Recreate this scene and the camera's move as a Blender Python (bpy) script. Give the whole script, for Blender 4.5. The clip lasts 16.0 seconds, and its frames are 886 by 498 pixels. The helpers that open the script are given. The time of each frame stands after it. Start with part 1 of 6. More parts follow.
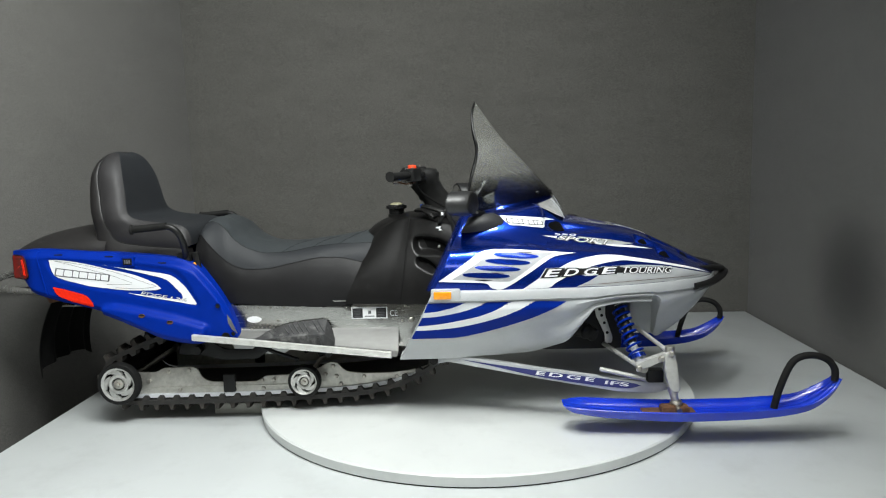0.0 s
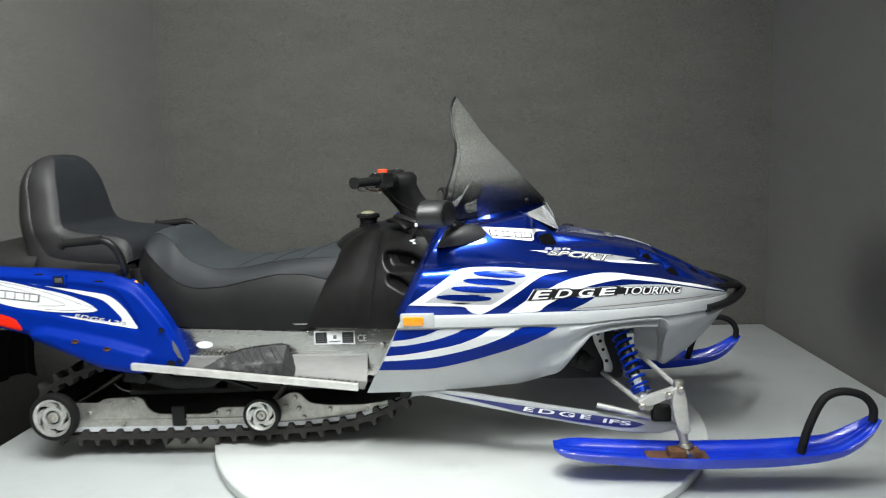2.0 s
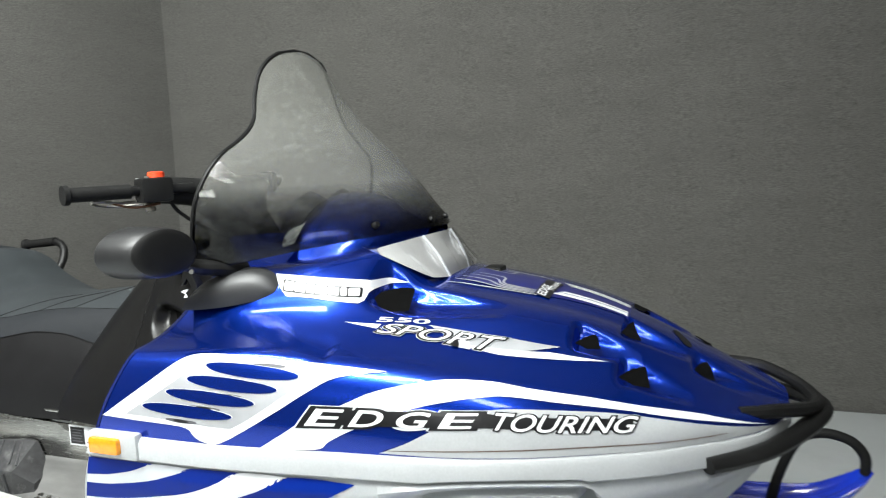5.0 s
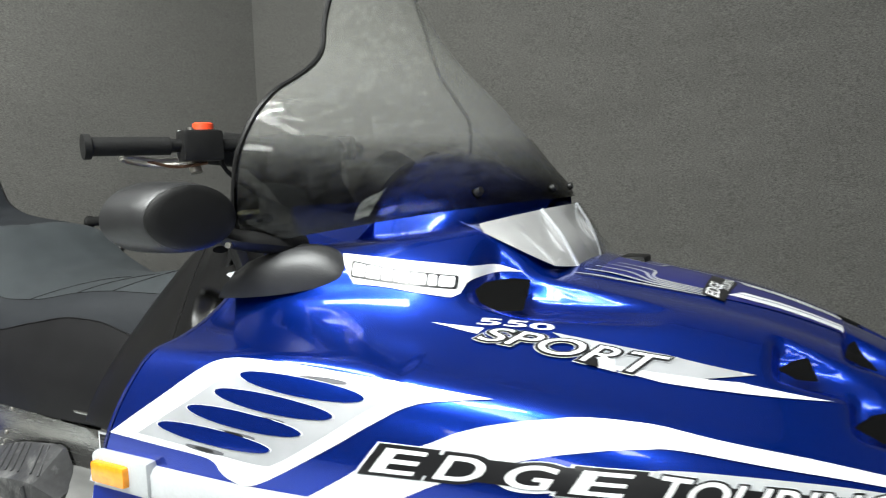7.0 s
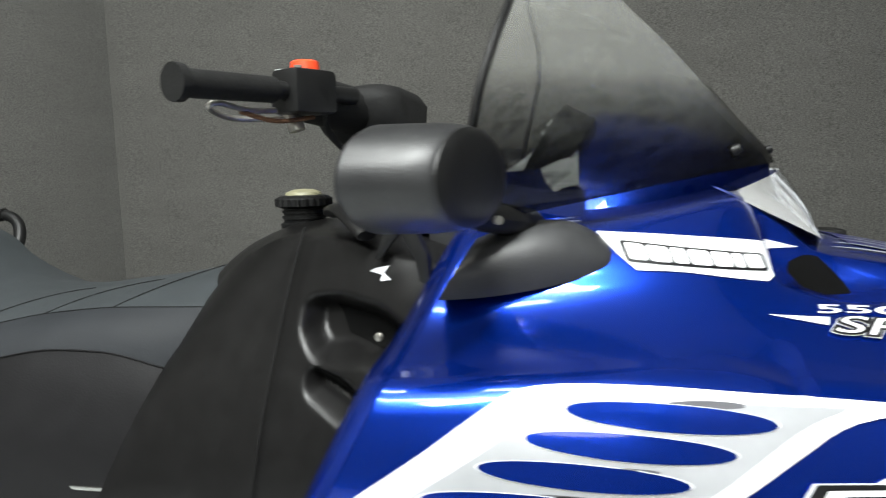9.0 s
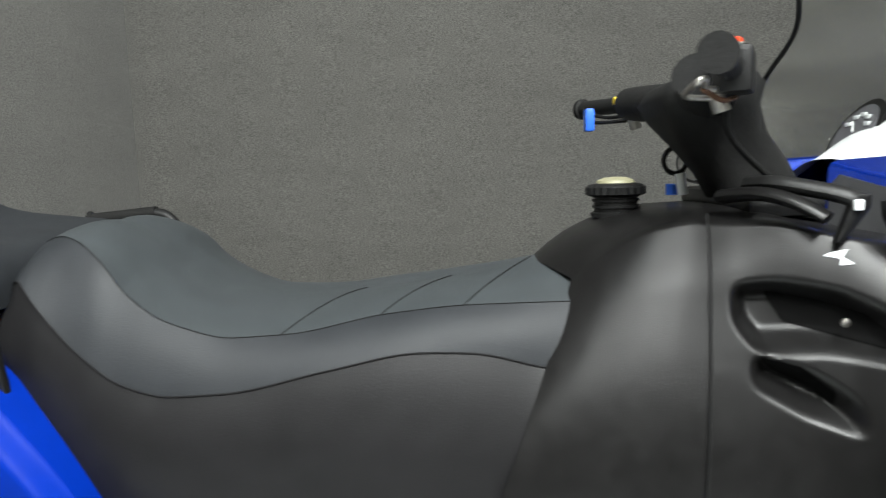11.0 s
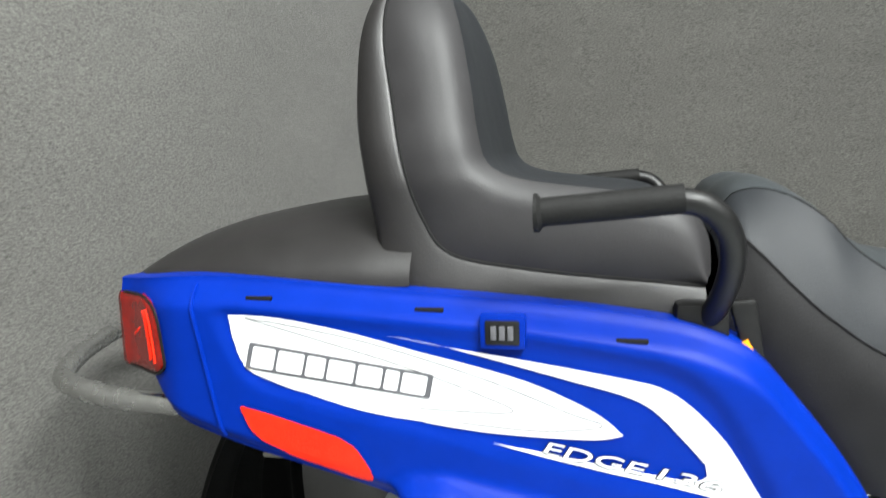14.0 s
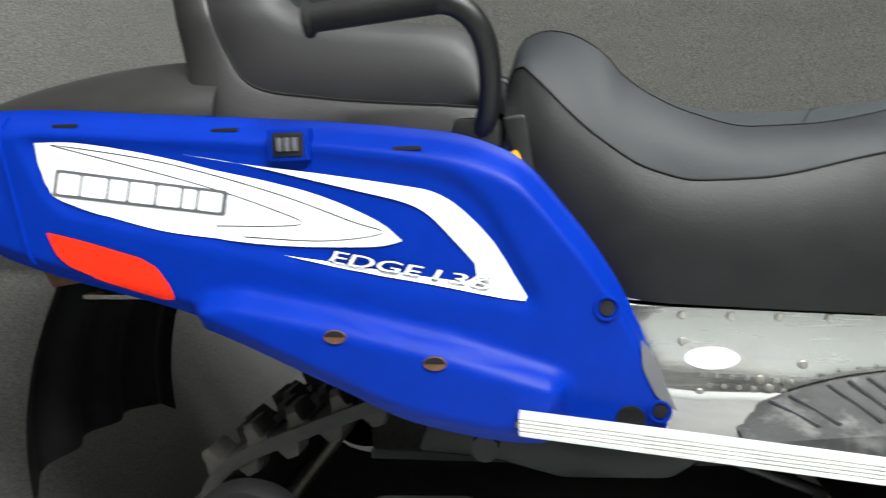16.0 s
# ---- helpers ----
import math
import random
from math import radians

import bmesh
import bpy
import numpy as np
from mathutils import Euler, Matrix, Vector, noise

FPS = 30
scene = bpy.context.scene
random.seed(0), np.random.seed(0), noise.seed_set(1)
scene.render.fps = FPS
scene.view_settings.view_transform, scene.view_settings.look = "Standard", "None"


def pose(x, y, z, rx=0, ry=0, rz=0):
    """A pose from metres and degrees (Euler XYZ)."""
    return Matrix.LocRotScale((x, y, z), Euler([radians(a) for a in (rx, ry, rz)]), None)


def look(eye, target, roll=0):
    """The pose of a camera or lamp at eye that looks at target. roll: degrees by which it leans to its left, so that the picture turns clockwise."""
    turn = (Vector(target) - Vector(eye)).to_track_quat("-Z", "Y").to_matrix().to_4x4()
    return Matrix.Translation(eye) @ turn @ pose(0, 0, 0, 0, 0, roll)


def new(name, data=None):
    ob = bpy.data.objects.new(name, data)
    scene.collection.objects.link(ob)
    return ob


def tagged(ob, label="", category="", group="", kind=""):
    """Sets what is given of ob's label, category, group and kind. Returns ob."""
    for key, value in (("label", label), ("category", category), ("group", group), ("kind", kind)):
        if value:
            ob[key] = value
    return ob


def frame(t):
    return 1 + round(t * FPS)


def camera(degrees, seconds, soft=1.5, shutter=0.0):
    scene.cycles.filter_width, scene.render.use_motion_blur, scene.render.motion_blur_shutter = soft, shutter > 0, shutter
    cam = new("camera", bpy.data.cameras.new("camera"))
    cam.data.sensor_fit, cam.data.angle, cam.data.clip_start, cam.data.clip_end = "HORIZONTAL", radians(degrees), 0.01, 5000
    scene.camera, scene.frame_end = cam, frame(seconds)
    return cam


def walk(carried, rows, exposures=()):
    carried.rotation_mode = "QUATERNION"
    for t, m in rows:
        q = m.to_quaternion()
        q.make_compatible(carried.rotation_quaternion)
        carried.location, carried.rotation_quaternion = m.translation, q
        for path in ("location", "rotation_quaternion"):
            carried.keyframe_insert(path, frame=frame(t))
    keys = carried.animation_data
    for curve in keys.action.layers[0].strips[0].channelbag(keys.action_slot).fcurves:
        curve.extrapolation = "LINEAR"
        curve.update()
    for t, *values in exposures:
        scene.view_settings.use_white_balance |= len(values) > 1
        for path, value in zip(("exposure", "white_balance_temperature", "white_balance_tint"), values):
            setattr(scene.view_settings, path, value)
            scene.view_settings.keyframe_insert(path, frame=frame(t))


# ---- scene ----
cam = camera(65.2, 16.0, soft=1.15, shutter=0.5)
PATH = [
    (0, (0.133, -2.92, 0.999), (0.047, -0.938, 0.746), -1.6),
    (0.5, (0.135, -2.91, 1.003), (0.053, -0.928, 0.748), -1.6),
    (1, (0.142, -2.872, 1.002), (0.05, -0.89, 0.751), -1.6),
    (1.5, (0.188, -2.754, 0.992), (0.079, -0.773, 0.739), -1.8),
    (2, (0.243, -2.562, 1.017), (0.126, -0.583, 0.756), -1.8),
    (2.5, (0.356, -2.36, 1.016), (0.222, -0.382, 0.753), -1.8),
    (3, (0.499, -2.141, 1.017), (0.316, -0.167, 0.753), -2.0),
    (3.5, (0.65, -1.925, 0.998), (0.41, 0.044, 0.738), -2.1),
    (4, (0.793, -1.71, 0.998), (0.481, 0.248, 0.739), -2.4),
    (6.3, (1.048, -1.065, 0.904), (-0.01, 0.621, 0.705), -1.9),
    (6.5, (0.984, -1.049, 0.901), (-0.059, 0.645, 0.695), -1.9),
    (7, (0.804, -1.027, 0.89), (-0.122, 0.732, 0.673), -1.5),
    (7.5, (0.644, -1.016, 0.882), (-0.178, 0.794, 0.656), -1.4),
    (8, (0.51, -0.995, 0.868), (-0.161, 0.875, 0.64), -1.3),
    (8.2, (0.459, -0.982, 0.858), (-0.151, 0.909, 0.626), -1.4),
    (10.3, (-0.183, -0.969, 0.849), (-0.34, 1.012, 0.625), -2.1),
    (10.5, (-0.233, -0.973, 0.855), (-0.389, 1.007, 0.621), -2.2),
    (11, (-0.39, -0.997, 0.848), (-0.495, 0.987, 0.618), -2.0),
    (11.5, (-0.535, -1.0, 0.856), (-0.627, 0.983, 0.619), -2.0),
    (12, (-0.691, -0.967, 0.904), (-0.8, 1.017, 0.67), -2.1),
    (12.5, (-0.854, -0.955, 0.934), (-0.984, 1.029, 0.721), -2.0),
    (13, (-0.993, -0.969, 0.954), (-1.199, 1.009, 0.739), -1.6),
    (13.5, (-1.09, -1.007, 0.884), (-1.429, 0.956, 0.704), -1.5),
    (14, (-1.121, -0.996, 0.824), (-1.552, 0.94, 0.565), -2.0),
    (14.5, (-1.126, -1.005, 0.742), (-1.577, 0.925, 0.473), -2.2),
    (15, (-1.092, -1.031, 0.681), (-1.516, 0.907, 0.433), -2.0),
    (15.5, (-1.032, -1.049, 0.636), (-1.394, 0.905, 0.41), -1.7),
    (16, (-0.925, -1.029, 0.61), (-1.249, 0.931, 0.377), -1.7),
]
walk(cam, [(t, look(eye, target, roll)) for t, eye, target, roll in PATH], [(0.0, -0.38), (2.0, -0.22), (4.0, 0.2), (7.0, 0.15), (8.0, 0.1), (10.5, 0.25), (11.5, 0.42), (12.0, 0.52), (13.0, 0.70), (14.0, 0.55), (15.0, 0.38), (16.0, 0.3)])

# ---------------------------------------------------------------- light
world = bpy.data.worlds.new("world")
scene.world = world
world.use_nodes = True
world.node_tree.nodes["Background"].inputs[0].default_value = (0.75, 0.8, 0.85, 1)
world.node_tree.nodes["Background"].inputs[1].default_value = 0.05

SLED_Y = 0.03      # the sled's middle plane


# ---------------------------------------------------------------- materials
def mat(name, colour, rough=0.5, metal=0.0, noise_scale=0.0, noise_amount=0.0, bump=0.0, bump_scale=200.0, coat=0.0,
        rough_var=0.0, spec=0.5, stretch=(1, 1, 1), stain_or_sheen=0.0, stain_or_sheen_scale=3.0, stain_or_sheen_colour=(0.05, 0.045, 0.04)):
    m = bpy.data.materials.new(name)
    m.use_nodes = True
    nt = m.node_tree
    b = nt.nodes["Principled BSDF"]
    b.inputs["Base Color"].default_value = (*colour, 1)
    b.inputs["Roughness"].default_value = rough
    b.inputs["Metallic"].default_value = metal
    b.inputs["Specular IOR Level"].default_value = spec
    b.inputs["Coat Weight"].default_value = coat
    b.inputs["Coat Roughness"].default_value = 0.04
    co = nt.nodes.new("ShaderNodeTexCoord")
    mp = nt.nodes.new("ShaderNodeMapping")
    mp.inputs["Scale"].default_value = stretch
    nt.links.new(co.outputs["Object"], mp.inputs["Vector"])
    last = None
    if noise_amount:
        n = nt.nodes.new("ShaderNodeTexNoise")
        n.inputs["Scale"].default_value, n.inputs["Detail"].default_value = noise_scale, 5
        nt.links.new(mp.outputs[0], n.inputs["Vector"])
        r = nt.nodes.new("ShaderNodeMapRange")
        r.inputs["To Min"].default_value, r.inputs["To Max"].default_value = 1 - noise_amount, 1 + noise_amount
        r.inputs["From Min"].default_value, r.inputs["From Max"].default_value = 0.25, 0.75
        nt.links.new(n.outputs["Fac"], r.inputs["Value"])
        mul = nt.nodes.new("ShaderNodeVectorMath")
        mul.operation = "SCALE"
        mul.inputs[0].default_value = colour
        nt.links.new(r.outputs[0], mul.inputs["Scale"])
        last = mul.outputs[0]
        if rough_var:
            rr = nt.nodes.new("ShaderNodeMapRange")
            rr.inputs["To Min"].default_value, rr.inputs["To Max"].default_value = max(0.02, rough - rough_var), min(1, rough + rough_var)
            nt.links.new(n.outputs["Fac"], rr.inputs["Value"])
            nt.links.new(rr.outputs[0], b.inputs["Roughness"])
    if stain_or_sheen:
        n2 = nt.nodes.new("ShaderNodeTexNoise")
        n2.inputs["Scale"].default_value, n2.inputs["Detail"].default_value = stain_or_sheen_scale, 8
        n2.inputs["Roughness"].default_value = 0.65
        nt.links.new(co.outputs["Object"], n2.inputs["Vector"])
        r2 = nt.nodes.new("ShaderNodeMapRange")
        r2.inputs["From Min"].default_value, r2.inputs["From Max"].default_value = 0.52, 0.75
        r2.inputs["To Max"].default_value = stain_or_sheen
        nt.links.new(n2.outputs["Fac"], r2.inputs["Value"])
        mx = nt.nodes.new("ShaderNodeMix")
        mx.data_type = "RGBA"
        nt.links.new(r2.outputs[0], mx.inputs["Factor"])
        mx.inputs[6].default_value = (*colour, 1)
        if last:
            nt.links.new(last, mx.inputs[6])
        mx.inputs[7].default_value = (*stain_or_sheen_colour, 1)
        last = mx.outputs[2]
    if last:
        nt.links.new(last, b.inputs["Base Color"])
    if bump:
        n3 = nt.nodes.new("ShaderNodeTexNoise")
        n3.inputs["Scale"].default_value, n3.inputs["Detail"].default_value = bump_scale, 4
        nt.links.new(mp.outputs[0], n3.inputs["Vector"])
        bp = nt.nodes.new("ShaderNodeBump")
        bp.inputs["Strength"].default_value, bp.inputs["Distance"].default_value = bump, 0.002
        nt.links.new(n3.outputs["Fac"], bp.inputs["Height"])
        nt.links.new(bp.outputs[0], b.inputs["Normal"])
    return m


BLUE = mat("blue_metallic_paint", (0.0003, 0.032, 0.38), 0.24, 0.82, 900, 0.12, coat=0.8)
DEEP = mat("deep_blue_film", (0.008, 0.012, 0.13), 0.35, 0.0, 500, 0.08, coat=0.6)
BLUE_PLASTIC = mat("blue_plastic", (0.0002, 0.018, 0.235), 0.42, 0.0, 30, 0.06, 0.03, 350, rough_var=0.05, spec=0.09)
SKI_BLUE = mat("scuffed_blue_plastic", (0.001, 0.028, 0.50), 0.22, 0.0, 14, 0.2, 0.25, 90, rough_var=0.12, stretch=(0.2, 1, 1), stain_or_sheen=0.5, stain_or_sheen_scale=9, stain_or_sheen_colour=(0.015, 0.085, 0.62), coat=0.5)
SILVER = mat("silver_grey_paint", (0.44, 0.455, 0.465), 0.38, 0.0, 250, 0.05, coat=0.25, stain_or_sheen=0.12, stain_or_sheen_scale=5)
BLACK = mat("black_plastic", (0.006, 0.006, 0.006), 0.45, 0.0, 60, 0.2, 0.15, 500, rough_var=0.1, spec=0.35)
SATIN = mat("black_satin_plastic", (0.0062, 0.0060, 0.0060), 0.34, 0.0, 40, 0.2, 0.10, 600, rough_var=0.07, spec=0.29)
RUBBER = mat("black_rubber", (0.008, 0.008, 0.0078), 0.7, 0.0, 40, 0.25, 0.3, 220, spec=0.22)
DIRTY_RUBBER = mat("worn_track_rubber", (0.018, 0.017, 0.016), 0.7, 0.0, 40, 0.3, 0.4, 120, stain_or_sheen=0.35, stain_or_sheen_scale=14, stain_or_sheen_colour=(0.10, 0.08, 0.06))
VINYL = mat("black_vinyl", (0.0088, 0.0086, 0.0092), 0.46, 0.0, 25, 0.15, 0.12, 420, rough_var=0.06, spec=0.22)
GREY_VINYL = mat("grey_vinyl", (0.029, 0.034, 0.037), 0.52, 0.0, 25, 0.12, 0.12, 420, rough_var=0.06)
MID_VINYL = mat("charcoal_vinyl", (0.0160, 0.0178, 0.0205), 0.58, 0.0, 25, 0.12, 0.12, 420, rough_var=0.06, spec=0.26)
BOLSTER_VINYL = mat("dark_grey_side_vinyl", (0.0205, 0.0195, 0.0205), 0.54, 0.0, 25, 0.12, 0.10, 420, rough_var=0.06, spec=0.34)
BROWN_VINYL = mat("charcoal_brown_vinyl", (0.0110, 0.0100, 0.0101), 0.48, 0.0, 25, 0.12, 0.12, 420, rough_var=0.06)
# dark blotches paint blurred reflections, along with scuffs, into the tunnel's metal
ALU = mat("brushed_aluminium", (0.47, 0.465, 0.445), 0.24, 1.0, 60, 0.10, 0.05, 200, rough_var=0.14, stretch=(0.25, 1, 3), stain_or_sheen=0.85, stain_or_sheen_scale=4, stain_or_sheen_colour=(0.13, 0.125, 0.115))
ALU_DULL = mat("dull_cast_aluminium", (0.55, 0.54, 0.50), 0.48, 0.85, 60, 0.18, 0.2, 150, rough_var=0.1, stain_or_sheen=0.5, stain_or_sheen_scale=12, stain_or_sheen_colour=(0.16, 0.14, 0.11))
EDGE_ALU = mat("bright_aluminium_extrusion", (0.78, 0.78, 0.75), 0.45, 0.6, 40, 0.10, rough_var=0.1, stain_or_sheen=0.3, stain_or_sheen_scale=14, stain_or_sheen_colour=(0.35, 0.34, 0.31))
BOARD_ALU = mat("scuffed_board_aluminium", (0.15, 0.15, 0.145), 0.54, 0.45, 45, 0.2, 0.08, 160, rough_var=0.15, stretch=(0.3, 1, 1), stain_or_sheen=0.7, stain_or_sheen_scale=11, stain_or_sheen_colour=(0.14, 0.14, 0.13))
# near-black colour that paints deep shade in scoops and vents
VOID = mat("black_recess_shade", (0.0015, 0.0015, 0.0015), 0.9, 0.0, 30, 0.2, spec=0.1)
WHEEL = mat("machined_aluminium", (0.58, 0.58, 0.56), 0.40, 0.75, 90, 0.15, stain_or_sheen=0.5, stain_or_sheen_scale=30, stain_or_sheen_colour=(0.25, 0.23, 0.2))
GREY_PLASTIC = mat("grained_grey_plastic", (0.030, 0.0305, 0.032), 0.42, 0.0, 40, 0.15, 0.15, 500, rough_var=0.06)
MIRROR_GREY = mat("dark_grey_grained_plastic", (0.017, 0.0172, 0.018), 0.40, 0.0, 40, 0.15, 0.15, 500, rough_var=0.06)
WORN_BLACK = mat("worn_black_rubber", (0.030, 0.030, 0.031), 0.55, 0.0, 60, 0.3, 0.3, 200, stain_or_sheen=0.55, stain_or_sheen_scale=26, stain_or_sheen_colour=(0.26, 0.26, 0.25))
ROD_GREY = mat("satin_grey_rod", (0.50, 0.50, 0.48), 0.42, 0.35, 60, 0.1, stain_or_sheen=0.3, stain_or_sheen_scale=25, stain_or_sheen_colour=(0.2, 0.16, 0.12))
STEEL = mat("zinc_steel", (0.5, 0.48, 0.44), 0.42, 1.0, 80, 0.2, stain_or_sheen=0.5, stain_or_sheen_scale=30, stain_or_sheen_colour=(0.12, 0.06, 0.03))
STEEL_BRIGHT = mat("bright_tube_aluminium", (0.62, 0.62, 0.61), 0.26, 1.0, 60, 0.08, rough_var=0.08)
CHROME = mat("polished_metal", (0.8, 0.8, 0.8), 0.14, 1.0, 40, 0.05)
RUST = mat("rusty_steel", (0.10, 0.045, 0.02), 0.8, 0.1, 60, 0.5, 0.4, 150)
WHITE_FILM = mat("white_film", (0.80, 0.81, 0.82), 0.3, 0.0, 8, 0.03, coat=0.6)
SILVER_FILM = mat("silver_film", (0.46, 0.47, 0.49), 0.32, 0.3, 12, 0.18, coat=0.5)
GREY_FILM = mat("pale_grey_film", (0.62, 0.64, 0.67), 0.32, 0.0, 8, 0.05, coat=0.5)
BLACK_FILM = mat("black_film", (0.007, 0.007, 0.008), 0.3, 0.0, 30, 0.15, coat=0.2)
GREY_BAR = mat("dark_grey_film", (0.10, 0.10, 0.11), 0.35, 0.0, 30, 0.15)
RED = mat("red_reflector", (0.80, 0.022, 0.006), 0.35, 0.0, 120, 0.12, 0.25, 300, spec=0.25)
RED_LENS = mat("red_lamp_lens", (0.20, 0.005, 0.002), 0.14, 0.0, 60, 0.3, 0.12, 90, coat=0.3)
AMBER = mat("amber_lens", (0.85, 0.30, 0.01), 0.22, 0.0, 150, 0.15, 0.3, 220, coat=0.7)
KILL_RED = mat("red_orange_plastic", (0.80, 0.07, 0.02), 0.4, 0.0, 60, 0.06)
BUTTON_BLUE = mat("bright_blue_plastic", (0.02, 0.12, 0.62), 0.4, 0.0, 60, 0.06)
YELLOW = mat("yellow_plastic", (0.75, 0.55, 0.03), 0.4, 0.0, 60, 0.06)
DIAL_WHITE = mat("pale_dial_cover", (0.75, 0.77, 0.78), 0.5, 0.0, 30, 0.04)
CAP_FACE = mat("olive_cap_face", (0.22, 0.21, 0.13), 0.5, 0.0, 40, 0.1)
PLATFORM = mat("grey_painted_deck", (0.50, 0.525, 0.525), 0.42, 0.0, 2.2, 0.06, 0.05, 60, rough_var=0.06, stain_or_sheen=0.22, stain_or_sheen_scale=5.5, stain_or_sheen_colour=(0.25, 0.26, 0.25))
DISC = mat("pale_painted_turntable", (0.60, 0.62, 0.61), 0.38, 0.0, 3, 0.05, 0.05, 60, rough_var=0.08, stain_or_sheen=0.18, stain_or_sheen_scale=7, stain_or_sheen_colour=(0.28, 0.28, 0.27))
LINER = mat("black_edge_liner", (0.006, 0.006, 0.006), 0.8, 0.0, 30, 0.2, spec=0.25)
PLY = mat("grey_painted_plywood", (0.42, 0.42, 0.38), 0.6, 0.0, 20, 0.15)
CEILING = mat("white_ceiling_panel", (0.62, 0.62, 0.60), 0.9, 0.0, 6, 0.05)


def fabric(name, colour):
    """Loop-pile fabric: short horizontal threads, light and dark, over a broad soft mottle."""
    m = bpy.data.materials.new(name)
    m.use_nodes = True
    nt = m.node_tree
    b = nt.nodes["Principled BSDF"]
    b.inputs["Roughness"].default_value = 0.95
    b.inputs["Specular IOR Level"].default_value = 0.15
    b.inputs["Sheen Weight"].default_value = 0.25
    co = nt.nodes.new("ShaderNodeTexCoord")
    mp = nt.nodes.new("ShaderNodeMapping")
    mp.inputs["Scale"].default_value = (1, 1, 2.8)
    nt.links.new(co.outputs["Object"], mp.inputs["Vector"])
    fine = nt.nodes.new("ShaderNodeTexNoise")
    fine.inputs["Scale"].default_value, fine.inputs["Detail"].default_value = 125, 3
    fine.inputs["Roughness"].default_value = 0.75
    nt.links.new(mp.outputs[0], fine.inputs["Vector"])
    broad = nt.nodes.new("ShaderNodeTexNoise")
    broad.inputs["Scale"].default_value, broad.inputs["Detail"].default_value = 2.4, 9
    broad.inputs["Roughness"].default_value = 0.72
    nt.links.new(mp.outputs[0], broad.inputs["Vector"])
    r = nt.nodes.new("ShaderNodeMapRange")
    r.inputs["From Min"].default_value, r.inputs["From Max"].default_value = 0.3, 0.7
    r.inputs["To Min"].default_value, r.inputs["To Max"].default_value = 0.48, 1.52
    nt.links.new(fine.outputs["Fac"], r.inputs["Value"])
    r2 = nt.nodes.new("ShaderNodeMapRange")
    r2.inputs["To Min"].default_value, r2.inputs["To Max"].default_value = 0.76, 1.24
    nt.links.new(broad.outputs["Fac"], r2.inputs["Value"])
    k = nt.nodes.new("ShaderNodeMath")
    k.operation = "MULTIPLY"
    nt.links.new(r.outputs[0], k.inputs[0])
    nt.links.new(r2.outputs[0], k.inputs[1])
    mul = nt.nodes.new("ShaderNodeVectorMath")
    mul.operation = "SCALE"
    mul.inputs[0].default_value = colour
    nt.links.new(k.outputs[0], mul.inputs["Scale"])
    nt.links.new(mul.outputs[0], b.inputs["Base Color"])
    bp = nt.nodes.new("ShaderNodeBump")
    bp.inputs["Strength"].default_value, bp.inputs["Distance"].default_value = 0.5, 0.004
    nt.links.new(fine.outputs["Fac"], bp.inputs["Height"])
    nt.links.new(bp.outputs[0], b.inputs["Normal"])
    return m


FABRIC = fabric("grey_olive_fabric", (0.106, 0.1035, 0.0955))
EAST_FABRIC = fabric("grey_fabric_dark_patch", (0.085, 0.084, 0.079))
nt = EAST_FABRIC.node_tree      # a large round patch, low on this wall, where the colour darkens softly
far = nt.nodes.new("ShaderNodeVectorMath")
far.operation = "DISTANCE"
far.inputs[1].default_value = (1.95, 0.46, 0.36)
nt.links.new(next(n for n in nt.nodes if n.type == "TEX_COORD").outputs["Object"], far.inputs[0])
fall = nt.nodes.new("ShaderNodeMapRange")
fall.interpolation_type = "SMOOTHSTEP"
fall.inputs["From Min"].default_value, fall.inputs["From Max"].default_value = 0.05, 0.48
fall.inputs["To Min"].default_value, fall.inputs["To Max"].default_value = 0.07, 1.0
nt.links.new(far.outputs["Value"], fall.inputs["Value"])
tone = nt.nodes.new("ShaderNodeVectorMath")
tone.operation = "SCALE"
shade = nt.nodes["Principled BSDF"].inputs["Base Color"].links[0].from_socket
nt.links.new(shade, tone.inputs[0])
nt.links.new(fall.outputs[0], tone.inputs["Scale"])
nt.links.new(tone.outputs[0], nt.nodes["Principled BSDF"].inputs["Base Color"])


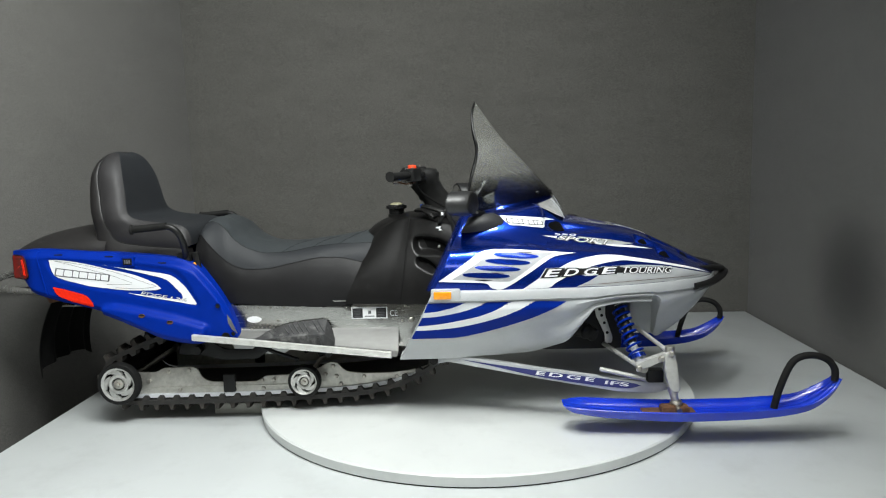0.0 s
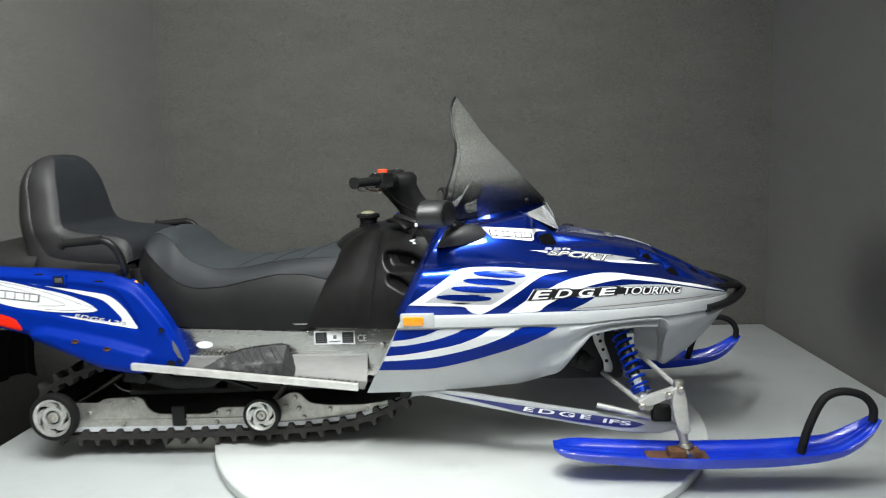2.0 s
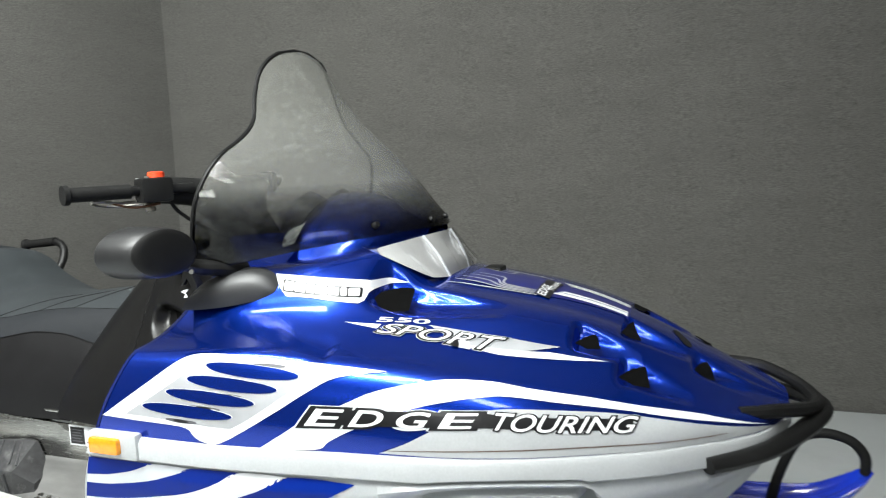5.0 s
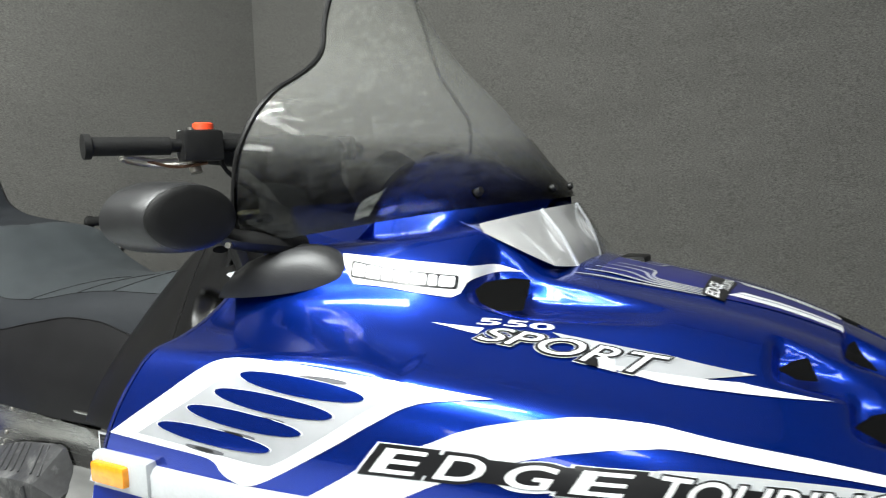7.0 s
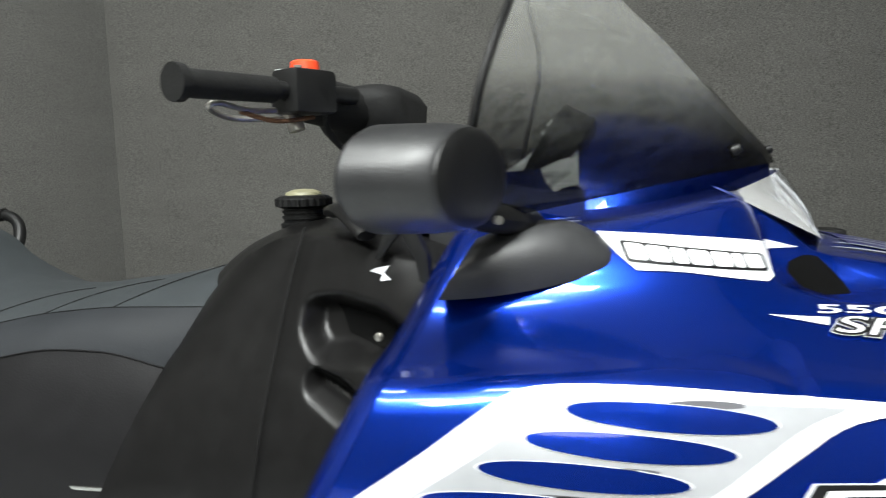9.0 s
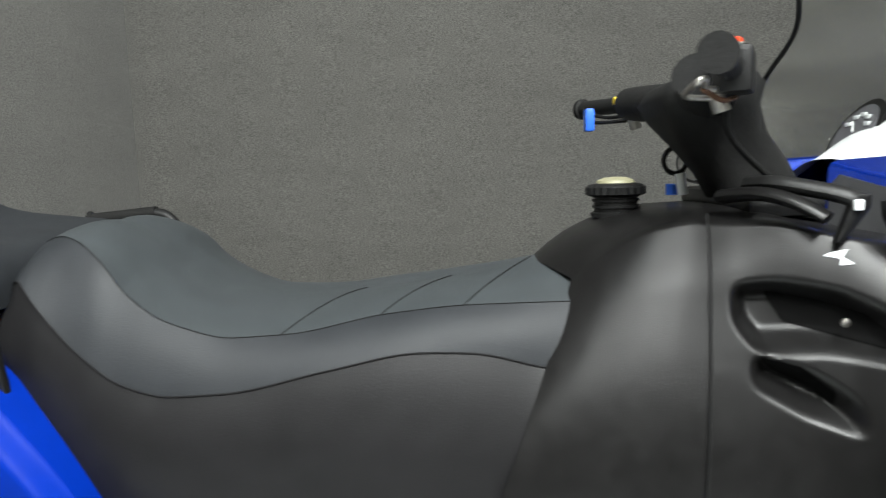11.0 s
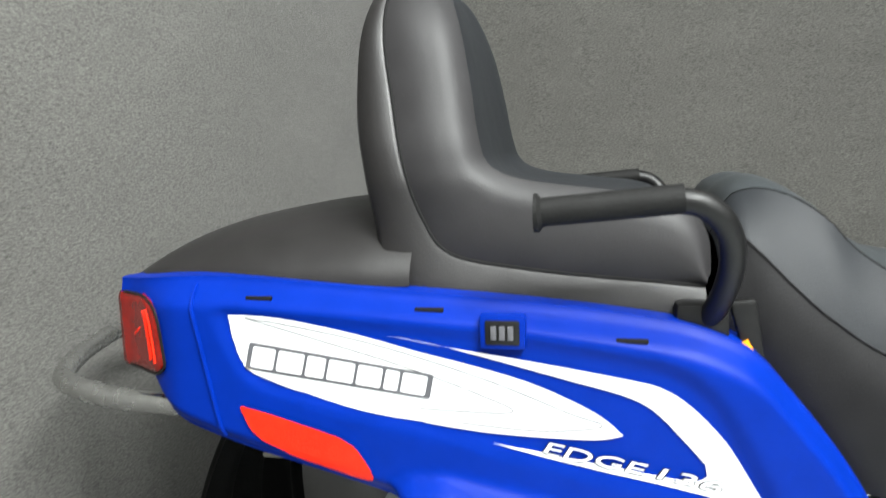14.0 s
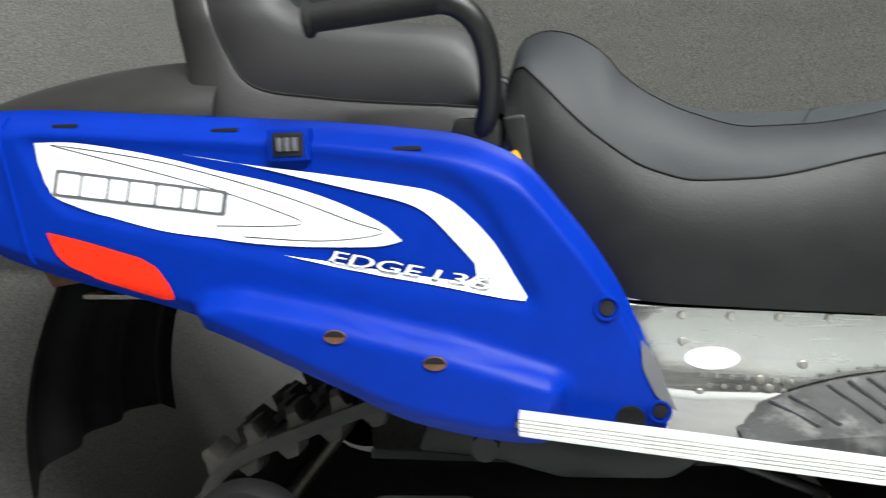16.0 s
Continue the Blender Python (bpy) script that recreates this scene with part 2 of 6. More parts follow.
def tinted(name, tint, rough=0.03, painted_haze=0.0):
    m = bpy.data.materials.new(name)
    m.use_nodes = True
    nt = m.node_tree
    out = nt.nodes["Material Output"]
    nt.nodes.remove(nt.nodes["Principled BSDF"])
    clear = nt.nodes.new("ShaderNodeBsdfTransparent")
    clear.inputs[0].default_value = (*tint, 1)
    shine = nt.nodes.new("ShaderNodeBsdfGlossy")
    shine.inputs["Roughness"].default_value = rough
    lw = nt.nodes.new("ShaderNodeLayerWeight")
    pw = nt.nodes.new("ShaderNodeMath")
    pw.operation = "POWER"
    pw.inputs[1].default_value = 4.0
    nt.links.new(lw.outputs["Facing"], pw.inputs[0])
    fr = nt.nodes.new("ShaderNodeMath")
    fr.operation = "MULTIPLY_ADD"
    fr.inputs[1].default_value, fr.inputs[2].default_value = 0.85, 0.04
    nt.links.new(pw.outputs[0], fr.inputs[0])
    mx = nt.nodes.new("ShaderNodeMixShader")
    nt.links.new(fr.outputs[0], mx.inputs[0])
    nt.links.new(clear.outputs[0], mx.inputs[1])
    nt.links.new(shine.outputs[0], mx.inputs[2])
    # milky layer that stands in for a bright ceiling mirrored in the surface
    if painted_haze:
        dull = nt.nodes.new("ShaderNodeBsdfDiffuse")
        dull.inputs[0].default_value = (0.62, 0.62, 0.58, 1)
        thin = nt.nodes.new("ShaderNodeBsdfTranslucent")
        thin.inputs[0].default_value = (0.62, 0.62, 0.58, 1)
        both = nt.nodes.new("ShaderNodeMixShader")
        nt.links.new(dull.outputs[0], both.inputs[1])
        nt.links.new(thin.outputs[0], both.inputs[2])
        milk = nt.nodes.new("ShaderNodeMixShader")
        milk.inputs[0].default_value = painted_haze
        nt.links.new(mx.outputs[0], milk.inputs[1])
        nt.links.new(both.outputs[0], milk.inputs[2])
        nt.links.new(milk.outputs[0], out.inputs[0])
        return m
    nt.links.new(mx.outputs[0], out.inputs[0])
    return m


# the acrylic's milkiness paints in the ceiling's pale reflection
SMOKE = tinted("smoked_acrylic", (0.82, 0.83, 0.81), painted_haze=0.27)
REFLECTOR = mat("bright_silver_reflector", (0.92, 0.92, 0.91), 0.16, 0.6, 40, 0.06)
SMOKE_DARK = tinted("dark_screened_acrylic", (0.34, 0.34, 0.36))
nt = SMOKE_DARK.node_tree      # the printed screen thins out upwards
co = nt.nodes.new("ShaderNodeTexCoord")
xyz = nt.nodes.new("ShaderNodeSeparateXYZ")
nt.links.new(co.outputs["Object"], xyz.inputs[0])
fade = nt.nodes.new("ShaderNodeMapRange")
fade.inputs["From Min"].default_value, fade.inputs["From Max"].default_value = 0.855, 0.945
fade.inputs["To Min"].default_value, fade.inputs["To Max"].default_value = 0.22, 1.0
nt.links.new(xyz.outputs["Z"], fade.inputs["Value"])
nt.links.new(fade.outputs[0], next(n for n in nt.nodes if n.type == "BSDF_TRANSPARENT").inputs[0])
LENS = tinted("clear_lens", (0.9, 0.9, 0.9))


# ---------------------------------------------------------------- mesh tools
def part(name, bm, material, parent=None, label="", sharp=35):
    me = bpy.data.meshes.new(name)
    bmesh.ops.recalc_face_normals(bm, faces=bm.faces[:])
    bm.to_mesh(me)
    bm.free()
    me.polygons.foreach_set("use_smooth", [True] * len(me.polygons))
    me.set_sharp_from_angle(angle=radians(sharp))
    me.materials.append(material)
    ob = new(name, me)
    if parent:
        ob.parent = parent
    if label:
        ob["label"] = label
    return ob


def thing(name, at, label, category, kind="", group=""):
    ob = new(name)
    ob.location = at
    return tagged(ob, label, category, group, kind)


def curve(x, knots):
    """Smooth value through the knots (x, v)."""
    if x <= knots[0][0]:
        return knots[0][1]
    if x >= knots[-1][0]:
        return knots[-1][1]
    for i in range(len(knots) - 1):
        x0, v0 = knots[i]
        x1, v1 = knots[i + 1]
        if x <= x1:
            h = x1 - x0
            d = (v1 - v0) / h
            def slope(j):
                if j <= 0 or j >= len(knots) - 1:
                    return None
                a = (knots[j][1] - knots[j - 1][1]) / (knots[j][0] - knots[j - 1][0])
                b = (knots[j + 1][1] - knots[j][1]) / (knots[j + 1][0] - knots[j][0])
                return 0.0 if a * b <= 0 else 2 * a * b / (a + b)
            m0, m1 = slope(i), slope(i + 1)
            m0 = d if m0 is None else m0
            m1 = d if m1 is None else m1
            t = (x - x0) / h
            return ((2 * t**3 - 3 * t**2 + 1) * v0 + (t**3 - 2 * t**2 + t) * h * m0 + (3 * t**2 - 2 * t**3) * v1 + (t**3 - t**2) * h * m1)


def step(x, a, b):
    t = min(1, max(0, (x - a) / (b - a)))
    return t * t * (3 - 2 * t)


def steps(a, b, n):
    return [a + (b - a) * i / n for i in range(n + 1)]


def loft(rings, closed=True, caps=True, bm=None):
    bm = bm or bmesh.new()
    vs = [[bm.verts.new(p) for p in r] for r in rings]
    n = len(rings[0])
    for a, b in zip(vs, vs[1:]):
        for i in range(n if closed else n - 1):
            j = (i + 1) % n
            bm.faces.new((a[i], a[j], b[j], b[i]))
    if caps and closed:
        bm.faces.new(vs[0][::-1])
        bm.faces.new(vs[-1])
    return bm


def smooth_path(pts, n=8):
    """Catmull-Rom line through the points."""
    p = [Vector(q) for q in pts]
    out = []
    for i in range(len(p) - 1):
        a, b, c, d = p[max(i - 1, 0)], p[i], p[i + 1], p[min(i + 2, len(p) - 1)]
        for k in range(n):
            t = k / n
            out.append(0.5 * ((2 * b) + (c - a) * t + (2 * a - 5 * b + 4 * c - d) * t * t + (3 * b - a - 3 * c + d) * t**3))
    return out + [p[-1]]


def tube(pts, radius, seg=10, bm=None, flat=1.0, smooth=6, closed=False):
    """A round bar along a line; radius may be a function of 0..1. flat squeezes it across."""
    path = smooth_path(pts, smooth) if smooth else [Vector(q) for q in pts]
    rings = []
    side = None
    for i, p in enumerate(path):
        d = (path[min(i + 1, len(path) - 1)] - path[max(i - 1, 0)]).normalized()
        if side is None:
            side = d.cross(Vector((0, 0, 1)) if abs(d.z) < 0.9 else Vector((0, 1, 0))).normalized()
        side = (side - d * side.dot(d)).normalized()
        up = d.cross(side)
        r = radius(i / (len(path) - 1)) if callable(radius) else radius
        rings.append([p + (side * math.cos(a) * r + up * math.sin(a) * r * flat) for a in (2 * math.pi * k / seg for k in range(seg))])
    return loft(rings, True, not closed, bm)


def rod(a, b, r, seg=12, bm=None, r2=None):
    a, b = Vector(a), Vector(b)
    return tube([a, b], (lambda t: r + ((r if r2 is None else r2) - r) * t), seg, bm, smooth=0)


def turned(profile, axis_at, axis="y", seg=28, bm=None, caps=True):
    """Turned shape: profile of (along, radius) about an axis through axis_at."""
    rings = []
    for u, r in profile:
        ring = []
        for k in range(seg):
            a = 2 * math.pi * k / seg
            c, s = math.cos(a) * r, math.sin(a) * r
            v = {"x": (u, c, s), "y": (c, u, s), "z": (c, s, u)}[axis]
            ring.append(Vector(axis_at) + Vector(v))
        rings.append(ring)
    return loft(rings, True, caps, bm)


def box(lo, hi, bevel=0.004, bm=None, turn=None):
    own = bmesh.new()
    bmesh.ops.create_cube(own, size=1)
    c, d = (Vector(lo) + Vector(hi)) / 2, Vector(hi) - Vector(lo)
    for v in own.verts:
        v.co = Vector((v.co.x * d.x, v.co.y * d.y, v.co.z * d.z))
    if bevel:
        bmesh.ops.bevel(own, geom=own.edges[:], offset=min(bevel, min(d) * 0.45), segments=2, affect="EDGES", profile=0.6)
    for v in own.verts:
        v.co = c + (turn @ v.co if turn else v.co)
    if bm is None:
        return own
    me = bpy.data.meshes.new("tmp")
    own.to_mesh(me)
    own.free()
    bm.from_mesh(me)
    bpy.data.meshes.remove(me)
    return bm


def plate(outline, y0, y1, bevel=0.003, bm=None):
    """A flat plate: outline of (x, z), from y0 to y1."""
    own = bmesh.new()
    f = own.faces.new([own.verts.new((x, y0, z)) for x, z in outline])
    r = bmesh.ops.extrude_face_region(own, geom=[f])
    for v in [g for g in r["geom"] if isinstance(g, bmesh.types.BMVert)]:
        v.co.y = y1
    if bevel:
        rim = [e for e in own.edges if abs(e.verts[0].co.y - e.verts[1].co.y) < 1e-6]
        bmesh.ops.bevel(own, geom=rim, offset=bevel, segments=2, affect="EDGES", profile=0.5)
    bmesh.ops.triangulate(own, faces=[f for f in own.faces if len(f.verts) > 4])
    if bm is None:
        return own
    me = bpy.data.meshes.new("tmp")
    own.to_mesh(me)
    own.free()
    bm.from_mesh(me)
    bpy.data.meshes.remove(me)
    return bm


def rounded(outline, r=0.01, n=4):
    """The outline with its corners rounded."""
    out = []
    m = len(outline)
    for i in range(m):
        a, b, c = (Vector(outline[(i + k) % m]) for k in (-1, 0, 1))
        ra, rc = min(r, (a - b).length * 0.45), min(r, (c - b).length * 0.45)
        p, q = b + (a - b).normalized() * ra, b + (c - b).normalized() * rc
        for k in range(n + 1):
            t = k / n
            out.append(tuple((1 - t)**2 * p + 2 * t * (1 - t) * b + t * t * q))
    return out


# ---------------------------------------------------------------- the booth
BACK_L, BACK_R = (-1.80, 1.84), (1.95, 1.68)     # the two far corners in plan
FRONT = -3.9
TOP = 3.0
DECK = -0.045


def wall(name, a, b, z0, z1, thick, label, cloth=None):
    """A wall from a to b in plan, its body on the outer side."""
    a, b = Vector((*a, 0)), Vector((*b, 0))
    d = (b - a).normalized()
    o = Vector((-d.y, d.x, 0)) * thick
    bm = bmesh.new()
    ring = [a, b, b + o, a + o]
    loft([[p + Vector((0, 0, z0)) for p in ring], [p + Vector((0, 0, z1)) for p in ring]], bm=bm)
    return tagged(part(name, bm, cloth or FABRIC), label, "wall", kind="structure")


wall("wall_north", BACK_L, BACK_R, -0.6, TOP, 0.1, "grey-olive fabric-covered back wall of the display booth")
wall("wall_west", (-2.50, FRONT), (-1.80 + 0.012, BACK_L[1] + 0.1), -0.6, TOP, 0.1, "grey-olive fabric-covered side wall of the display booth")
wall("wall_east", (BACK_R[0], BACK_R[1] + 0.1), (BACK_R[0], FRONT), -0.6, TOP, 0.1, "dark grey fabric-covered side wall with a soft black patch", EAST_FABRIC)
wall("wall_south", (BACK_R[0] + 0.1, FRONT), (-2.6, FRONT), -0.6, TOP, 0.1, "plain fabric-covered wall behind the viewer")
bm = box((-2.7, FRONT - 0.1, TOP + 0.003), (2.15, 2.05, TOP + 0.1), 0)
tagged(part("ceiling", bm, CEILING), "plain white ceiling panel", "ceiling", kind="structure")
bm = box((-2.6, FRONT - 0.1, -0.7), (2.05, 2.0, -0.603), 0)
tagged(part("floor", bm, LINER), "dark floor under the display deck", "floor", kind="structure")
# the display deck, which ends short of the side wall
bm = box((-1.662, FRONT + 0.02, DECK - 0.12), (1.925, 1.655, DECK), 0.006)
tagged(part("platform", bm, PLATFORM), "pale grey painted display deck with faint scuffs", "platform", kind="structure")

# turntable
turn = thing("turntable", (0.13, 0.115, DECK), "round pale grey painted turntable set on the display deck", "turntable")
bm = turned([(0.006, 0.0), (0.006, 0.934), (0.040, 0.938), (0.045, 0.933), (0.045, 0.0)], (0, 0, 0), "z", 96)
part("disc", bm, DISC, turn)
bm = turned([(0.0, 0.0), (0.0, 0.930), (0.0065, 0.930), (0.0065, 0.0)], (0, 0, 0), "z", 96)
part("skirt", bm, LINER, turn, "black rubber edge under the disc")
bm = box((-0.98, -0.12, DECK), (-0.715, 0.22, 0.0), 0.003)
tagged(part("shim_board", bm, PLY), "grey painted wooden board under the rear of the track", "board")

# lamps of the booth, and one added fill
def strip(name, at, size_x, size_y, power, colour=(0.965, 1.0, 0.98)):
    l = bpy.data.lights.new(name, "AREA")
    l.shape, l.size, l.size_y, l.energy, l.color = "RECTANGLE", size_x, size_y, power, colour
    ob = new(name, l)
    ob.location = at
    return ob


for x, y, power in ((-0.45, -0.9, 32), (-0.9, -2.0, 46), (0.6, -1.8, 10)):
    strip("tube_lamp", (x, y, TOP - 0.08), 1.45, 0.24, power)
# a lamp set askew near the front right corner, mirrored in the windshield
strip("tube_lamp", (1.10, -2.45, TOP - 0.08), 1.75, 0.40, 34).rotation_euler = (0, 0, radians(-33))
# one long unseen fill, added and tipped to brighten the booth's left wall
tipped = strip("wall_fill_lamp", (0.15, -1.9, TOP - 0.12), 1.6, 0.24, 165)
tipped.rotation_euler = (Vector((-2.2, -0.3, 1.7)) - tipped.location).to_track_quat("-Z", "Y").to_euler()
# lamp high on the wall behind the viewer, which glints on the hood's flank
front_lamp = strip("front_lamp", (0.75, FRONT + 0.12, 1.95), 1.3, 0.30, 9)
front_lamp.rotation_euler = (radians(84), 0, 0)


# ---------------------------------------------------------------- the snowmobile (its own axes: x ahead, -y its right side, z up)
sled = thing("snowmobile", (0, SLED_Y, 0), "blue and silver two-seat touring snowmobile with smoked windshield on a turntable", "snowmobile")

# --- hood and belly pan
def sheared(s, z):
    return s + 0.5 * (z - 0.52) * (1 - step(s, 0.05, 0.5))


Z0 = [(0, 0.800), (0.15, 0.812), (0.3, 0.830), (0.44, 0.848), (0.472, 0.838), (0.512, 0.758), (0.57, 0.747), (0.77, 0.703), (1.0, 0.603), (1.13, 0.53)]
Z1 = [(0, 0.788), (0.2, 0.800), (0.36, 0.808), (0.40, 0.800), (0.45, 0.780), (0.485, 0.754), (0.53, 0.742), (0.77, 0.692), (1.0, 0.592), (1.13, 0.526)]
W1 = [(0, 0.275), (0.2, 0.245), (0.36, 0.188), (0.40, 0.160), (0.45, 0.128), (0.50, 0.105), (0.55, 0.125), (0.77, 0.105), (1.0, 0.060), (1.13, 0.02)]
Z2 = [(0, 0.718), (0.3, 0.738), (0.42, 0.732), (0.5, 0.718), (0.67, 0.698), (0.85, 0.650), (1.0, 0.583), (1.13, 0.524)]
W2 = [(0, 0.345), (0.3, 0.300), (0.5, 0.242), (0.67, 0.225), (0.85, 0.175), (1.0, 0.115), (1.13, 0.03)]
Z3 = [(-0.02, 0.672), (0.2, 0.678), (0.45, 0.660), (0.7, 0.627), (0.93, 0.575), (1.08, 0.537), (1.13, 0.522)]
W3 = [(-0.02, 0.455), (0.2, 0.437), (0.45, 0.405), (0.7, 0.355), (0.93, 0.262), (1.08, 0.130), (1.13, 0.04)]
Z4 = [(-0.02, 0.530), (0.3, 0.527), (0.6, 0.522), (0.9, 0.520), (1.13, 0.510)]
W4 = [(-0.02, 0.485), (0.2, 0.478), (0.45, 0.445), (0.65, 0.412), (0.89, 0.318), (1.0, 0.240), (1.08, 0.160), (1.13, 0.06)]
ZB = [(-0.02, 0.250), (0.36, 0.255), (0.47, 0.295), (0.55, 0.400), (0.585, 0.440), (0.70, 0.455), (0.812, 0.445), (0.828, 0.40), (0.840, 0.290), (0.86, 0.280), (0.895, 0.296), (0.975, 0.342), (1.06, 0.415), (1.13, 0.497)]


def hood_raw(s, q):
    """q runs over the hood from its middle line (0) by pod edge (1), valley (2), ridge (3) to the belt line (4)."""
    pts = [(0, curve(s, Z0)), (curve(s, W1), curve(s, Z1)), (curve(s, W2), curve(s, Z2)), (curve(s, W3), curve(s, Z3)), (curve(s, W4), curve(s, Z4))]
    i = min(3, int(q))
    t = q - i
    (wa, za), (wb, zb) = pts[i], pts[i + 1]
    w, z = wa + (wb - wa) * t, za + (zb - za) * t
    bulge = 4 * t * (1 - t)
    k = (0.004, 0.006, -0.012 * step(1.0 - s, 0, 0.5), 0.012)[i]
    length = math.hypot(wb - wa, zb - za) + 1e-6
    w += bulge * k * (za - zb) / length
    z += bulge * k * (wb - wa) / length
    return w, z


def hood_point(s, q):
    """The hood's section with its three edges eased."""
    for k, r in ((1, 0.12), (2, 0.10), (3, 0.14)):
        if abs(q - k) < r:
            a, b, c = hood_raw(s, k - r), hood_raw(s, k), hood_raw(s, k + r)
            t = (q - k + r) / (2 * r)
            return tuple((1 - t)**2 * a[i] + 2 * t * (1 - t) * b[i] + t * t * c[i] for i in (0, 1))
    return hood_raw(s, q)


def shell(sections, mirrored=True):
    """sections: rows of (x, w, z), middle line first. Both halves of the sled in one mesh."""
    rows = []
    for sec in sections:
        right = [Vector((x, -w, z)) for x, w, z in sec]
        left = [Vector((x, w, z)) for x, w, z in sec[1:]]
        rows.append(left[::-1] + right)
    return loft(rows, closed=False)


# air scoops pressed into the hood: deepest at the rear, running out ahead. Rear x, front x, outer and inner half width, depth
SCOOPS = ((0.408, 0.66, 0.272, 0.172, 0.036), (0.772, 0.885, 0.228, 0.160, 0.030), (0.850, 0.97, 0.255, 0.182, 0.030), (0.846, 0.965, 0.145, 0.045, 0.030), (0.966, 1.06, 0.130, 0.052, 0.026))


def scooped(x, w):
    d = 0.0
    for x0, x1, wo, wi, deep in SCOOPS:
        t = (x - x0) / (x1 - x0)
        if 0 < t < 1:
            mid, half = (wo + wi) / 2 - 0.10 * t * (x1 - x0), (wo - wi) / 2 * (1 - 0.5 * t)
            d = max(d, deep * (1 - t)**0.8 * step(t, 0, 0.09) * (1 - step(abs(w - mid), half * 0.45, half * 1.15)))
    t = (x - 0.322) / 0.085      # a small wedge pressed in behind the side scoop, deepest ahead
    if 0 < t < 1:
        d = max(d, 0.0045 * t * (1 - step(t, 0.90, 1.0)) * (1 - step(abs(w - 0.372 - 0.012 * t), 0.004 + 0.014 * t, 0.010 + 0.030 * t)))
    return d


QS = [i / 12 for i in range(0, 12)] + [1 + i / 14 for i in range(14)] + [2 + i / 14 for i in range(14)] + [3 + i / 10 for i in range(11)]
SS = steps(-0.02, 0.40, 40) + steps(0.405, 0.58, 42) + steps(0.588, 1.13, 84)
hood_rows = []
for s in SS:
    row = []
    for q in QS:
        w, z = hood_point(s, q)
        d = scooped(sheared(s, z), w)
        row.append((sheared(s, z), w - d * 0.4, z - d))
    hood_rows.append(row)
hood = part("hood", shell(hood_rows), BLUE, sled, "glossy metallic blue hood", 50)

belly_rows = []
for s in SS:
    z4, w4, zb = curve(s, Z4), curve(s, W4), curve(s, ZB)
    arch = step(s, 0.40, 0.58) * (1 - step(s, 0.80, 0.83))
    pod = step(s, 0.80, 0.84)
    wb = w4 * (0.80 - 0.1 * step(s, 0.1, 0.45) + 0.26 * arch) * (1 - pod) + pod * w4 * 0.62
    lip = min(0.034, (z4 - zb) * 0.4)
    za = z4 - lip - 0.006
    row = [(0, z4 + 0.002)]
    pts = [(w4 - 0.01, z4 + 0.004), (w4 + 0.007, z4 + 0.001), (w4 + 0.012, z4 - 0.006), (w4 + 0.012, z4 - lip), (w4 + 0.002, za)]
    for k in range(1, 9):
        t = k / 8
        crease = 0.010 * math.sin(3 * math.pi * t) * step(s, 0.05, 0.5)
        pts.append((w4 + 0.002 + (wb - w4) * t**1.6 + crease, za + (zb - za) * t))
    pts += [(wb * 0.75, zb - 0.004), (0.0, zb - 0.004)]
    belly_rows.append([(sheared(s, z), w, z) for w, z in pts])
rows = []
for sec in belly_rows:
    right = [Vector((x, -w, z)) for x, w, z in sec]
    left = [Vector((x, w, z)) for x, w, z in sec[:-1]]
    rows.append(right + left[::-1])
belly = part("belly_pan", loft(rows, closed=False), SILVER, sled, "silver grey belly pan with a raised belt line", 40)

# the pod's inner rear walls beside the suspension
for side in (-1, 1):
    bm = loft([[Vector((0.768, side * 0.16, z)), Vector((0.838, side * 0.285 - side * 0.09 * (0.45 - z) / 0.16, z)), Vector((0.844, side * 0.280 - side * 0.09 * (0.45 - z) / 0.16, z)), Vector((0.776, side * 0.15, z))] for z in steps(0.288, 0.47, 6)])
    part("pod_wall", bm, SILVER, belly)
# black bulkhead behind the ski legs
part("bulkhead", box((0.30, -0.19, 0.22), (0.73, 0.19, 0.47), 0.02), BLACK, sled)

# nose bumper
bm = tube([(0.99, -0.262, 0.487), (1.07, -0.200, 0.490), (1.13, -0.125, 0.497), (1.175, -0.05, 0.507), (1.185, 0, 0.509), (1.175, 0.05, 0.507), (1.13, 0.125, 0.497), (1.07, 0.20, 0.490), (0.99, 0.262, 0.487)], 0.019, 12, flat=0.7)
part("nose_bumper", bm, BLACK, sled, "black plastic nose bumper")
bm = tube([(1.04, -0.165, 0.540), (1.10, -0.135, 0.540), (1.155, -0.075, 0.528), (1.178, -0.02, 0.520), (1.178, 0.02, 0.520), (1.155, 0.075, 0.528), (1.10, 0.135, 0.540), (1.04, 0.165, 0.540)], 0.012, 10)
part("nose_loop", bm, BLACK, sled)

# --- windshield: at each height a half oval from its two rear edges round the front
XF = [(0.83, 0.478), (0.86, 0.464), (0.9, 0.428), (1.0, 0.340), (1.1, 0.252), (1.18, 0.195), (1.22, 0.168), (1.232, 0.158)]
XR = [(0.80, 0.118), (0.87, 0.114), (0.91, 0.127), (0.975, 0.146), (1.006, 0.154), (1.05, 0.158), (1.08, 0.152), (1.13, 0.143), (1.18, 0.141), (1.232, 0.153)]
HW = [(0.80, 0.300), (0.84, 0.335), (0.87, 0.352), (0.91, 0.360), (0.94, 0.354), (0.975, 0.338), (1.006, 0.308), (1.03, 0.262), (1.05, 0.228), (1.08, 0.192), (1.125, 0.172), (1.166, 0.152), (1.196, 0.126), (1.221, 0.085), (1.232, 0.03)]


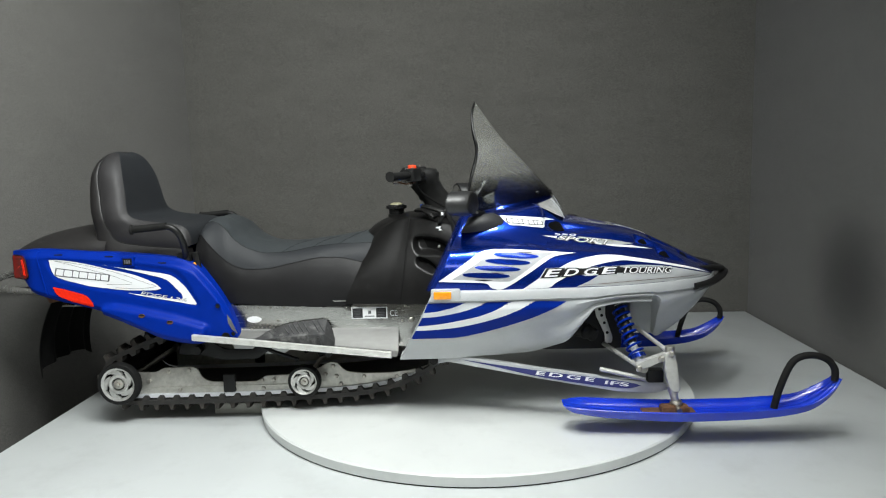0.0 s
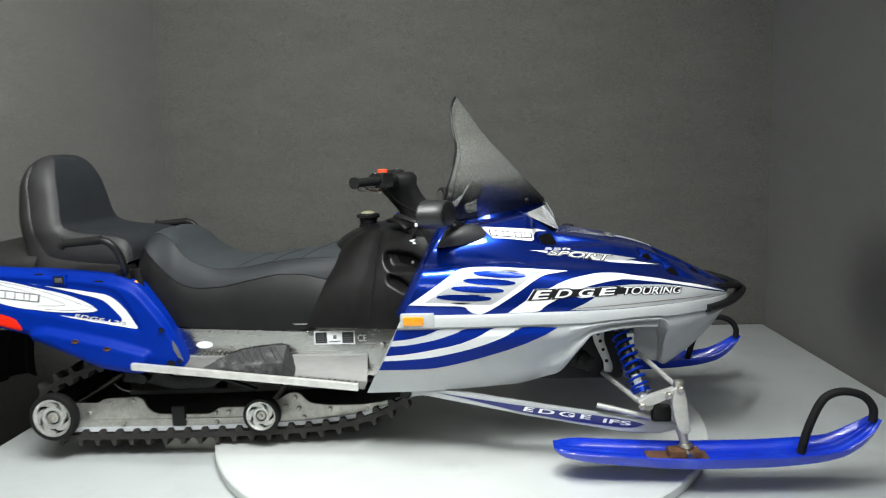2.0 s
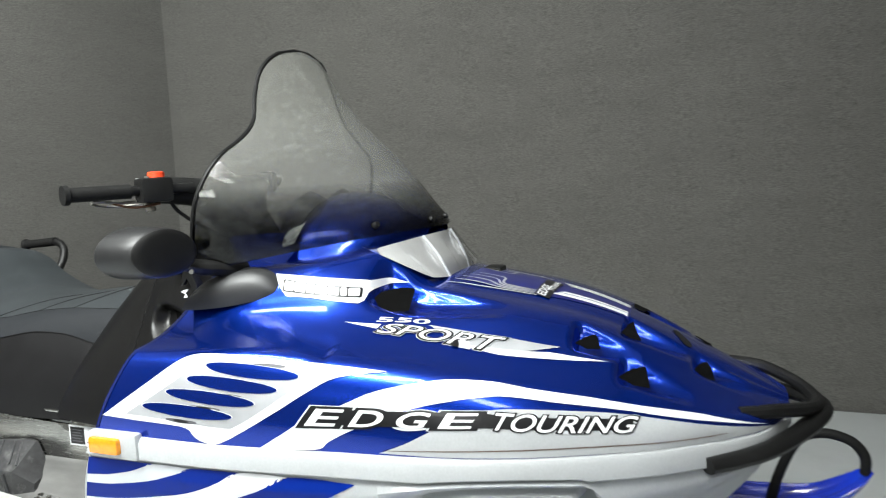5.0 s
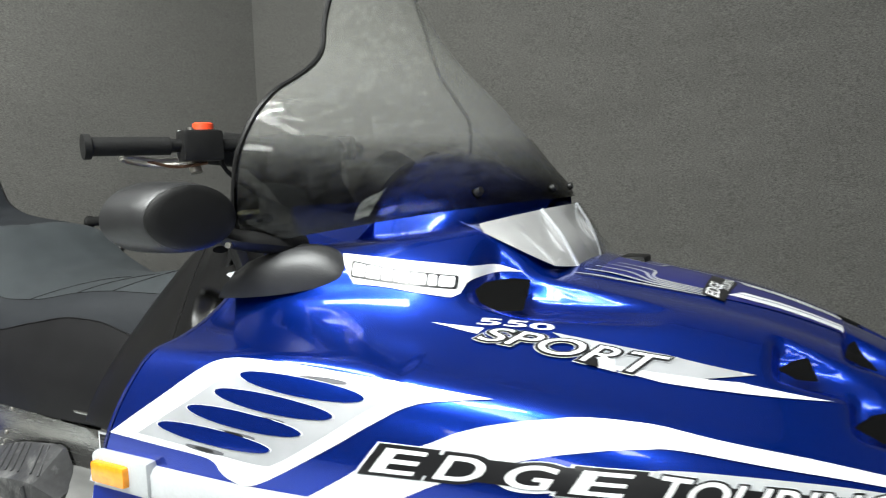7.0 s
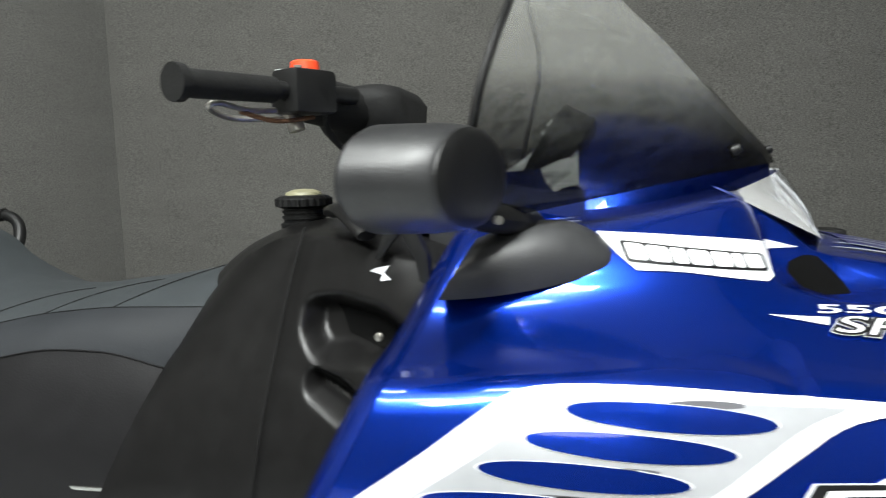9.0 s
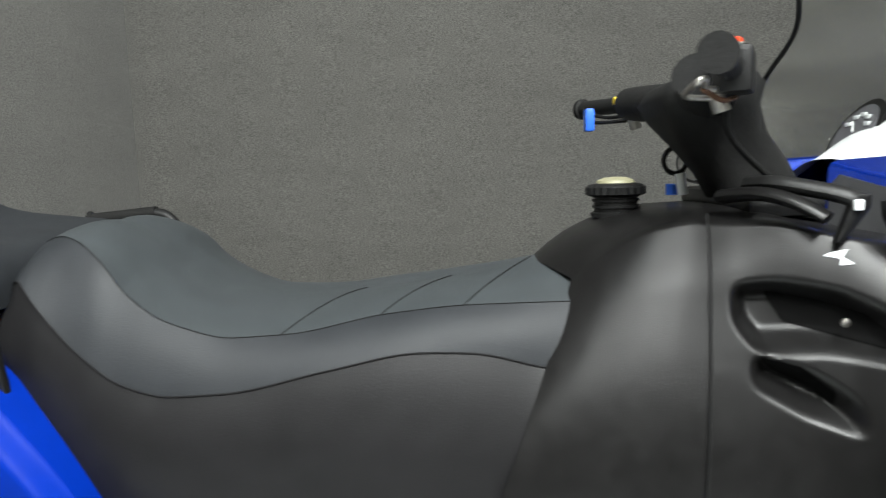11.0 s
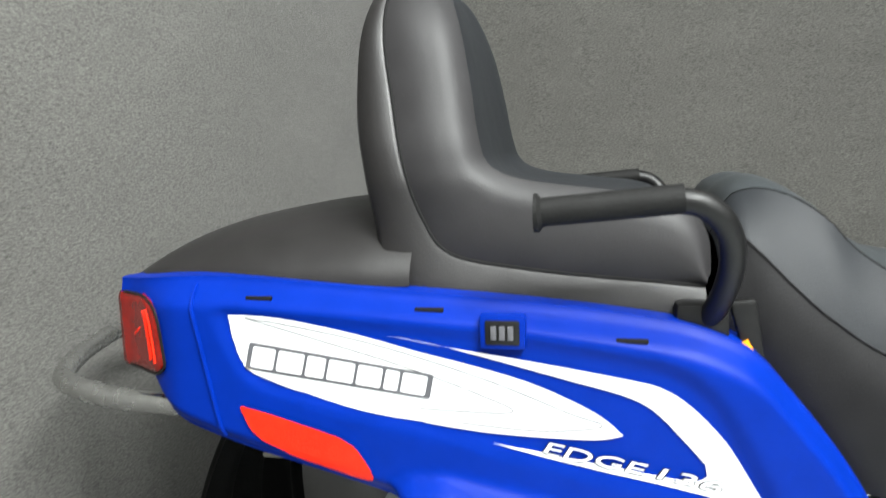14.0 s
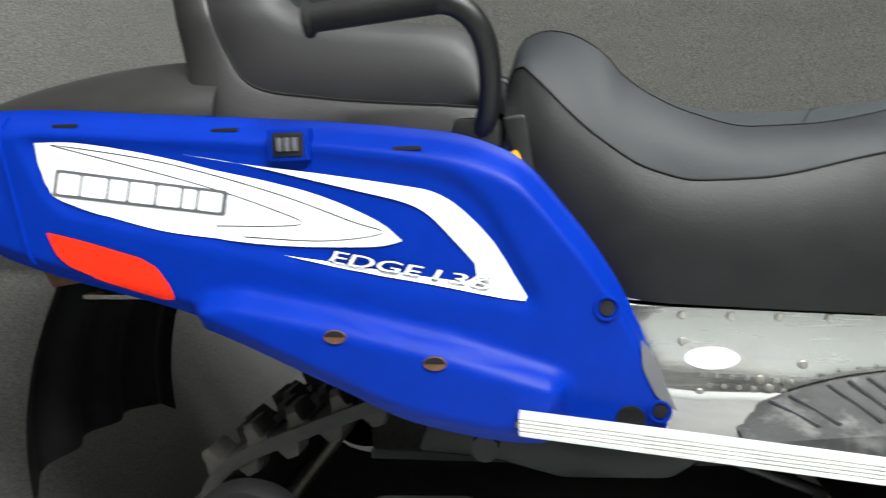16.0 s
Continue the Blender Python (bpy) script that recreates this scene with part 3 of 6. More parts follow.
def screen(z_at, a, foot):
    """Point of the windshield; foot bends its lower rim down to the hood."""
    c, s = math.cos(a), math.sin(a)
    z = z_at
    xr, xf, hw = curve(z, XR), curve(z, XF), curve(z, HW)
    return Vector((xr + (xf - xr) * max(0, c)**1.7, hw * s, z - foot * (abs(s)**3)))


rings = []
for z in steps(0.848, 1.232, 44):
    foot = 0.05 * (1 - step(z, 0.848, 0.93))
    rings.append([screen(z, a, foot) for a in steps(-math.pi / 2, math.pi / 2, 40)])
bm = loft(rings, closed=False)
bmesh.ops.solidify(bm, geom=bm.faces[:], thickness=0.003)
shield = part("windshield", bm, SMOKE, sled, "tall smoked acrylic windshield", 60)
rings = []
for z in steps(0.848, 0.945, 12):
    foot = 0.05 * (1 - step(z, 0.848, 0.93))
    rings.append([screen(z, a, foot) + Vector((0.004 * math.cos(a), 0.004 * math.sin(a), 0)) for a in steps(-math.pi / 2 * 0.97, math.pi / 2 * 0.97, 40)])
bm = loft(rings, closed=False)
bmesh.ops.solidify(bm, geom=bm.faces[:], thickness=0.001)
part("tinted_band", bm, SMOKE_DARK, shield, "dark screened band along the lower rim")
rim = [screen(z, -math.pi / 2, 0.05 * (1 - step(z, 0.848, 0.93))) for z in steps(0.848, 1.232, 30)]
rim += [screen(z, math.pi / 2, 0.05 * (1 - step(z, 0.848, 0.93))) for z in steps(1.232, 0.848, 30)]
part("edge_trim", tube(rim, 0.0045, 8, smooth=0), BLACK, shield, "black rubber edge trim")
for a in (-0.5, -0.12, 0.12, 0.5):
    p = screen(0.862, a, 0)
    n = Vector((math.cos(a), math.sin(a) * 0.6, 0.5)).normalized()
    part("screw", rod(p - n * 0.004, p + n * 0.008, 0.008, 12, r2=0.005), BLACK, shield)

# --- running gear: tunnel, boards, track, rails
TUNNEL = rounded([(-1.56, 0.52), (-1.56, 0.60), (-1.02, 0.60), (-0.90, 0.462), (-0.87, 0.450), (-0.80, 0.445), (-0.40, 0.428), (-0.352, 0.428), (-0.342, 0.453), (-0.04, 0.453), (-0.02, 0.30), (-0.12, 0.262), (-0.93, 0.345), (-1.10, 0.40)], 0.01)
bm = plate(TUNNEL, -0.252, -0.246, 0.001)
plate(TUNNEL, 0.246, 0.252, 0.001, bm)
box((-1.54, -0.25, 0.452), (-0.05, 0.25, 0.458), 0.001, bm)
box((-0.345, -0.264, 0.4505), (-0.05, -0.250, 0.4575), 0.0015, bm)
tunnel = part("tunnel", bm, ALU, sled, "bare riveted aluminium tunnel")


def board_z(x):
    return 0.326 + (x + 0.944) * (0.246 - 0.326) / 0.748


for side in (-1, 1):
    rings = []
    for x in steps(-0.97, -0.17, 12):
        z = board_z(x)
        zc = max(0.338, z + 0.03)
        prof = [(0.250, zc + 0.010), (0.2555, zc + 0.006), (0.258, zc), (0.296, z + 0.018), (0.304, z + 0.013), (0.352, z + 0.011), (0.352, z + 0.006), (0.302, z + 0.008), (0.292, z + 0.012), (0.254, zc - 0.006), (0.246, zc + 0.006)]
        rings.append([Vector((x, side * w, zz)) for w, zz in prof])
    board = part("running_board", loft(rings), BOARD_ALU, sled, "scuffed aluminium running board")
    rings = []
    for x in steps(-0.965, -0.19, 8):
        z = board_z(x)
        prof = [(0.350, z + 0.026), (0.364, z + 0.026)]
        for k in range(5):
            prof += [(0.369, z + 0.0252 - 0.0042 * k), (0.369, z + 0.0230 - 0.0042 * k), (0.3668, z + 0.0220 - 0.0042 * k)]
        prof += [(0.366, z + 0.003), (0.350, z + 0.003)]
        rings.append([Vector((x, side * w, zz)) for w, zz in prof])
    part("edge_rail", loft(rings), EDGE_ALU, board, "ribbed bright aluminium edge rail", 20)

# track loop: belt with ribs
LOOP = [(-1.30, 0.046), (-0.9, 0.051), (-0.5, 0.064), (-0.30, 0.082), (-0.16, 0.120), (-0.05, 0.180), (0.06, 0.270), (0.13, 0.34), (0.15, 0.40),
        (0.12, 0.46), (0.02, 0.485), (-0.3, 0.46), (-0.7, 0.42), (-0.95, 0.375), (-1.12, 0.315), (-1.25, 0.265), (-1.345, 0.222), (-1.382, 0.185), (-1.390, 0.140), (-1.378, 0.092), (-1.345, 0.058)]
loop_pts = smooth_path([(x, 0, z) for x, z in LOOP + LOOP[:1]], 10)
lens_ = [0]
for a, b in zip(loop_pts, loop_pts[1:]):
    lens_.append(lens_[-1] + (b - a).length)


def on_loop(u):
    u = u % lens_[-1]
    for i in range(len(loop_pts) - 1):
        if u <= lens_[i + 1]:
            t = (u - lens_[i]) / (lens_[i + 1] - lens_[i])
            p = loop_pts[i].lerp(loop_pts[i + 1], t)
            d = (loop_pts[i + 1] - loop_pts[i]).normalized()
            return p, d
    return loop_pts[-1], d


HALF = 0.235
rings = []
for u in steps(0, lens_[-1], 160)[:-1]:
    p, d = on_loop(u)
    out = Vector((d.z, 0, -d.x))
    rings.append([p + Vector((0, -HALF, 0)), p + Vector((0, HALF, 0)), p + Vector((0, HALF, 0)) + out * 0.018, p + Vector((0, -HALF, 0)) + out * 0.018])
rings.append(rings[0])
bm = loft(rings, True, False)
bmesh.ops.remove_doubles(bm, verts=bm.verts[:], dist=1e-6)
track = part("track", bm, DIRTY_RUBBER, sled, "black rubber drive track with cross lugs")

lug_mesh = None
clip_mesh = None
count = int(lens_[-1] / 0.0635)
for i in range(count):
    p, d = on_loop((i + 0.5) * lens_[-1] / count)
    out = Vector((d.z, 0, -d.x))
    m = Matrix((( d.x, 0, out.x, p.x), (0, 1, 0, 0), (d.z, 0, out.z, p.z), (0, 0, 0, 1)))
    if lug_mesh is None:
        bm = bmesh.new()
        for k in range(7):
            y0 = -HALF + 0.004 + 0.0669 * k
            y1, dx, h = y0 + 0.056, 0.010 * (-1)**k, 0.045 - 0.004 * (k % 3 == 1)
            rows2 = []
            for y, e in ((y0, 0.0), (y0 + 0.005, 1.0), (y1 - 0.005, 1.0), (y1, 0.0)):
                top = h - 0.007 * (1 - e)
                rows2.append([Vector((x + dx, y, z)) for x, z in ((-0.016, 0.016), (0.016, 0.016), (0.009, 0.026), (0.0065, top), (-0.0065, top), (-0.009, 0.026))])
            loft(rows2, True, True, bm)
        for y in (-0.145, 0.145):
            box((-0.008, y - 0.085, 0.016), (0.008, y + 0.085, 0.023), 0.002, bm)
        lug = part("lug", bm, DIRTY_RUBBER, track)
        lug_mesh = lug.data
        bm = bmesh.new()
        for y0, y1 in ((-HALF + 0.002, -HALF + 0.04),):
            rows2 = [[Vector((x, y, z)) for x, z in ((-0.017, 0.001), (0.017, 0.001), (0.008, -0.017), (-0.008, -0.017))] for y in (y0, y1)]
            loft(rows2, True, True, bm)
        clip = part("drive_tooth", bm, DIRTY_RUBBER, track)
        clip_mesh = clip.data
    else:
        lug, clip = new("lug", lug_mesh), new("drive_tooth", clip_mesh)
        lug.parent = clip.parent = track
    lug.matrix_basis = m
    p2, d2 = on_loop((i + 1.0) * lens_[-1] / count)
    o2 = Vector((d2.z, 0, -d2.x))
    clip.matrix_basis = Matrix(((d2.x, 0, o2.x, p2.x), (0, 1, 0, 0), (d2.z, 0, o2.z, p2.z), (0, 0, 0, 1)))

RAIL = [(-1.285, 0.066), (-0.9, 0.070), (-0.66, 0.078), (-0.42, 0.088), (-0.234, 0.111), (-0.14, 0.136), (-0.06, 0.165), (-0.03, 0.184), (-0.082, 0.166), (-0.14, 0.152), (-0.21, 0.143), (-0.326, 0.143), (-0.39, 0.150), (-0.411, 0.162), (-0.435, 0.189), (-0.458, 0.193), (-0.482, 0.186), (-0.511, 0.166),
        (-0.629, 0.141), (-0.735, 0.138), (-0.772, 0.114), (-0.956, 0.115), (-0.984, 0.122), (-1.006, 0.141), (-1.016, 0.170), (-1.039, 0.182), (-1.165, 0.176), (-1.19, 0.159), (-1.285, 0.160)]
for side in (-1, 1):
    y = side * 0.205
    rail = part("slide_rail", plate(rounded(RAIL, 0.012, 3), y - 0.004, y + 0.004, 0.001), ALU_DULL, sled, "cast aluminium slide rail")
    strip_pts = [(-1.285, 0.052), (-0.9, 0.056), (-0.66, 0.063), (-0.42, 0.073), (-0.234, 0.096), (-0.14, 0.121), (-0.05, 0.155)]
    rings = []
    for p in smooth_path([(x, 0, z) for x, z in strip_pts], 6):
        rings.append([p + Vector((0, y + a, b)) for a, b in ((-0.012, 0), (0.012, 0), (0.012, 0.016), (-0.012, 0.016))])
    part("runner_strip", loft(rings), GREY_FILM, rail, "pale worn plastic runner strip")
    rings = []
    for x in steps(-1.22, -0.62, 3):
        z = 0.092 + (x + 1.25) * 0.012
        rings.append([Vector((x, y + side * a, z + b)) for a, b in ((0, -0.004), (0.010, -0.003), (0.010, 0.003), (0, 0.004))])
    part("rail_rib", loft(rings), ALU_DULL, rail)
    for x, z in ((-1.14, 0.160), (-1.224, 0.123), (-1.052, 0.168), (-1.096, 0.084), (-0.748, 0.120), (-0.745, 0.086), (-0.70, 0.122), (-0.45, 0.175), (-0.484, 0.142), (-0.421, 0.100), (-0.324, 0.130), (-0.438, 0.134), (-0.19, 0.130), (-0.10, 0.156)):
        part("bolt", turned([(0, 0.009), (side * 0.007, 0.009), (side * 0.010, 0.006)], (x, y + side * 0.003, z), "y", 6), STEEL, rail)


def wheel(name, x, z, r, y, side):
    """Idler wheel: rubber tyre and a turned aluminium disc with swirled spokes."""
    hub = new(name)
    hub.parent = sled
    hub.location = (x, y, z)
    s = side
    part("tyre", turned(caps=False, profile=[(-0.020, r * 0.80), (-0.020, r * 0.95), (-0.012, r), (0.012, r), (0.020, r * 0.95), (0.020, r * 0.86), (0.015, r * 0.82), (-0.014, r * 0.80), (-0.020, r * 0.80)], axis_at=(0, 0, 0), axis="y", seg=40), RUBBER, hub)
    part("disc", turned([(0.004 * s, 0.0), (0.004 * s, r * 0.83)], (0, 0, 0), "y", 40), BLACK, hub)
    bm = turned([(0.004 * s, r * 0.68), (0.014 * s, r * 0.69), (0.016 * s, r * 0.74), (0.018 * s, r * 0.80), (0.013 * s, r * 0.835), (0.004 * s, r * 0.835)], (0, 0, 0), "y", 40, caps=False)
    part("rim", bm, WHEEL, hub)
    bm = turned([(0.004 * s, r * 0.48), (0.014 * s, r * 0.47), (0.016 * s, r * 0.42), (0.014 * s, r * 0.31), (0.008 * s, r * 0.29), (0.004 * s, r * 0.29)], (0, 0, 0), "y", 36, caps=False)
    part("hub_ring", bm, WHEEL, hub)
    for k in range(5):
        rows2 = []
        for t in steps(0, 1, 8):
            a = k * math.pi / 2.5 + 0.95 * t
            rad = r * (0.44 + 0.28 * t)
            wd = r * 0.13
            tang = Vector((-math.sin(a + 0.8), 0, math.cos(a + 0.8)))
            c = Vector((rad * math.cos(a), 0, rad * math.sin(a)))
            rows2.append([c - tang * wd + Vector((0, 0.006 * s, 0)), c - tang * wd * 0.85 + Vector((0, 0.0135 * s, 0)), c + tang * wd * 0.85 + Vector((0, 0.0135 * s, 0)), c + tang * wd + Vector((0, 0.006 * s, 0))])
        part("spoke", loft(rows2), WHEEL, hub, sharp=50)
    part("bearing_cap", turned([(0.0, r * 0.24), (0.012 * s, r * 0.23), (0.014 * s, r * 0.18), (0.014 * s, 0.0)], (0, 0, 0), "y", 24), ALU_DULL, hub)
    part("axle_bolt", turned([(0.0, r * 0.12), (0.024 * s, r * 0.12), (0.026 * s, r * 0.09)], (0, 0, 0), "y", 6), STEEL, hub)
    return hub


for side in (-1, 1):
    wheel("rear_wheel", -1.317, 0.134, 0.087, side * 0.272, side)
    wheel("idler_wheel", -0.558, 0.131, 0.066, side * 0.262, side)
part("rear_axle", rod((-1.317, -0.27, 0.134), (-1.317, 0.27, 0.134), 0.012), STEEL, sled)
part("idler_axle", rod((-0.558, -0.26, 0.131), (-0.558, 0.26, 0.131), 0.010), STEEL, sled)

# --- tail: blue side panels joined round the rear
ZT = [(-1.70, 0.688), (-1.587, 0.695), (-1.384, 0.682), (-1.048, 0.650), (-0.975, 0.625), (-0.914, 0.560), (-0.858, 0.478), (-0.822, 0.395), (-0.803, 0.330)]
ZL = [(-1.70, 0.590), (-1.655, 0.560), (-1.628, 0.530), (-1.561, 0.502), (-1.337, 0.440), (-1.168, 0.368), (-1.074, 0.329), (-0.961, 0.312), (-0.803, 0.312)]
RECESS = rounded([(-1.562, 0.665), (-1.223, 0.640), (-1.05, 0.612), (-1.0, 0.580), (-0.935, 0.452), (-1.226, 0.507), (-1.518, 0.570)], 0.03, 5)


def inside(x, z, outline):
    """Signed distance to an outline: positive inside."""
    best, odd = 1e9, False
    m = len(outline)
    for i in range(m):
        (xa, za), (xb, zb) = outline[i], outline[(i + 1) % m]
        dx, dz = xb - xa, zb - za
        t = min(1, max(0, ((x - xa) * dx + (z - za) * dz) / (dx * dx + dz * dz + 1e-12)))
        best = min(best, math.hypot(x - xa - t * dx, z - za - t * dz))
        if (za > z) != (zb > z) and x < xa + (z - za) / (zb - za) * dx:
            odd = not odd
    return best if odd else -best


LEDGE = [(-1.345, 0.462), (-1.325, 0.474), (-1.285, 0.477), (-1.163, 0.453), (-1.039, 0.424), (-0.921, 0.388), (-0.910, 0.376), (-0.928, 0.290), (-1.05, 0.28), (-1.20, 0.34), (-1.34, 0.41)]


def tail_w(x, z):
    """Half width of the tail's side at x, z: a flat face with a recess for the film and a ledge that swells out below."""
    zt, zl = curve(x, ZT), curve(x, ZL)
    w = 0.318
    w -= 0.05 * step(-x, 1.60, 1.72)
    w -= 0.006 * step(inside(x, z, RECESS), -0.004, 0.010)
    w += 0.030 * step(inside(x, z, LEDGE), -0.003, 0.020)
    top = zt - z
    w -= 0.028 * (1 - step(top, 0, 0.035)) * (1 - 0.75 * step(-x, 1.60, 1.69))
    low = z - zl
    w -= 0.012 * (1 - step(low, 0, 0.02))
    return w


for side in (-1, 1):
    rows = []
    for x in steps(-1.712, -0.803, 110):
        zt, zl = curve(x, ZT), curve(x, ZL)
        row = [Vector((x, side * 0.20, zt - 0.002)), Vector((x, side * min(0.255, tail_w(x, zt) - 0.010), zt + 0.001))]
        for k in range(37):
            t = k / 36
            t = t - 0.09 * math.sin(2 * math.pi * t) / 2
            z = zt + (zl - zt) * t
            row.append(Vector((x, side * tail_w(x, z), z)))
        row.append(Vector((x, side * 0.272, zl + 0.004)))
        rows.append(row)
    panel = part("tail_panel", loft(rows, closed=False), BLUE_PLASTIC, sled, "satin blue plastic tail side panel", 60)
    # joint between side panel and tail end
    seam = [Vector((x, side * (tail_w(x, z) + 0.0015), z)) for x, z in ((-1.586 + 0.035 * t, 0.690 - 0.186 * t) for t in steps(0.02, 0.98, 14))]
    part("panel_joint", tube(seam, 0.0026, 6, smooth=0), BLUE_PLASTIC, panel)
    for x, z, r in ((-0.873, 0.457, 0.014), (-0.818, 0.345, 0.013)):
        w = tail_w(x, z)
        part("fastener_well", turned([(side * 0.0005, r), (side * 0.003, r * 0.95), (side * 0.003, r * 0.8), (-side * 0.004, r * 0.55), (-side * 0.004, 0)], (x, side * w, z), "y", 20), BLUE_PLASTIC, panel)
        part("fastener", turned([(0.0, r * 0.62), (side * 0.0030, r * 0.56), (side * 0.0034, 0)], (x, side * w, z), "y", 18), BLACK, panel)
    for x, z in ((-1.165, 0.430), (-1.055, 0.402)):
        w = tail_w(x, z)
        bm = turned([(0, 0), (side * 0.0022, 0), (side * 0.0022, 0.010), (0, 0.0105)], (0, 0, 0), "y", 18)
        for v in bm.verts:
            v.co = Vector((x + v.co.x * 1.25, side * w + v.co.y, z + v.co.z * 0.75))
        part("drain_hole", bm, RUST, panel, "rust-brown drain hole")
        # dark upper half, a painted shadow inside the drain hole
        bm = turned([(0, 0), (side * 0.0007, 0), (side * 0.0007, 0.0098), (0, 0.0098)], (0, 0, 0), "y", 18)
        for v in bm.verts:
            v.co = Vector((x + v.co.x * 1.2, side * (w + 0.0022) + v.co.y, z + max(v.co.z, 0.001) * 0.72))
        part("hole_shadow", bm, LINER, panel)
    for x, z in ((-1.50, 0.672), (-1.30, 0.660), (-1.085, 0.632)):
        w = tail_w(x, z)
        part("slot", box((x - 0.016, side * w - 0.003, z - 0.0025), (x + 0.016, side * w + 0.0015, z + 0.0025), 0.001), LINER, panel)
    if side < 0:
        part("worn_patch", plate(rounded([(-0.838, 0.425), (-0.824, 0.405), (-0.803, 0.352), (-0.800, 0.345), (-0.822, 0.362), (-0.836, 0.392)], 0.005), side * 0.3197, side * 0.3187, 0.0), GREY_BAR, panel, "worn grey patch")
        part("dark_patch", turned([(0.0, 0.0), (-0.0015, 0.0), (-0.0015, 0.0155), (0.0, 0.016)], (-0.848, side * (tail_w(-0.848, 0.335) + 0.0005), 0.335), "y", 20), BLACK, panel, "black plug")

# tail end across the rear
rows = []
for a in steps(-1, 1, 24):
    y = a * 0.268
    back = -1.712 - 0.035 * (1 - a * a)
    rows.append([Vector((back + 0.07, y * 0.93, 0.691)), Vector((back + 0.012, y * 0.95, 0.688)), Vector((back + 0.002, y * 0.98, 0.683)), Vector((back, y, 0.66)), Vector((back + 0.006, y, 0.60)), Vector((back + 0.03, y, 0.575))])
part("tail_end", loft(rows, closed=False), BLUE_PLASTIC, sled)

# tail lamp wrapping the rear corner: a rounded lens with a slanted front edge
LAMP_FRONT = [(0.577, -1.646), (0.583, -1.631), (0.592, -1.624), (0.611, -1.626), (0.643, -1.631), (0.658, -1.637), (0.667, -1.649), (0.672, -1.666)]


def lamp_w(x):
    return 0.321 - 0.05 * step(-x, 1.60, 1.72)


rows = []
for z in steps(0.577, 0.672, 20):
    xf = curve(z, LAMP_FRONT)
    edge = min(1.0, (z - 0.577) / 0.006, (0.672 - z) / 0.006)
    row = [Vector((xf, -lamp_w(xf) + 0.012, z)), Vector((xf, -lamp_w(xf), z))]
    for t in steps(0.08, 1, 10):
        x = xf + (-1.709 - xf) * t
        row.append(Vector((x, -lamp_w(x) - 0.004 * edge, z)))
    row.append(Vector((-1.718, -0.25, z)))
    rows.append(row)
lamp = part("tail_lamp", loft(rows, closed=False), RED_LENS, sled, "dark red tail lamp lens", 60)
part("lamp_body", box((-1.706, -0.262, 0.585), (-1.66, 0.262, 0.665), 0.01), RED_LENS, lamp)
rim = [(curve(z, LAMP_FRONT) + 0.001, z) for z in steps(0.577, 0.672, 16)]
rim = [(-1.70, 0.579), (-1.675, 0.577)] + rim + [(-1.70, 0.673)]
part("lamp_bezel", tube([(x, -lamp_w(x) - 0.0005, z) for x, z in rim], 0.0018, 6), BLACK, lamp)
# bright ribs moulded in the lens
for off, za, zb in ((-0.014, 0.592, 0.656), (-0.022, 0.595, 0.654)):
    pts = [(curve(z, LAMP_FRONT[2:6]) + off, z) for z in steps(za, zb, 8)]
    part("lens_rib", tube([(x, -lamp_w(x) - 0.0035, z) for x, z in pts], 0.0026, 8), RED, lamp)
pts = [(-1.668 - 0.014 * t, 0.631 - 0.010 * t) for t in steps(0, 1, 4)]
part("lens_rib", tube([(x, -lamp_w(x) - 0.0035, z) for x, z in pts], 0.0018, 8), RED, lamp)
# rear grab bumper and its brackets
bm = tube([(-1.62, -0.272, 0.525), (-1.72, -0.272, 0.530), (-1.81, -0.258, 0.542), (-1.852, -0.215, 0.547), (-1.895, -0.12, 0.549), (-1.925, 0, 0.55), (-1.895, 0.12, 0.549), (-1.852, 0.215, 0.547), (-1.81, 0.258, 0.542), (-1.72, 0.272, 0.530), (-1.62, 0.272, 0.525)], 0.0145, 12)
part("rear_bumper", bm, STEEL_BRIGHT, sled, "bright tubular aluminium rear bumper")
for y in (-0.2, 0.2):
    part("bumper_bracket", plate([(-1.66, 0.53), (-1.55, 0.53), (-1.55, 0.47), (-1.62, 0.46)], y - 0.004, y + 0.004, 0.001), RUST, sled, "rusty steel bracket")

# snow flap: a curved hanging sheet with ribs
rows = []
for t in steps(0, 1, 12):
    z = 0.51 - 0.33 * t
    x = -1.60 - 0.08 * t - 0.05 * math.sin(t * 2.6)
    rows.append([Vector((x + 0.012 * math.cos(k * 0.9) + 0.05 * abs(y) * t, y, z - 0.05 * t * (abs(y) / 0.21)**4)) for k, y in enumerate(steps(-0.205, 0.205, 26))])
bm = loft(rows, closed=False)
bmesh.ops.solidify(bm, geom=bm.faces[:], thickness=0.005)
part("snow_flap", bm, RUBBER, sled, "black rippled rubber snow flap")

# rear trunk lid behind the backrest
rows = []
for x in steps(-1.728, -1.33, 24):
    top = curve(x, [(-1.728, 0.690), (-1.705, 0.712), (-1.66, 0.736), (-1.593, 0.754), (-1.477, 0.771), (-1.33, 0.778)])
    hw = curve(x, [(-1.728, 0.215), (-1.70, 0.240), (-1.64, 0.262), (-1.5, 0.279), (-1.40, 0.279), (-1.33, 0.272)])
    row = []
    for k in range(33):
        a = math.sin(math.pi / 2 * (-1 + 2 * k / 32))
        y = hw * a
        row.append(Vector((x, y, 0.680 + (top - 0.680) * max(0, 1 - abs(a)**2.8)**0.55)))
    rows.append(row)
part("trunk_lid", loft(rows, closed=False), BROWN_VINYL, sled, "charcoal brown textured trunk lid", 60)

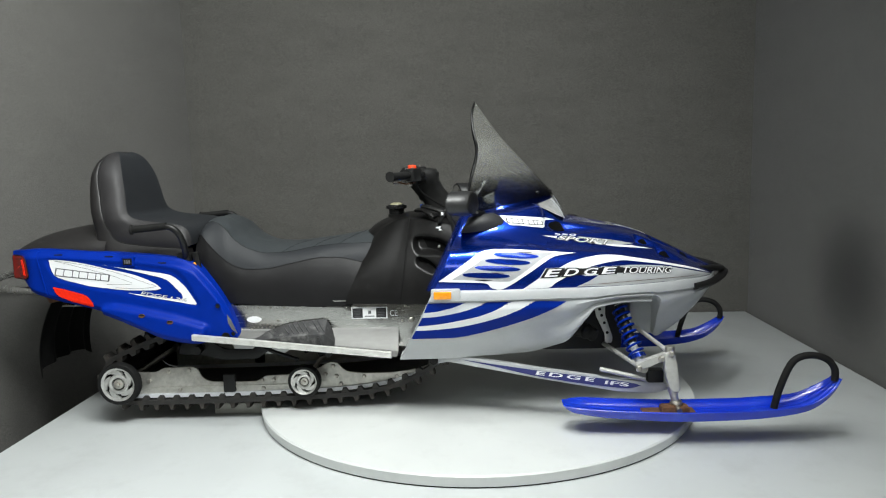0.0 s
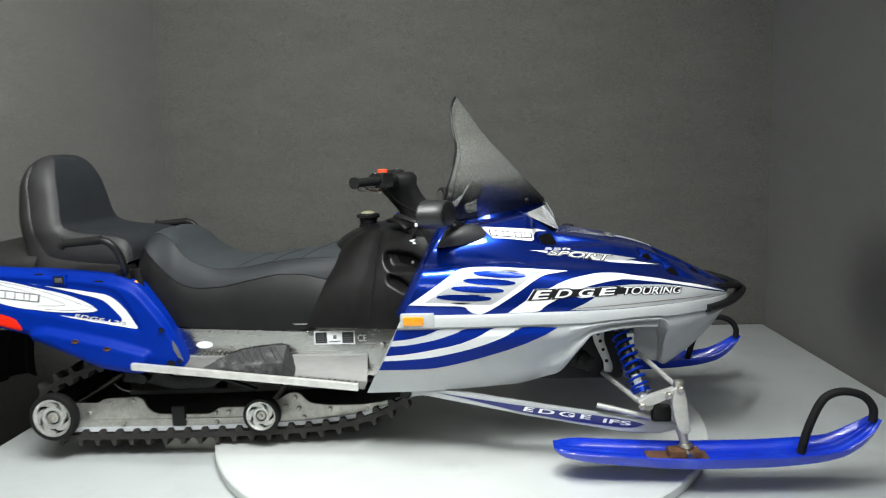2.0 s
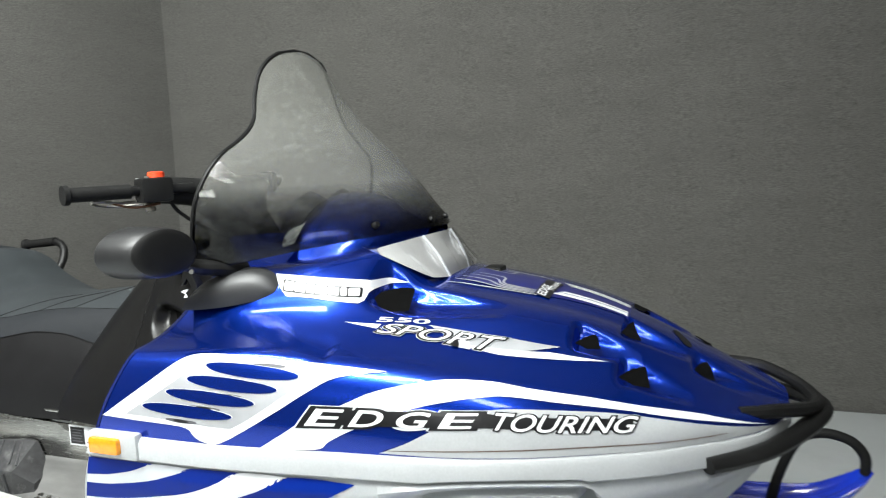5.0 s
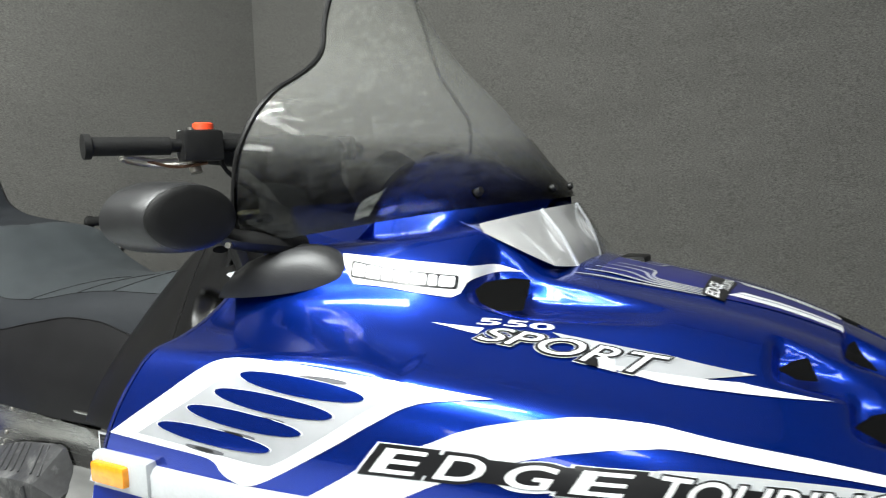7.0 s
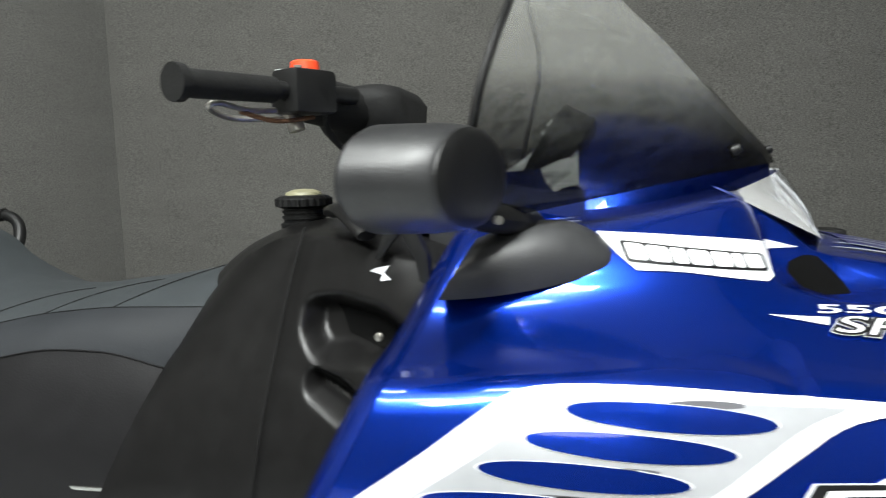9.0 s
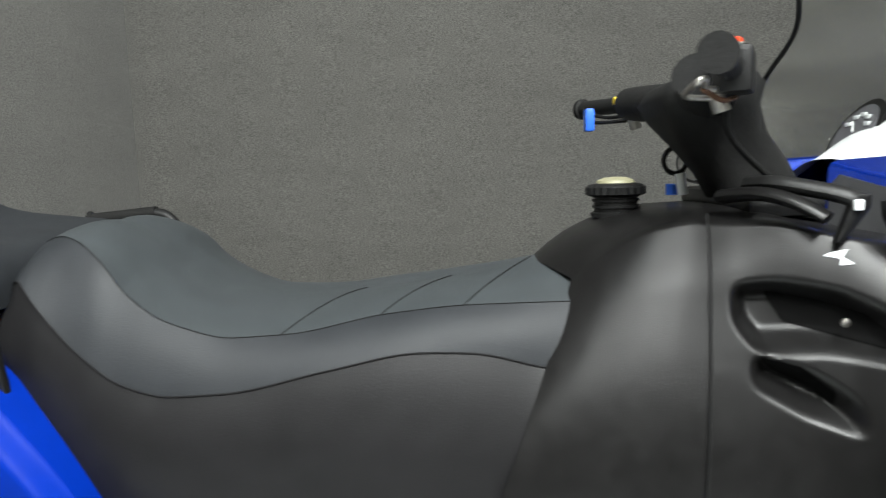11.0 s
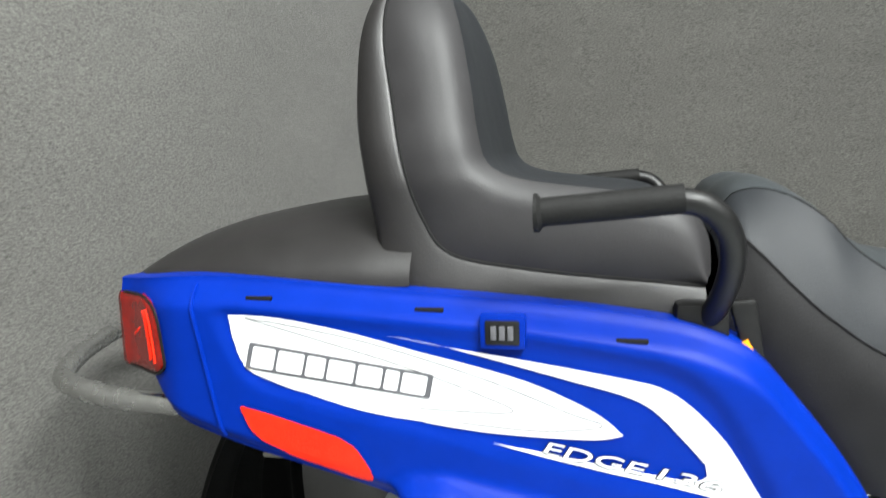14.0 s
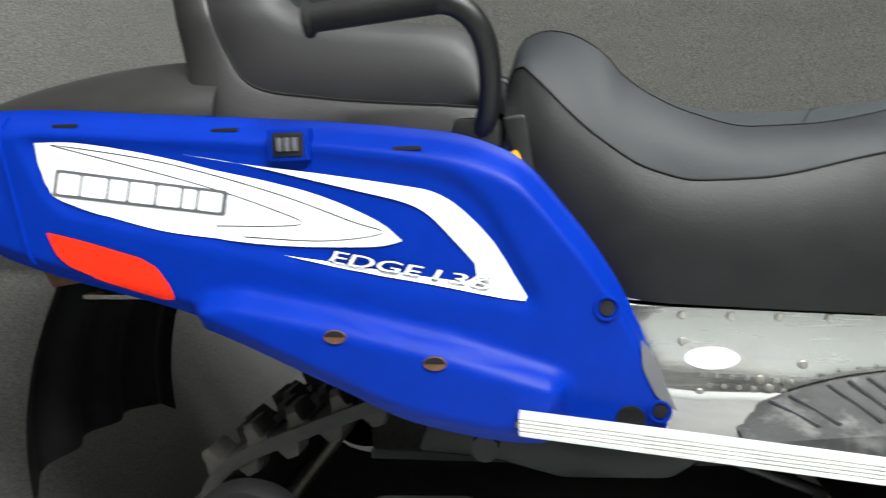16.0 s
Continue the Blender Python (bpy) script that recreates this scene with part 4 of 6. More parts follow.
# --- passenger seat and backrest
def ring_rect(xa, xb, hw, z, n=6, r=0.045, tilt=0.0):
    """Rounded rectangle in plan at height z."""
    r = min(r, (xb - xa) * 0.48, hw * 0.95)
    out = []
    for cx, cy, a0 in ((xb - r, hw - r, 0), (xa + r, hw - r, 90), (xa + r, -hw + r, 180), (xb - r, -hw + r, 270)):
        for k in range(n + 1):
            a = radians(a0 + 90 * k / n)
            out.append(Vector((cx + r * math.cos(a), cy + r * math.sin(a), z + tilt * (cx - xa))))
    return out


BACKX = [(0.66, -1.338), (0.72, -1.358), (0.76, -1.372), (0.80, -1.384), (0.88, -1.400), (0.96, -1.402), (1.02, -1.396), (1.056, -1.378), (1.074, -1.350)]
FRONTX = [(0.66, -1.30), (0.825, -1.300), (0.90, -1.305), (0.966, -1.315), (1.018, -1.330), (1.050, -1.338), (1.074, -1.346)]
BACKW = [(0.66, 0.236), (0.78, 0.236), (0.80, 0.230), (0.90, 0.207), (0.97, 0.192), (1.02, 0.165), (1.052, 0.130), (1.067, 0.088), (1.074, 0.05)]
rings = []
for z in steps(0.66, 1.0, 30) + steps(1.008, 1.074, 10):
    rings.append(ring_rect(curve(z, BACKX), curve(z, FRONTX), curve(z, BACKW), z, 6, 0.034))
rings = [[v + Vector((0, (-0.012 - 0.28 * max(0, v.y)) * step(v.z, 0.74, 0.85), 0)) for v in r] for r in rings]
backrest = part("backrest", loft(rings), BROWN_VINYL, sled, "tall rounded charcoal vinyl passenger backrest", 70)
# cover that runs down the backrest and on along the cushion in one sweep: sides and centre panel
COVER_FRONT = smooth_path([(x, 0, z) for x, z in ((-1.342, 1.068), (-1.312, 1.046), (-1.286, 0.985), (-1.270, 0.91), (-1.260, 0.850), (-1.246, 0.812), (-1.205, 0.792), (-1.12, 0.779), (-1.06, 0.771), (-1.024, 0.757), (-1.006, 0.728), (-1.003, 0.690))], 6)
COVER_SEAM = smooth_path([(x, 0, z) for x, z in ((-1.354, 1.062), (-1.366, 1.020), (-1.364, 0.960), (-1.351, 0.885), (-1.338, 0.820), (-1.318, 0.757), (-1.285, 0.714), (-1.20, 0.697), (-1.12, 0.688), (-1.06, 0.683), (-1.03, 0.680), (-1.006, 0.678))], 6)
COVER_W = [(0.66, 0.248), (0.79, 0.246), (0.82, 0.239), (0.90, 0.216), (0.97, 0.198), (1.02, 0.170), (1.05, 0.140), (1.07, 0.105)]


def leaned(v):
    """The backrest stands a little off the middle and is narrower on its far side."""
    return v + Vector((0, (-0.012 - 0.28 * max(0, v.y)) * step(v.z, 0.74, 0.85), 0))


side_rows, pad_rows = [], []
for i, (f, g) in enumerate(zip(COVER_FRONT, COVER_SEAM)):
    d = (COVER_FRONT[min(i + 1, len(COVER_FRONT) - 1)] - COVER_FRONT[max(i - 1, 0)]).normalized()
    out = Vector((-d.z, 0, d.x))
    side_row, pad_row = [], []
    for t in steps(0, 1, 10):
        p = g.lerp(f, t)
        w = curve(p.z, COVER_W) + 0.007 * math.sin(math.pi * min(1, t * 1.15)) - 0.022 * max(0, (t - 0.80) / 0.20)**2.0
        side_row.append(Vector((p.x, -w, p.z)) + out * (0.006 * max(0, (t - 0.8) / 0.2)))
    edge = side_row[-1]
    flat = step(i / (len(COVER_FRONT) - 1), 0.35, 0.6)
    for t in steps(0, 1, 16):
        a = 1 - 2 * t
        pad_row.append(Vector((edge.x, edge.y * a, edge.z)) + out * (0.005 * (1 - a**6) - (0.010 + 0.006 * flat) * (1 - a * a)))
    side_rows.append(side_row)
    pad_rows.append(pad_row)
for side in (-1, 1):
    part("side_bolster", loft([[leaned(Vector((v.x, -side * v.y, v.z))) for v in r] for r in side_rows], closed=False), BOLSTER_VINYL, backrest, "smooth dark grey vinyl side", 70)
    part("seam_piping", tube([leaned(Vector((r[0].x, -side * r[0].y + side * 0.001, r[0].z))) for r in side_rows], 0.0018, 6, smooth=0), LINER, backrest)
part("centre_pad", loft([[leaned(v) for v in r] for r in pad_rows], closed=False), MID_VINYL, backrest, "dark grey padded centre of backrest and cushion", 70)

# moulded shell behind and under the cover, from its seam to the backrest's rear edge and down to the panels
BASE_LOW = smooth_path([(x, 0, z) for x, z in ((-1.356, 1.066), (-1.386, 1.032), (-1.402, 0.970), (-1.404, 0.890), (-1.394, 0.820), (-1.378, 0.750), (-1.352, 0.676), (-1.24, 0.655), (-1.13, 0.646), (-1.06, 0.639), (-1.03, 0.635), (-1.004, 0.632))], 6)
for side in (-1, 1):
    rows = []
    for i, (g, h) in enumerate(zip(COVER_SEAM, BASE_LOW)):
        f = step(i / (len(BASE_LOW) - 1), 0.36, 0.60)
        row = []
        for t, o in ((0, -0.05), (0, 0.001), (0.10, 0.004), (0.5, 0.003 + 0.007 * f), (0.85, -0.004 + 0.020 * f), (1, -0.022 + 0.038 * f), (1, -0.07)):
            p = g.lerp(h, t)
            row.append(leaned(Vector((p.x, side * (curve(p.z, COVER_W) + o), p.z))))
        rows.append(row)
    part("seat_shell", loft(rows), BROWN_VINYL, sled, "charcoal moulded shell of the passenger seat", 60)

# grab bars of the passenger seat
for side in (-1, 1):
    pts = [(-1.05, side * 0.345, 0.778), (-1.022, side * 0.345, 0.772), (-1.000, side * 0.338, 0.750), (-0.992, side * 0.32, 0.715), (-0.997, side * 0.29, 0.672), (-1.01, side * 0.265, 0.64)]
    bar = part("grab_bar", tube(pts, 0.0125, 12), BLACK, sled, "black steel passenger grab bar")
    bm = tube([(-1.18, side * 0.345, 0.768), (-1.176, side * 0.345, 0.768), (-1.172, side * 0.345, 0.7685), (-1.04, side * 0.345, 0.779)], lambda t: 0.0195 if t < 0.34 else 0.0145, 14, smooth=0)
    part("grip", bm, RUBBER, bar, "ribbed black rubber grip")
    part("bar_socket", box((-1.04, side * 0.262 - 0.02, 0.615), (-0.985, side * 0.262 + 0.02, 0.665), 0.01), BLACK, bar)
    part("latch_bracket", plate(rounded([(-0.985, 0.665), (-0.958, 0.668), (-0.948, 0.60), (-0.96, 0.57), (-0.972, 0.62)], 0.006), side * 0.255, side * 0.268, 0.003), BLACK, bar)
    part("orange_wire", tube([(-0.972, side * 0.275, 0.625), (-0.962, side * 0.278, 0.605), (-0.953, side * 0.272, 0.58)], 0.005, 8), AMBER, bar, "orange plastic sleeve")

# accessory socket on the panel rim
part("socket_frame", box((-1.242, -0.3215, 0.622), (-1.193, -0.304, 0.659), 0.004), BLUE_PLASTIC, sled, "raised blue frame round the switch")
bm = box((-1.236, -0.3235, 0.627), (-1.199, -0.308, 0.654), 0.003)
sock = part("accessory_socket", bm, BLACK, sled, "small black switch in the panel rim")
for k in range(3):
    x = -1.2265 + 0.0090 * k
    part("contact", box((x - 0.003, -0.3255, 0.633), (x + 0.003, -0.3215, 0.648), 0.001), GREY_BAR, sock)

# --- rider's seat: grey top, charcoal band, black skirt
ST0 = [(-0.984, 0.715), (-0.97, 0.768), (-0.93, 0.788), (-0.88, 0.764), (-0.82, 0.712), (-0.75, 0.682), (-0.62, 0.671), (-0.47, 0.682), (-0.36, 0.704), (-0.27, 0.727)]
SA_Z = [(-0.984, 0.722), (-0.966, 0.768), (-0.935, 0.777), (-0.912, 0.772), (-0.869, 0.744), (-0.841, 0.710), (-0.80, 0.680), (-0.771, 0.666), (-0.70, 0.647), (-0.636, 0.648), (-0.509, 0.666), (-0.39, 0.675), (-0.27, 0.676)]
SA_W = [(-0.984, 0.130), (-0.92, 0.155), (-0.86, 0.182), (-0.779, 0.200), (-0.64, 0.187), (-0.50, 0.162), (-0.27, 0.158)]
SP_Z = [(-0.984, 0.700), (-0.968, 0.730), (-0.945, 0.710), (-0.914, 0.676), (-0.876, 0.640), (-0.819, 0.602), (-0.763, 0.588), (-0.703, 0.589), (-0.572, 0.612), (-0.46, 0.627), (-0.379, 0.624), (-0.27, 0.603)]
SP_W = [(-0.984, 0.19), (-0.93, 0.222), (-0.81, 0.242), (-0.6, 0.226), (-0.4, 0.205), (-0.27, 0.200)]
SB_Z = [(-0.984, 0.64), (-0.95, 0.53), (-0.87, 0.462), (-0.80, 0.450), (-0.36, 0.434), (-0.27, 0.434)]
SB_W = [(-0.984, 0.22), (-0.8, 0.257), (-0.5, 0.255), (-0.27, 0.249)]


def seat_strip(name, lo, hi, n, bulge, material, label, first=False):
    rows = []
    for x0 in steps(-0.984, -0.24, 66):
        row = []
        for k in range(n + 1):
            t = k / n
            wa, za = lo(x0)
            wb, zb = hi(x0)
            w, z = wa + (wb - wa) * t, za + (zb - za) * t
            l = math.hypot(wb - wa, zb - za) + 1e-6
            o = 4 * t * (1 - t) * bulge
            w += o * (za - zb) / l
            z += o * (wb - wa) / l
            xx = x0 - 0.436 * (0.70 - z) * step(x0, -0.60, -0.27)
            row.append(Vector((xx, -w, z)))
        rows.append(row)
    other = [[Vector((v.x, -v.y, v.z)) for v in r] for r in rows]
    if first:
        bm = loft([q[:0:-1] + r for q, r in zip(other, rows)], closed=False)
    else:
        part(name, loft(other, closed=False), material, seat, label, 70)
        bm = loft(rows, closed=False)
    return part(name, bm, material, seat, label, 70), rows


seat = new("rider_seat")
seat.parent = sled
seat["label"] = "two-tone grey and black stitched vinyl rider seat"
_, top_rows = seat_strip("seat_top", lambda x: (0.0, curve(x, ST0)), lambda x: (curve(x, SA_W), curve(x, SA_Z)), 10, 0.008, GREY_VINYL, "grey vinyl top", True)
seat_strip("seat_band", lambda x: (curve(x, SA_W), curve(x, SA_Z)), lambda x: (curve(x, SP_W), curve(x, SP_Z)), 6, 0.006, MID_VINYL, "charcoal vinyl band")
_, low_rows = seat_strip("seat_skirt", lambda x: (curve(x, SP_W), curve(x, SP_Z)), lambda x: (curve(x, SB_W), curve(x, SB_Z)), 10, 0.012, VINYL, "black vinyl skirt")
part("upper_seam", tube([r[-1] + Vector((0, -0.0003, 0.0006)) for r in top_rows], 0.0006, 6, smooth=0), LINER, seat)
part("piping", tube([r[0] + Vector((0, -0.001, 0.0)) for r in low_rows], 0.0012, 6, smooth=0), VINYL, seat, "raised vinyl piping")
# cross seams of the grey top
for xa, xb in ((-0.642, -0.56), (-0.516, -0.43), (-0.405, -0.32)):
    pts = []
    for t in steps(0, 1, 12):
        x = xa + (xb - xa) * t
        wa, za = curve(x, SA_W), curve(x, SA_Z)
        z0 = curve(x, ST0)
        w = wa * (1 - t)
        l = math.hypot(wa, za - z0)
        q = 1 - t
        o = 4 * q * (1 - q) * 0.008
        z = z0 + (za - z0) * q
        pts.append(Vector((x - 0.436 * (0.70 - z) * step(x, -0.60, -0.27), -w - o * (z0 - za) / l, z + o * wa / l + 0.0006)))
    part("cross_seam", tube(pts, 0.0008, 6, smooth=0), LINER, seat)

# --- fuel tank and console, one black moulding with a crease and side vents
TZ = [(-0.262, 0.712), (-0.25, 0.730), (-0.225, 0.754), (-0.18, 0.776), (-0.12, 0.785), (-0.05, 0.785), (0.0, 0.774), (0.05, 0.762), (0.09, 0.755)]
TW = [(-0.262, 0.215), (-0.22, 0.225), (-0.15, 0.240), (-0.10, 0.250), (0.0, 0.285), (0.05, 0.335), (0.09, 0.395)]
TTOP = [(-0.262, 0.125), (-0.22, 0.145), (-0.12, 0.175), (0.0, 0.235), (0.09, 0.27)]
VENTS = (rounded([(-0.098, 0.700), (-0.056, 0.706), (0.003, 0.697), (0.049, 0.672), (0.055, 0.632), (-0.02, 0.640), (-0.079, 0.634), (-0.100, 0.664)], 0.014, 4),
         rounded([(-0.085, 0.626), (-0.032, 0.610), (0.0, 0.588), (0.004, 0.560), (-0.045, 0.575), (-0.088, 0.600)], 0.012, 4))


def console_side(x, t):
    """Half width and height at x, t from the top edge (0) to the bottom (1)."""
    zt = curve(x, TZ)
    wt, ws = curve(x, TTOP), curve(x, TW)
    zb = 0.458
    z = zt - 0.012 + (zb - zt) * t
    w = wt + (ws - wt) * (1 - (1 - min(1, t * 1.35))**2.4) + 0.046 * step(t, 0.25, 1.0)
    w += 0.007 * step(x, -0.150 - 0.02 + 0.10 * (z - 0.5), -0.118 + 0.10 * (z - 0.5))
    return w, z


rows = []
for x0 in steps(-0.262, 0.09, 120):
    row = []
    ztop, wt = curve(x0, TZ), curve(x0, TTOP)
    for a in steps(0, 1, 8):
        row.append((x0, wt * a, ztop - 0.012 * a**3))
    for t in steps(0, 1, 96)[1:]:
        w, z = console_side(x0, t)
        row.append((x0, w, z))
    rows.append(row)
full = []
for row in rows:
    right = []
    left = []
    for x, w, z in row:
        lean = (-0.436 * (0.722 - z) - 0.045 * max(0, 1 - (w / 0.125)**2)) * (1 - step(x, -0.27, -0.06)) + 0.5 * (z - 0.52) * step(x, 0.0, 0.09) * 0.35
        sunk = 0.0
        for v in VENTS:
            sunk = max(sunk, 0.034 * step(inside(x + lean, z, v), -0.010, 0.020))
        right.append(Vector((x + lean, -(w - sunk), z)))
        left.append(Vector((x + lean, w, z)))
    full.append(left[:0:-1] + right)
tank = part("tank_console", loft(full, closed=False), SATIN, sled, "black moulded fuel tank and side console", 50)
# vertical crease between tank and console
pts = []
for t in steps(0.02, 0.98, 20):
    z = 0.79 - 0.33 * t
    x = -0.117 - 0.115 * (0.78 - z)
    w, zz = console_side(x + 0.04 * t, min(1, (curve(x, TZ) - z) / (curve(x, TZ) - 0.458)))
    pts.append(Vector((x, -w - 0.0005, z)))
part("crease", tube(pts, 0.0014, 6, smooth=0), LINER, tank)

# fuel cap
cap = new("fuel_cap")
cap.parent = sled
cap.location = (-0.189, 0.0, 0.770)
part("neck", turned([(0, 0.036), (0.006, 0.036), (0.008, 0.031), (0.013, 0.031), (0.0135, 0.034), (0.017, 0.034), (0.0175, 0.031), (0.022, 0.031), (0.0225, 0.034), (0.026, 0.034), (0.0265, 0.031), (0.032, 0.031)], (0, 0, 0), "z", 32), BLACK, cap)
bm = bmesh.new()
rings = []
for z, r in ((0.029, 0.028), (0.029, 0.033), (0.033, 0.0435), (0.043, 0.0435), (0.047, 0.038), (0.049, 0.028)):
    rings.append([Vector((math.cos(a) * (r - (0.0022 if k % 4 < 2 and r > 0.04 else 0)), math.sin(a) * (r - (0.0022 if k % 4 < 2 and r > 0.04 else 0)), z)) for k, a in ((k, 2 * math.pi * k / 96) for k in range(96))])
part("knurled_ring", loft(rings), BLACK, cap)
part("face", turned([(0.047, 0.029), (0.053, 0.026), (0.057, 0.015), (0.058, 0.0)], (0, 0, 0), "z", 32), CAP_FACE, cap, "olive yellow cap face")
# primer and key by the cap
part("choke_knob", rod((-0.070, 0.075, 0.795), (-0.075, 0.075, 0.828), 0.008), DIAL_WHITE, sled, "small pale knob")
part("key_barrel", rod((-0.085, 0.085, 0.795), (-0.085, 0.085, 0.812), 0.009), BUTTON_BLUE, sled, "blue plastic key cap")

# console top: black ledge and levers
part("console_ledge", box((-0.055, -0.15, 0.772), (0.07, 0.15, 0.806), 0.015), BLACK, sled)
part("park_lever", tube([(-0.085, -0.150, 0.802), (-0.060, -0.200, 0.806), (-0.035, -0.235, 0.797), (-0.012, -0.258, 0.780)], lambda t: 0.017 - 0.004 * t, 14, flat=0.55), SATIN, sled, "glossy black lever")
part("console_lever", tube([(-0.060, -0.165, 0.816), (-0.040, -0.205, 0.817), (0.010, -0.245, 0.804), (0.026, -0.250, 0.794)], lambda t: 0.014, 12, flat=0.7), BLACK, sled, "black plastic lever")
part("lever_arm", plate(rounded([(-0.004, 0.752), (0.004, 0.754), (0.032, 0.790), (0.032, 0.806), (0.016, 0.806), (0.010, 0.790)], 0.004), -0.262, -0.250, 0.002), BLACK, sled)
part("lever_arm", plate(rounded([(0.034, 0.800), (0.050, 0.790), (0.064, 0.760), (0.066, 0.730), (0.054, 0.732), (0.050, 0.756), (0.036, 0.780)], 0.004), -0.292, -0.272, 0.002), BLACK, sled)
part("lever_tag", box((0.012, -0.2665, 0.788), (0.022, -0.261, 0.800), 0.002), DIAL_WHITE, sled, "small pale tag")

# inner return flange of the hood's rear edge
rows = []
for q in steps(1.0, 4.0, 40):
    w, z = hood_point(-0.02, q)
    x = sheared(-0.02, z)
    rows.append([Vector((x + 0.002, -w - 0.001, z)), Vector((x - 0.006, -w + 0.001, z)), Vector((x - 0.020, -w + 0.018, z - 0.002)), Vector((x - 0.028, -w + 0.050, z - 0.004))])
part("hood_flange", loft(rows, closed=False), BLUE, sled, "glossy blue inner edge of the hood", 60)
# --- handlebar: padded tower, bar, grips and controls
bars = new("handlebar")
bars.parent = sled
bars["label"] = "black padded handlebar with grips and switches"
TOWER = [((0.008, 0.796), 0.060, 0.052), ((-0.012, 0.835), 0.060, 0.052), ((-0.046, 0.878), 0.060, 0.062), ((-0.068, 0.912), 0.062, 0.090), ((-0.074, 0.940), 0.068, 0.105), ((-0.074, 0.958), 0.056, 0.100), ((-0.074, 0.966), 0.036, 0.085)]
rings = []
for (x, z), hx, hy in TOWER:
    rings.append([Vector((p.x, p.y, z + (p.x - x) * 0.12)) for p in ring_rect(x - hx, x + hx, hy, z, 5, 0.04)])
part("pad", loft(rings), RUBBER, bars, "black foam steering pad", 70)
part("hook_ring", tube([(-0.078 + 0.018 * math.cos(k * math.pi / 8), 0.09, 0.848 + 0.020 * math.sin(k * math.pi / 8)) for k in range(17)], 0.004, 8, smooth=0), BLACK, bars)
for side in (-1, 1):
    a, b = Vector((-0.062, side * 0.13, 0.948)), Vector((-0.169 - 0.014 * (side > 0), side * 0.371, 0.944 + 0.010 * (side > 0)))
    d = (b - a).normalized()
    part("bar", rod(a, b - d * 0.01, 0.011), BLACK, bars)
    part("arm_pad", tube([(-0.075, side * 0.05, 0.930), (-0.098, side * 0.12, 0.940), (-0.128, side * 0.185, 0.946)], lambda t: 0.040 - 0.008 * t, 16, flat=0.85), RUBBER, bars)
    l = (b - a).length
    part("grip", tube([b - d * 0.128, b - d * 0.012, b - d * 0.010, b], lambda t: 0.0148 if t < 0.4 else 0.0195, 18, smooth=0), RUBBER, bars, "black rubber grip")
    c = a + d * 0.085
    r3 = Matrix((d, Vector((-d.y, d.x, 0)), Vector((0, 0, 1)))).transposed()
    part("switch_block", box(c - Vector((0.034, 0.022, 0.026)), c + Vector((0.034, 0.022, 0.026)), 0.008, turn=r3), BLACK, bars)
    e1 = c + Vector((-0.028, side * 0.005, -0.030))
    e2 = c.lerp(b, 0.58) + Vector((-0.030, 0, -0.022))
    mid = (e1 + e2) / 2
    part("lever", tube([e1, mid + Vector((-0.018, 0, -0.004)), e2, e2 + Vector((0.010, 0, 0.006)), mid + Vector((0.004, 0, 0.004)), e1 + Vector((0.014, 0, 0.010))], 0.0035, 8), STEEL if side < 0 else BLACK, bars, "thin metal lever")
    part("cable", tube([c + Vector((0.02, side * -0.02, -0.015)), c + Vector((0.01, side * -0.05, -0.045)), c + Vector((0.04, side * -0.09, -0.085)), Vector((0.03, side * 0.06, 0.80))], 0.004, 8), RUBBER, bars, "black control cable")
    part("screw", rod(c + Vector((0.0, side * 0.018, 0.024)), c + Vector((0.0, side * 0.018, 0.029)), 0.005, 10), STEEL, bars)
    part("clamp", rod(c + Vector((-0.02, 0, -0.02)), c + Vector((-0.012, 0, -0.045)), 0.010), STEEL, bars)
part("kill_switch", turned([(0.0, 0.010), (0.010, 0.010), (0.011, 0.018), (0.026, 0.017), (0.028, 0.014)], (-0.100, -0.196, 0.957), "z", 20), KILL_RED, bars, "red orange engine stop knob")
part("small_knob", rod((-0.118, -0.225, 0.95), (-0.120, -0.226, 0.972), 0.005), DIAL_WHITE, bars)
part("wire", tube([(-0.09, -0.20, 0.918), (-0.12, -0.24, 0.912), (-0.15, -0.27, 0.922)], 0.003, 6), RUST, bars, "brown wire")
part("switch_button", box((-0.196, 0.225, 0.905), (-0.180, 0.255, 0.945), 0.004), BUTTON_BLUE, bars, "blue rocker switch")
part("yellow_button", box((-0.150, 0.205, 0.948), (-0.138, 0.222, 0.962), 0.003), YELLOW, bars, "yellow push button")

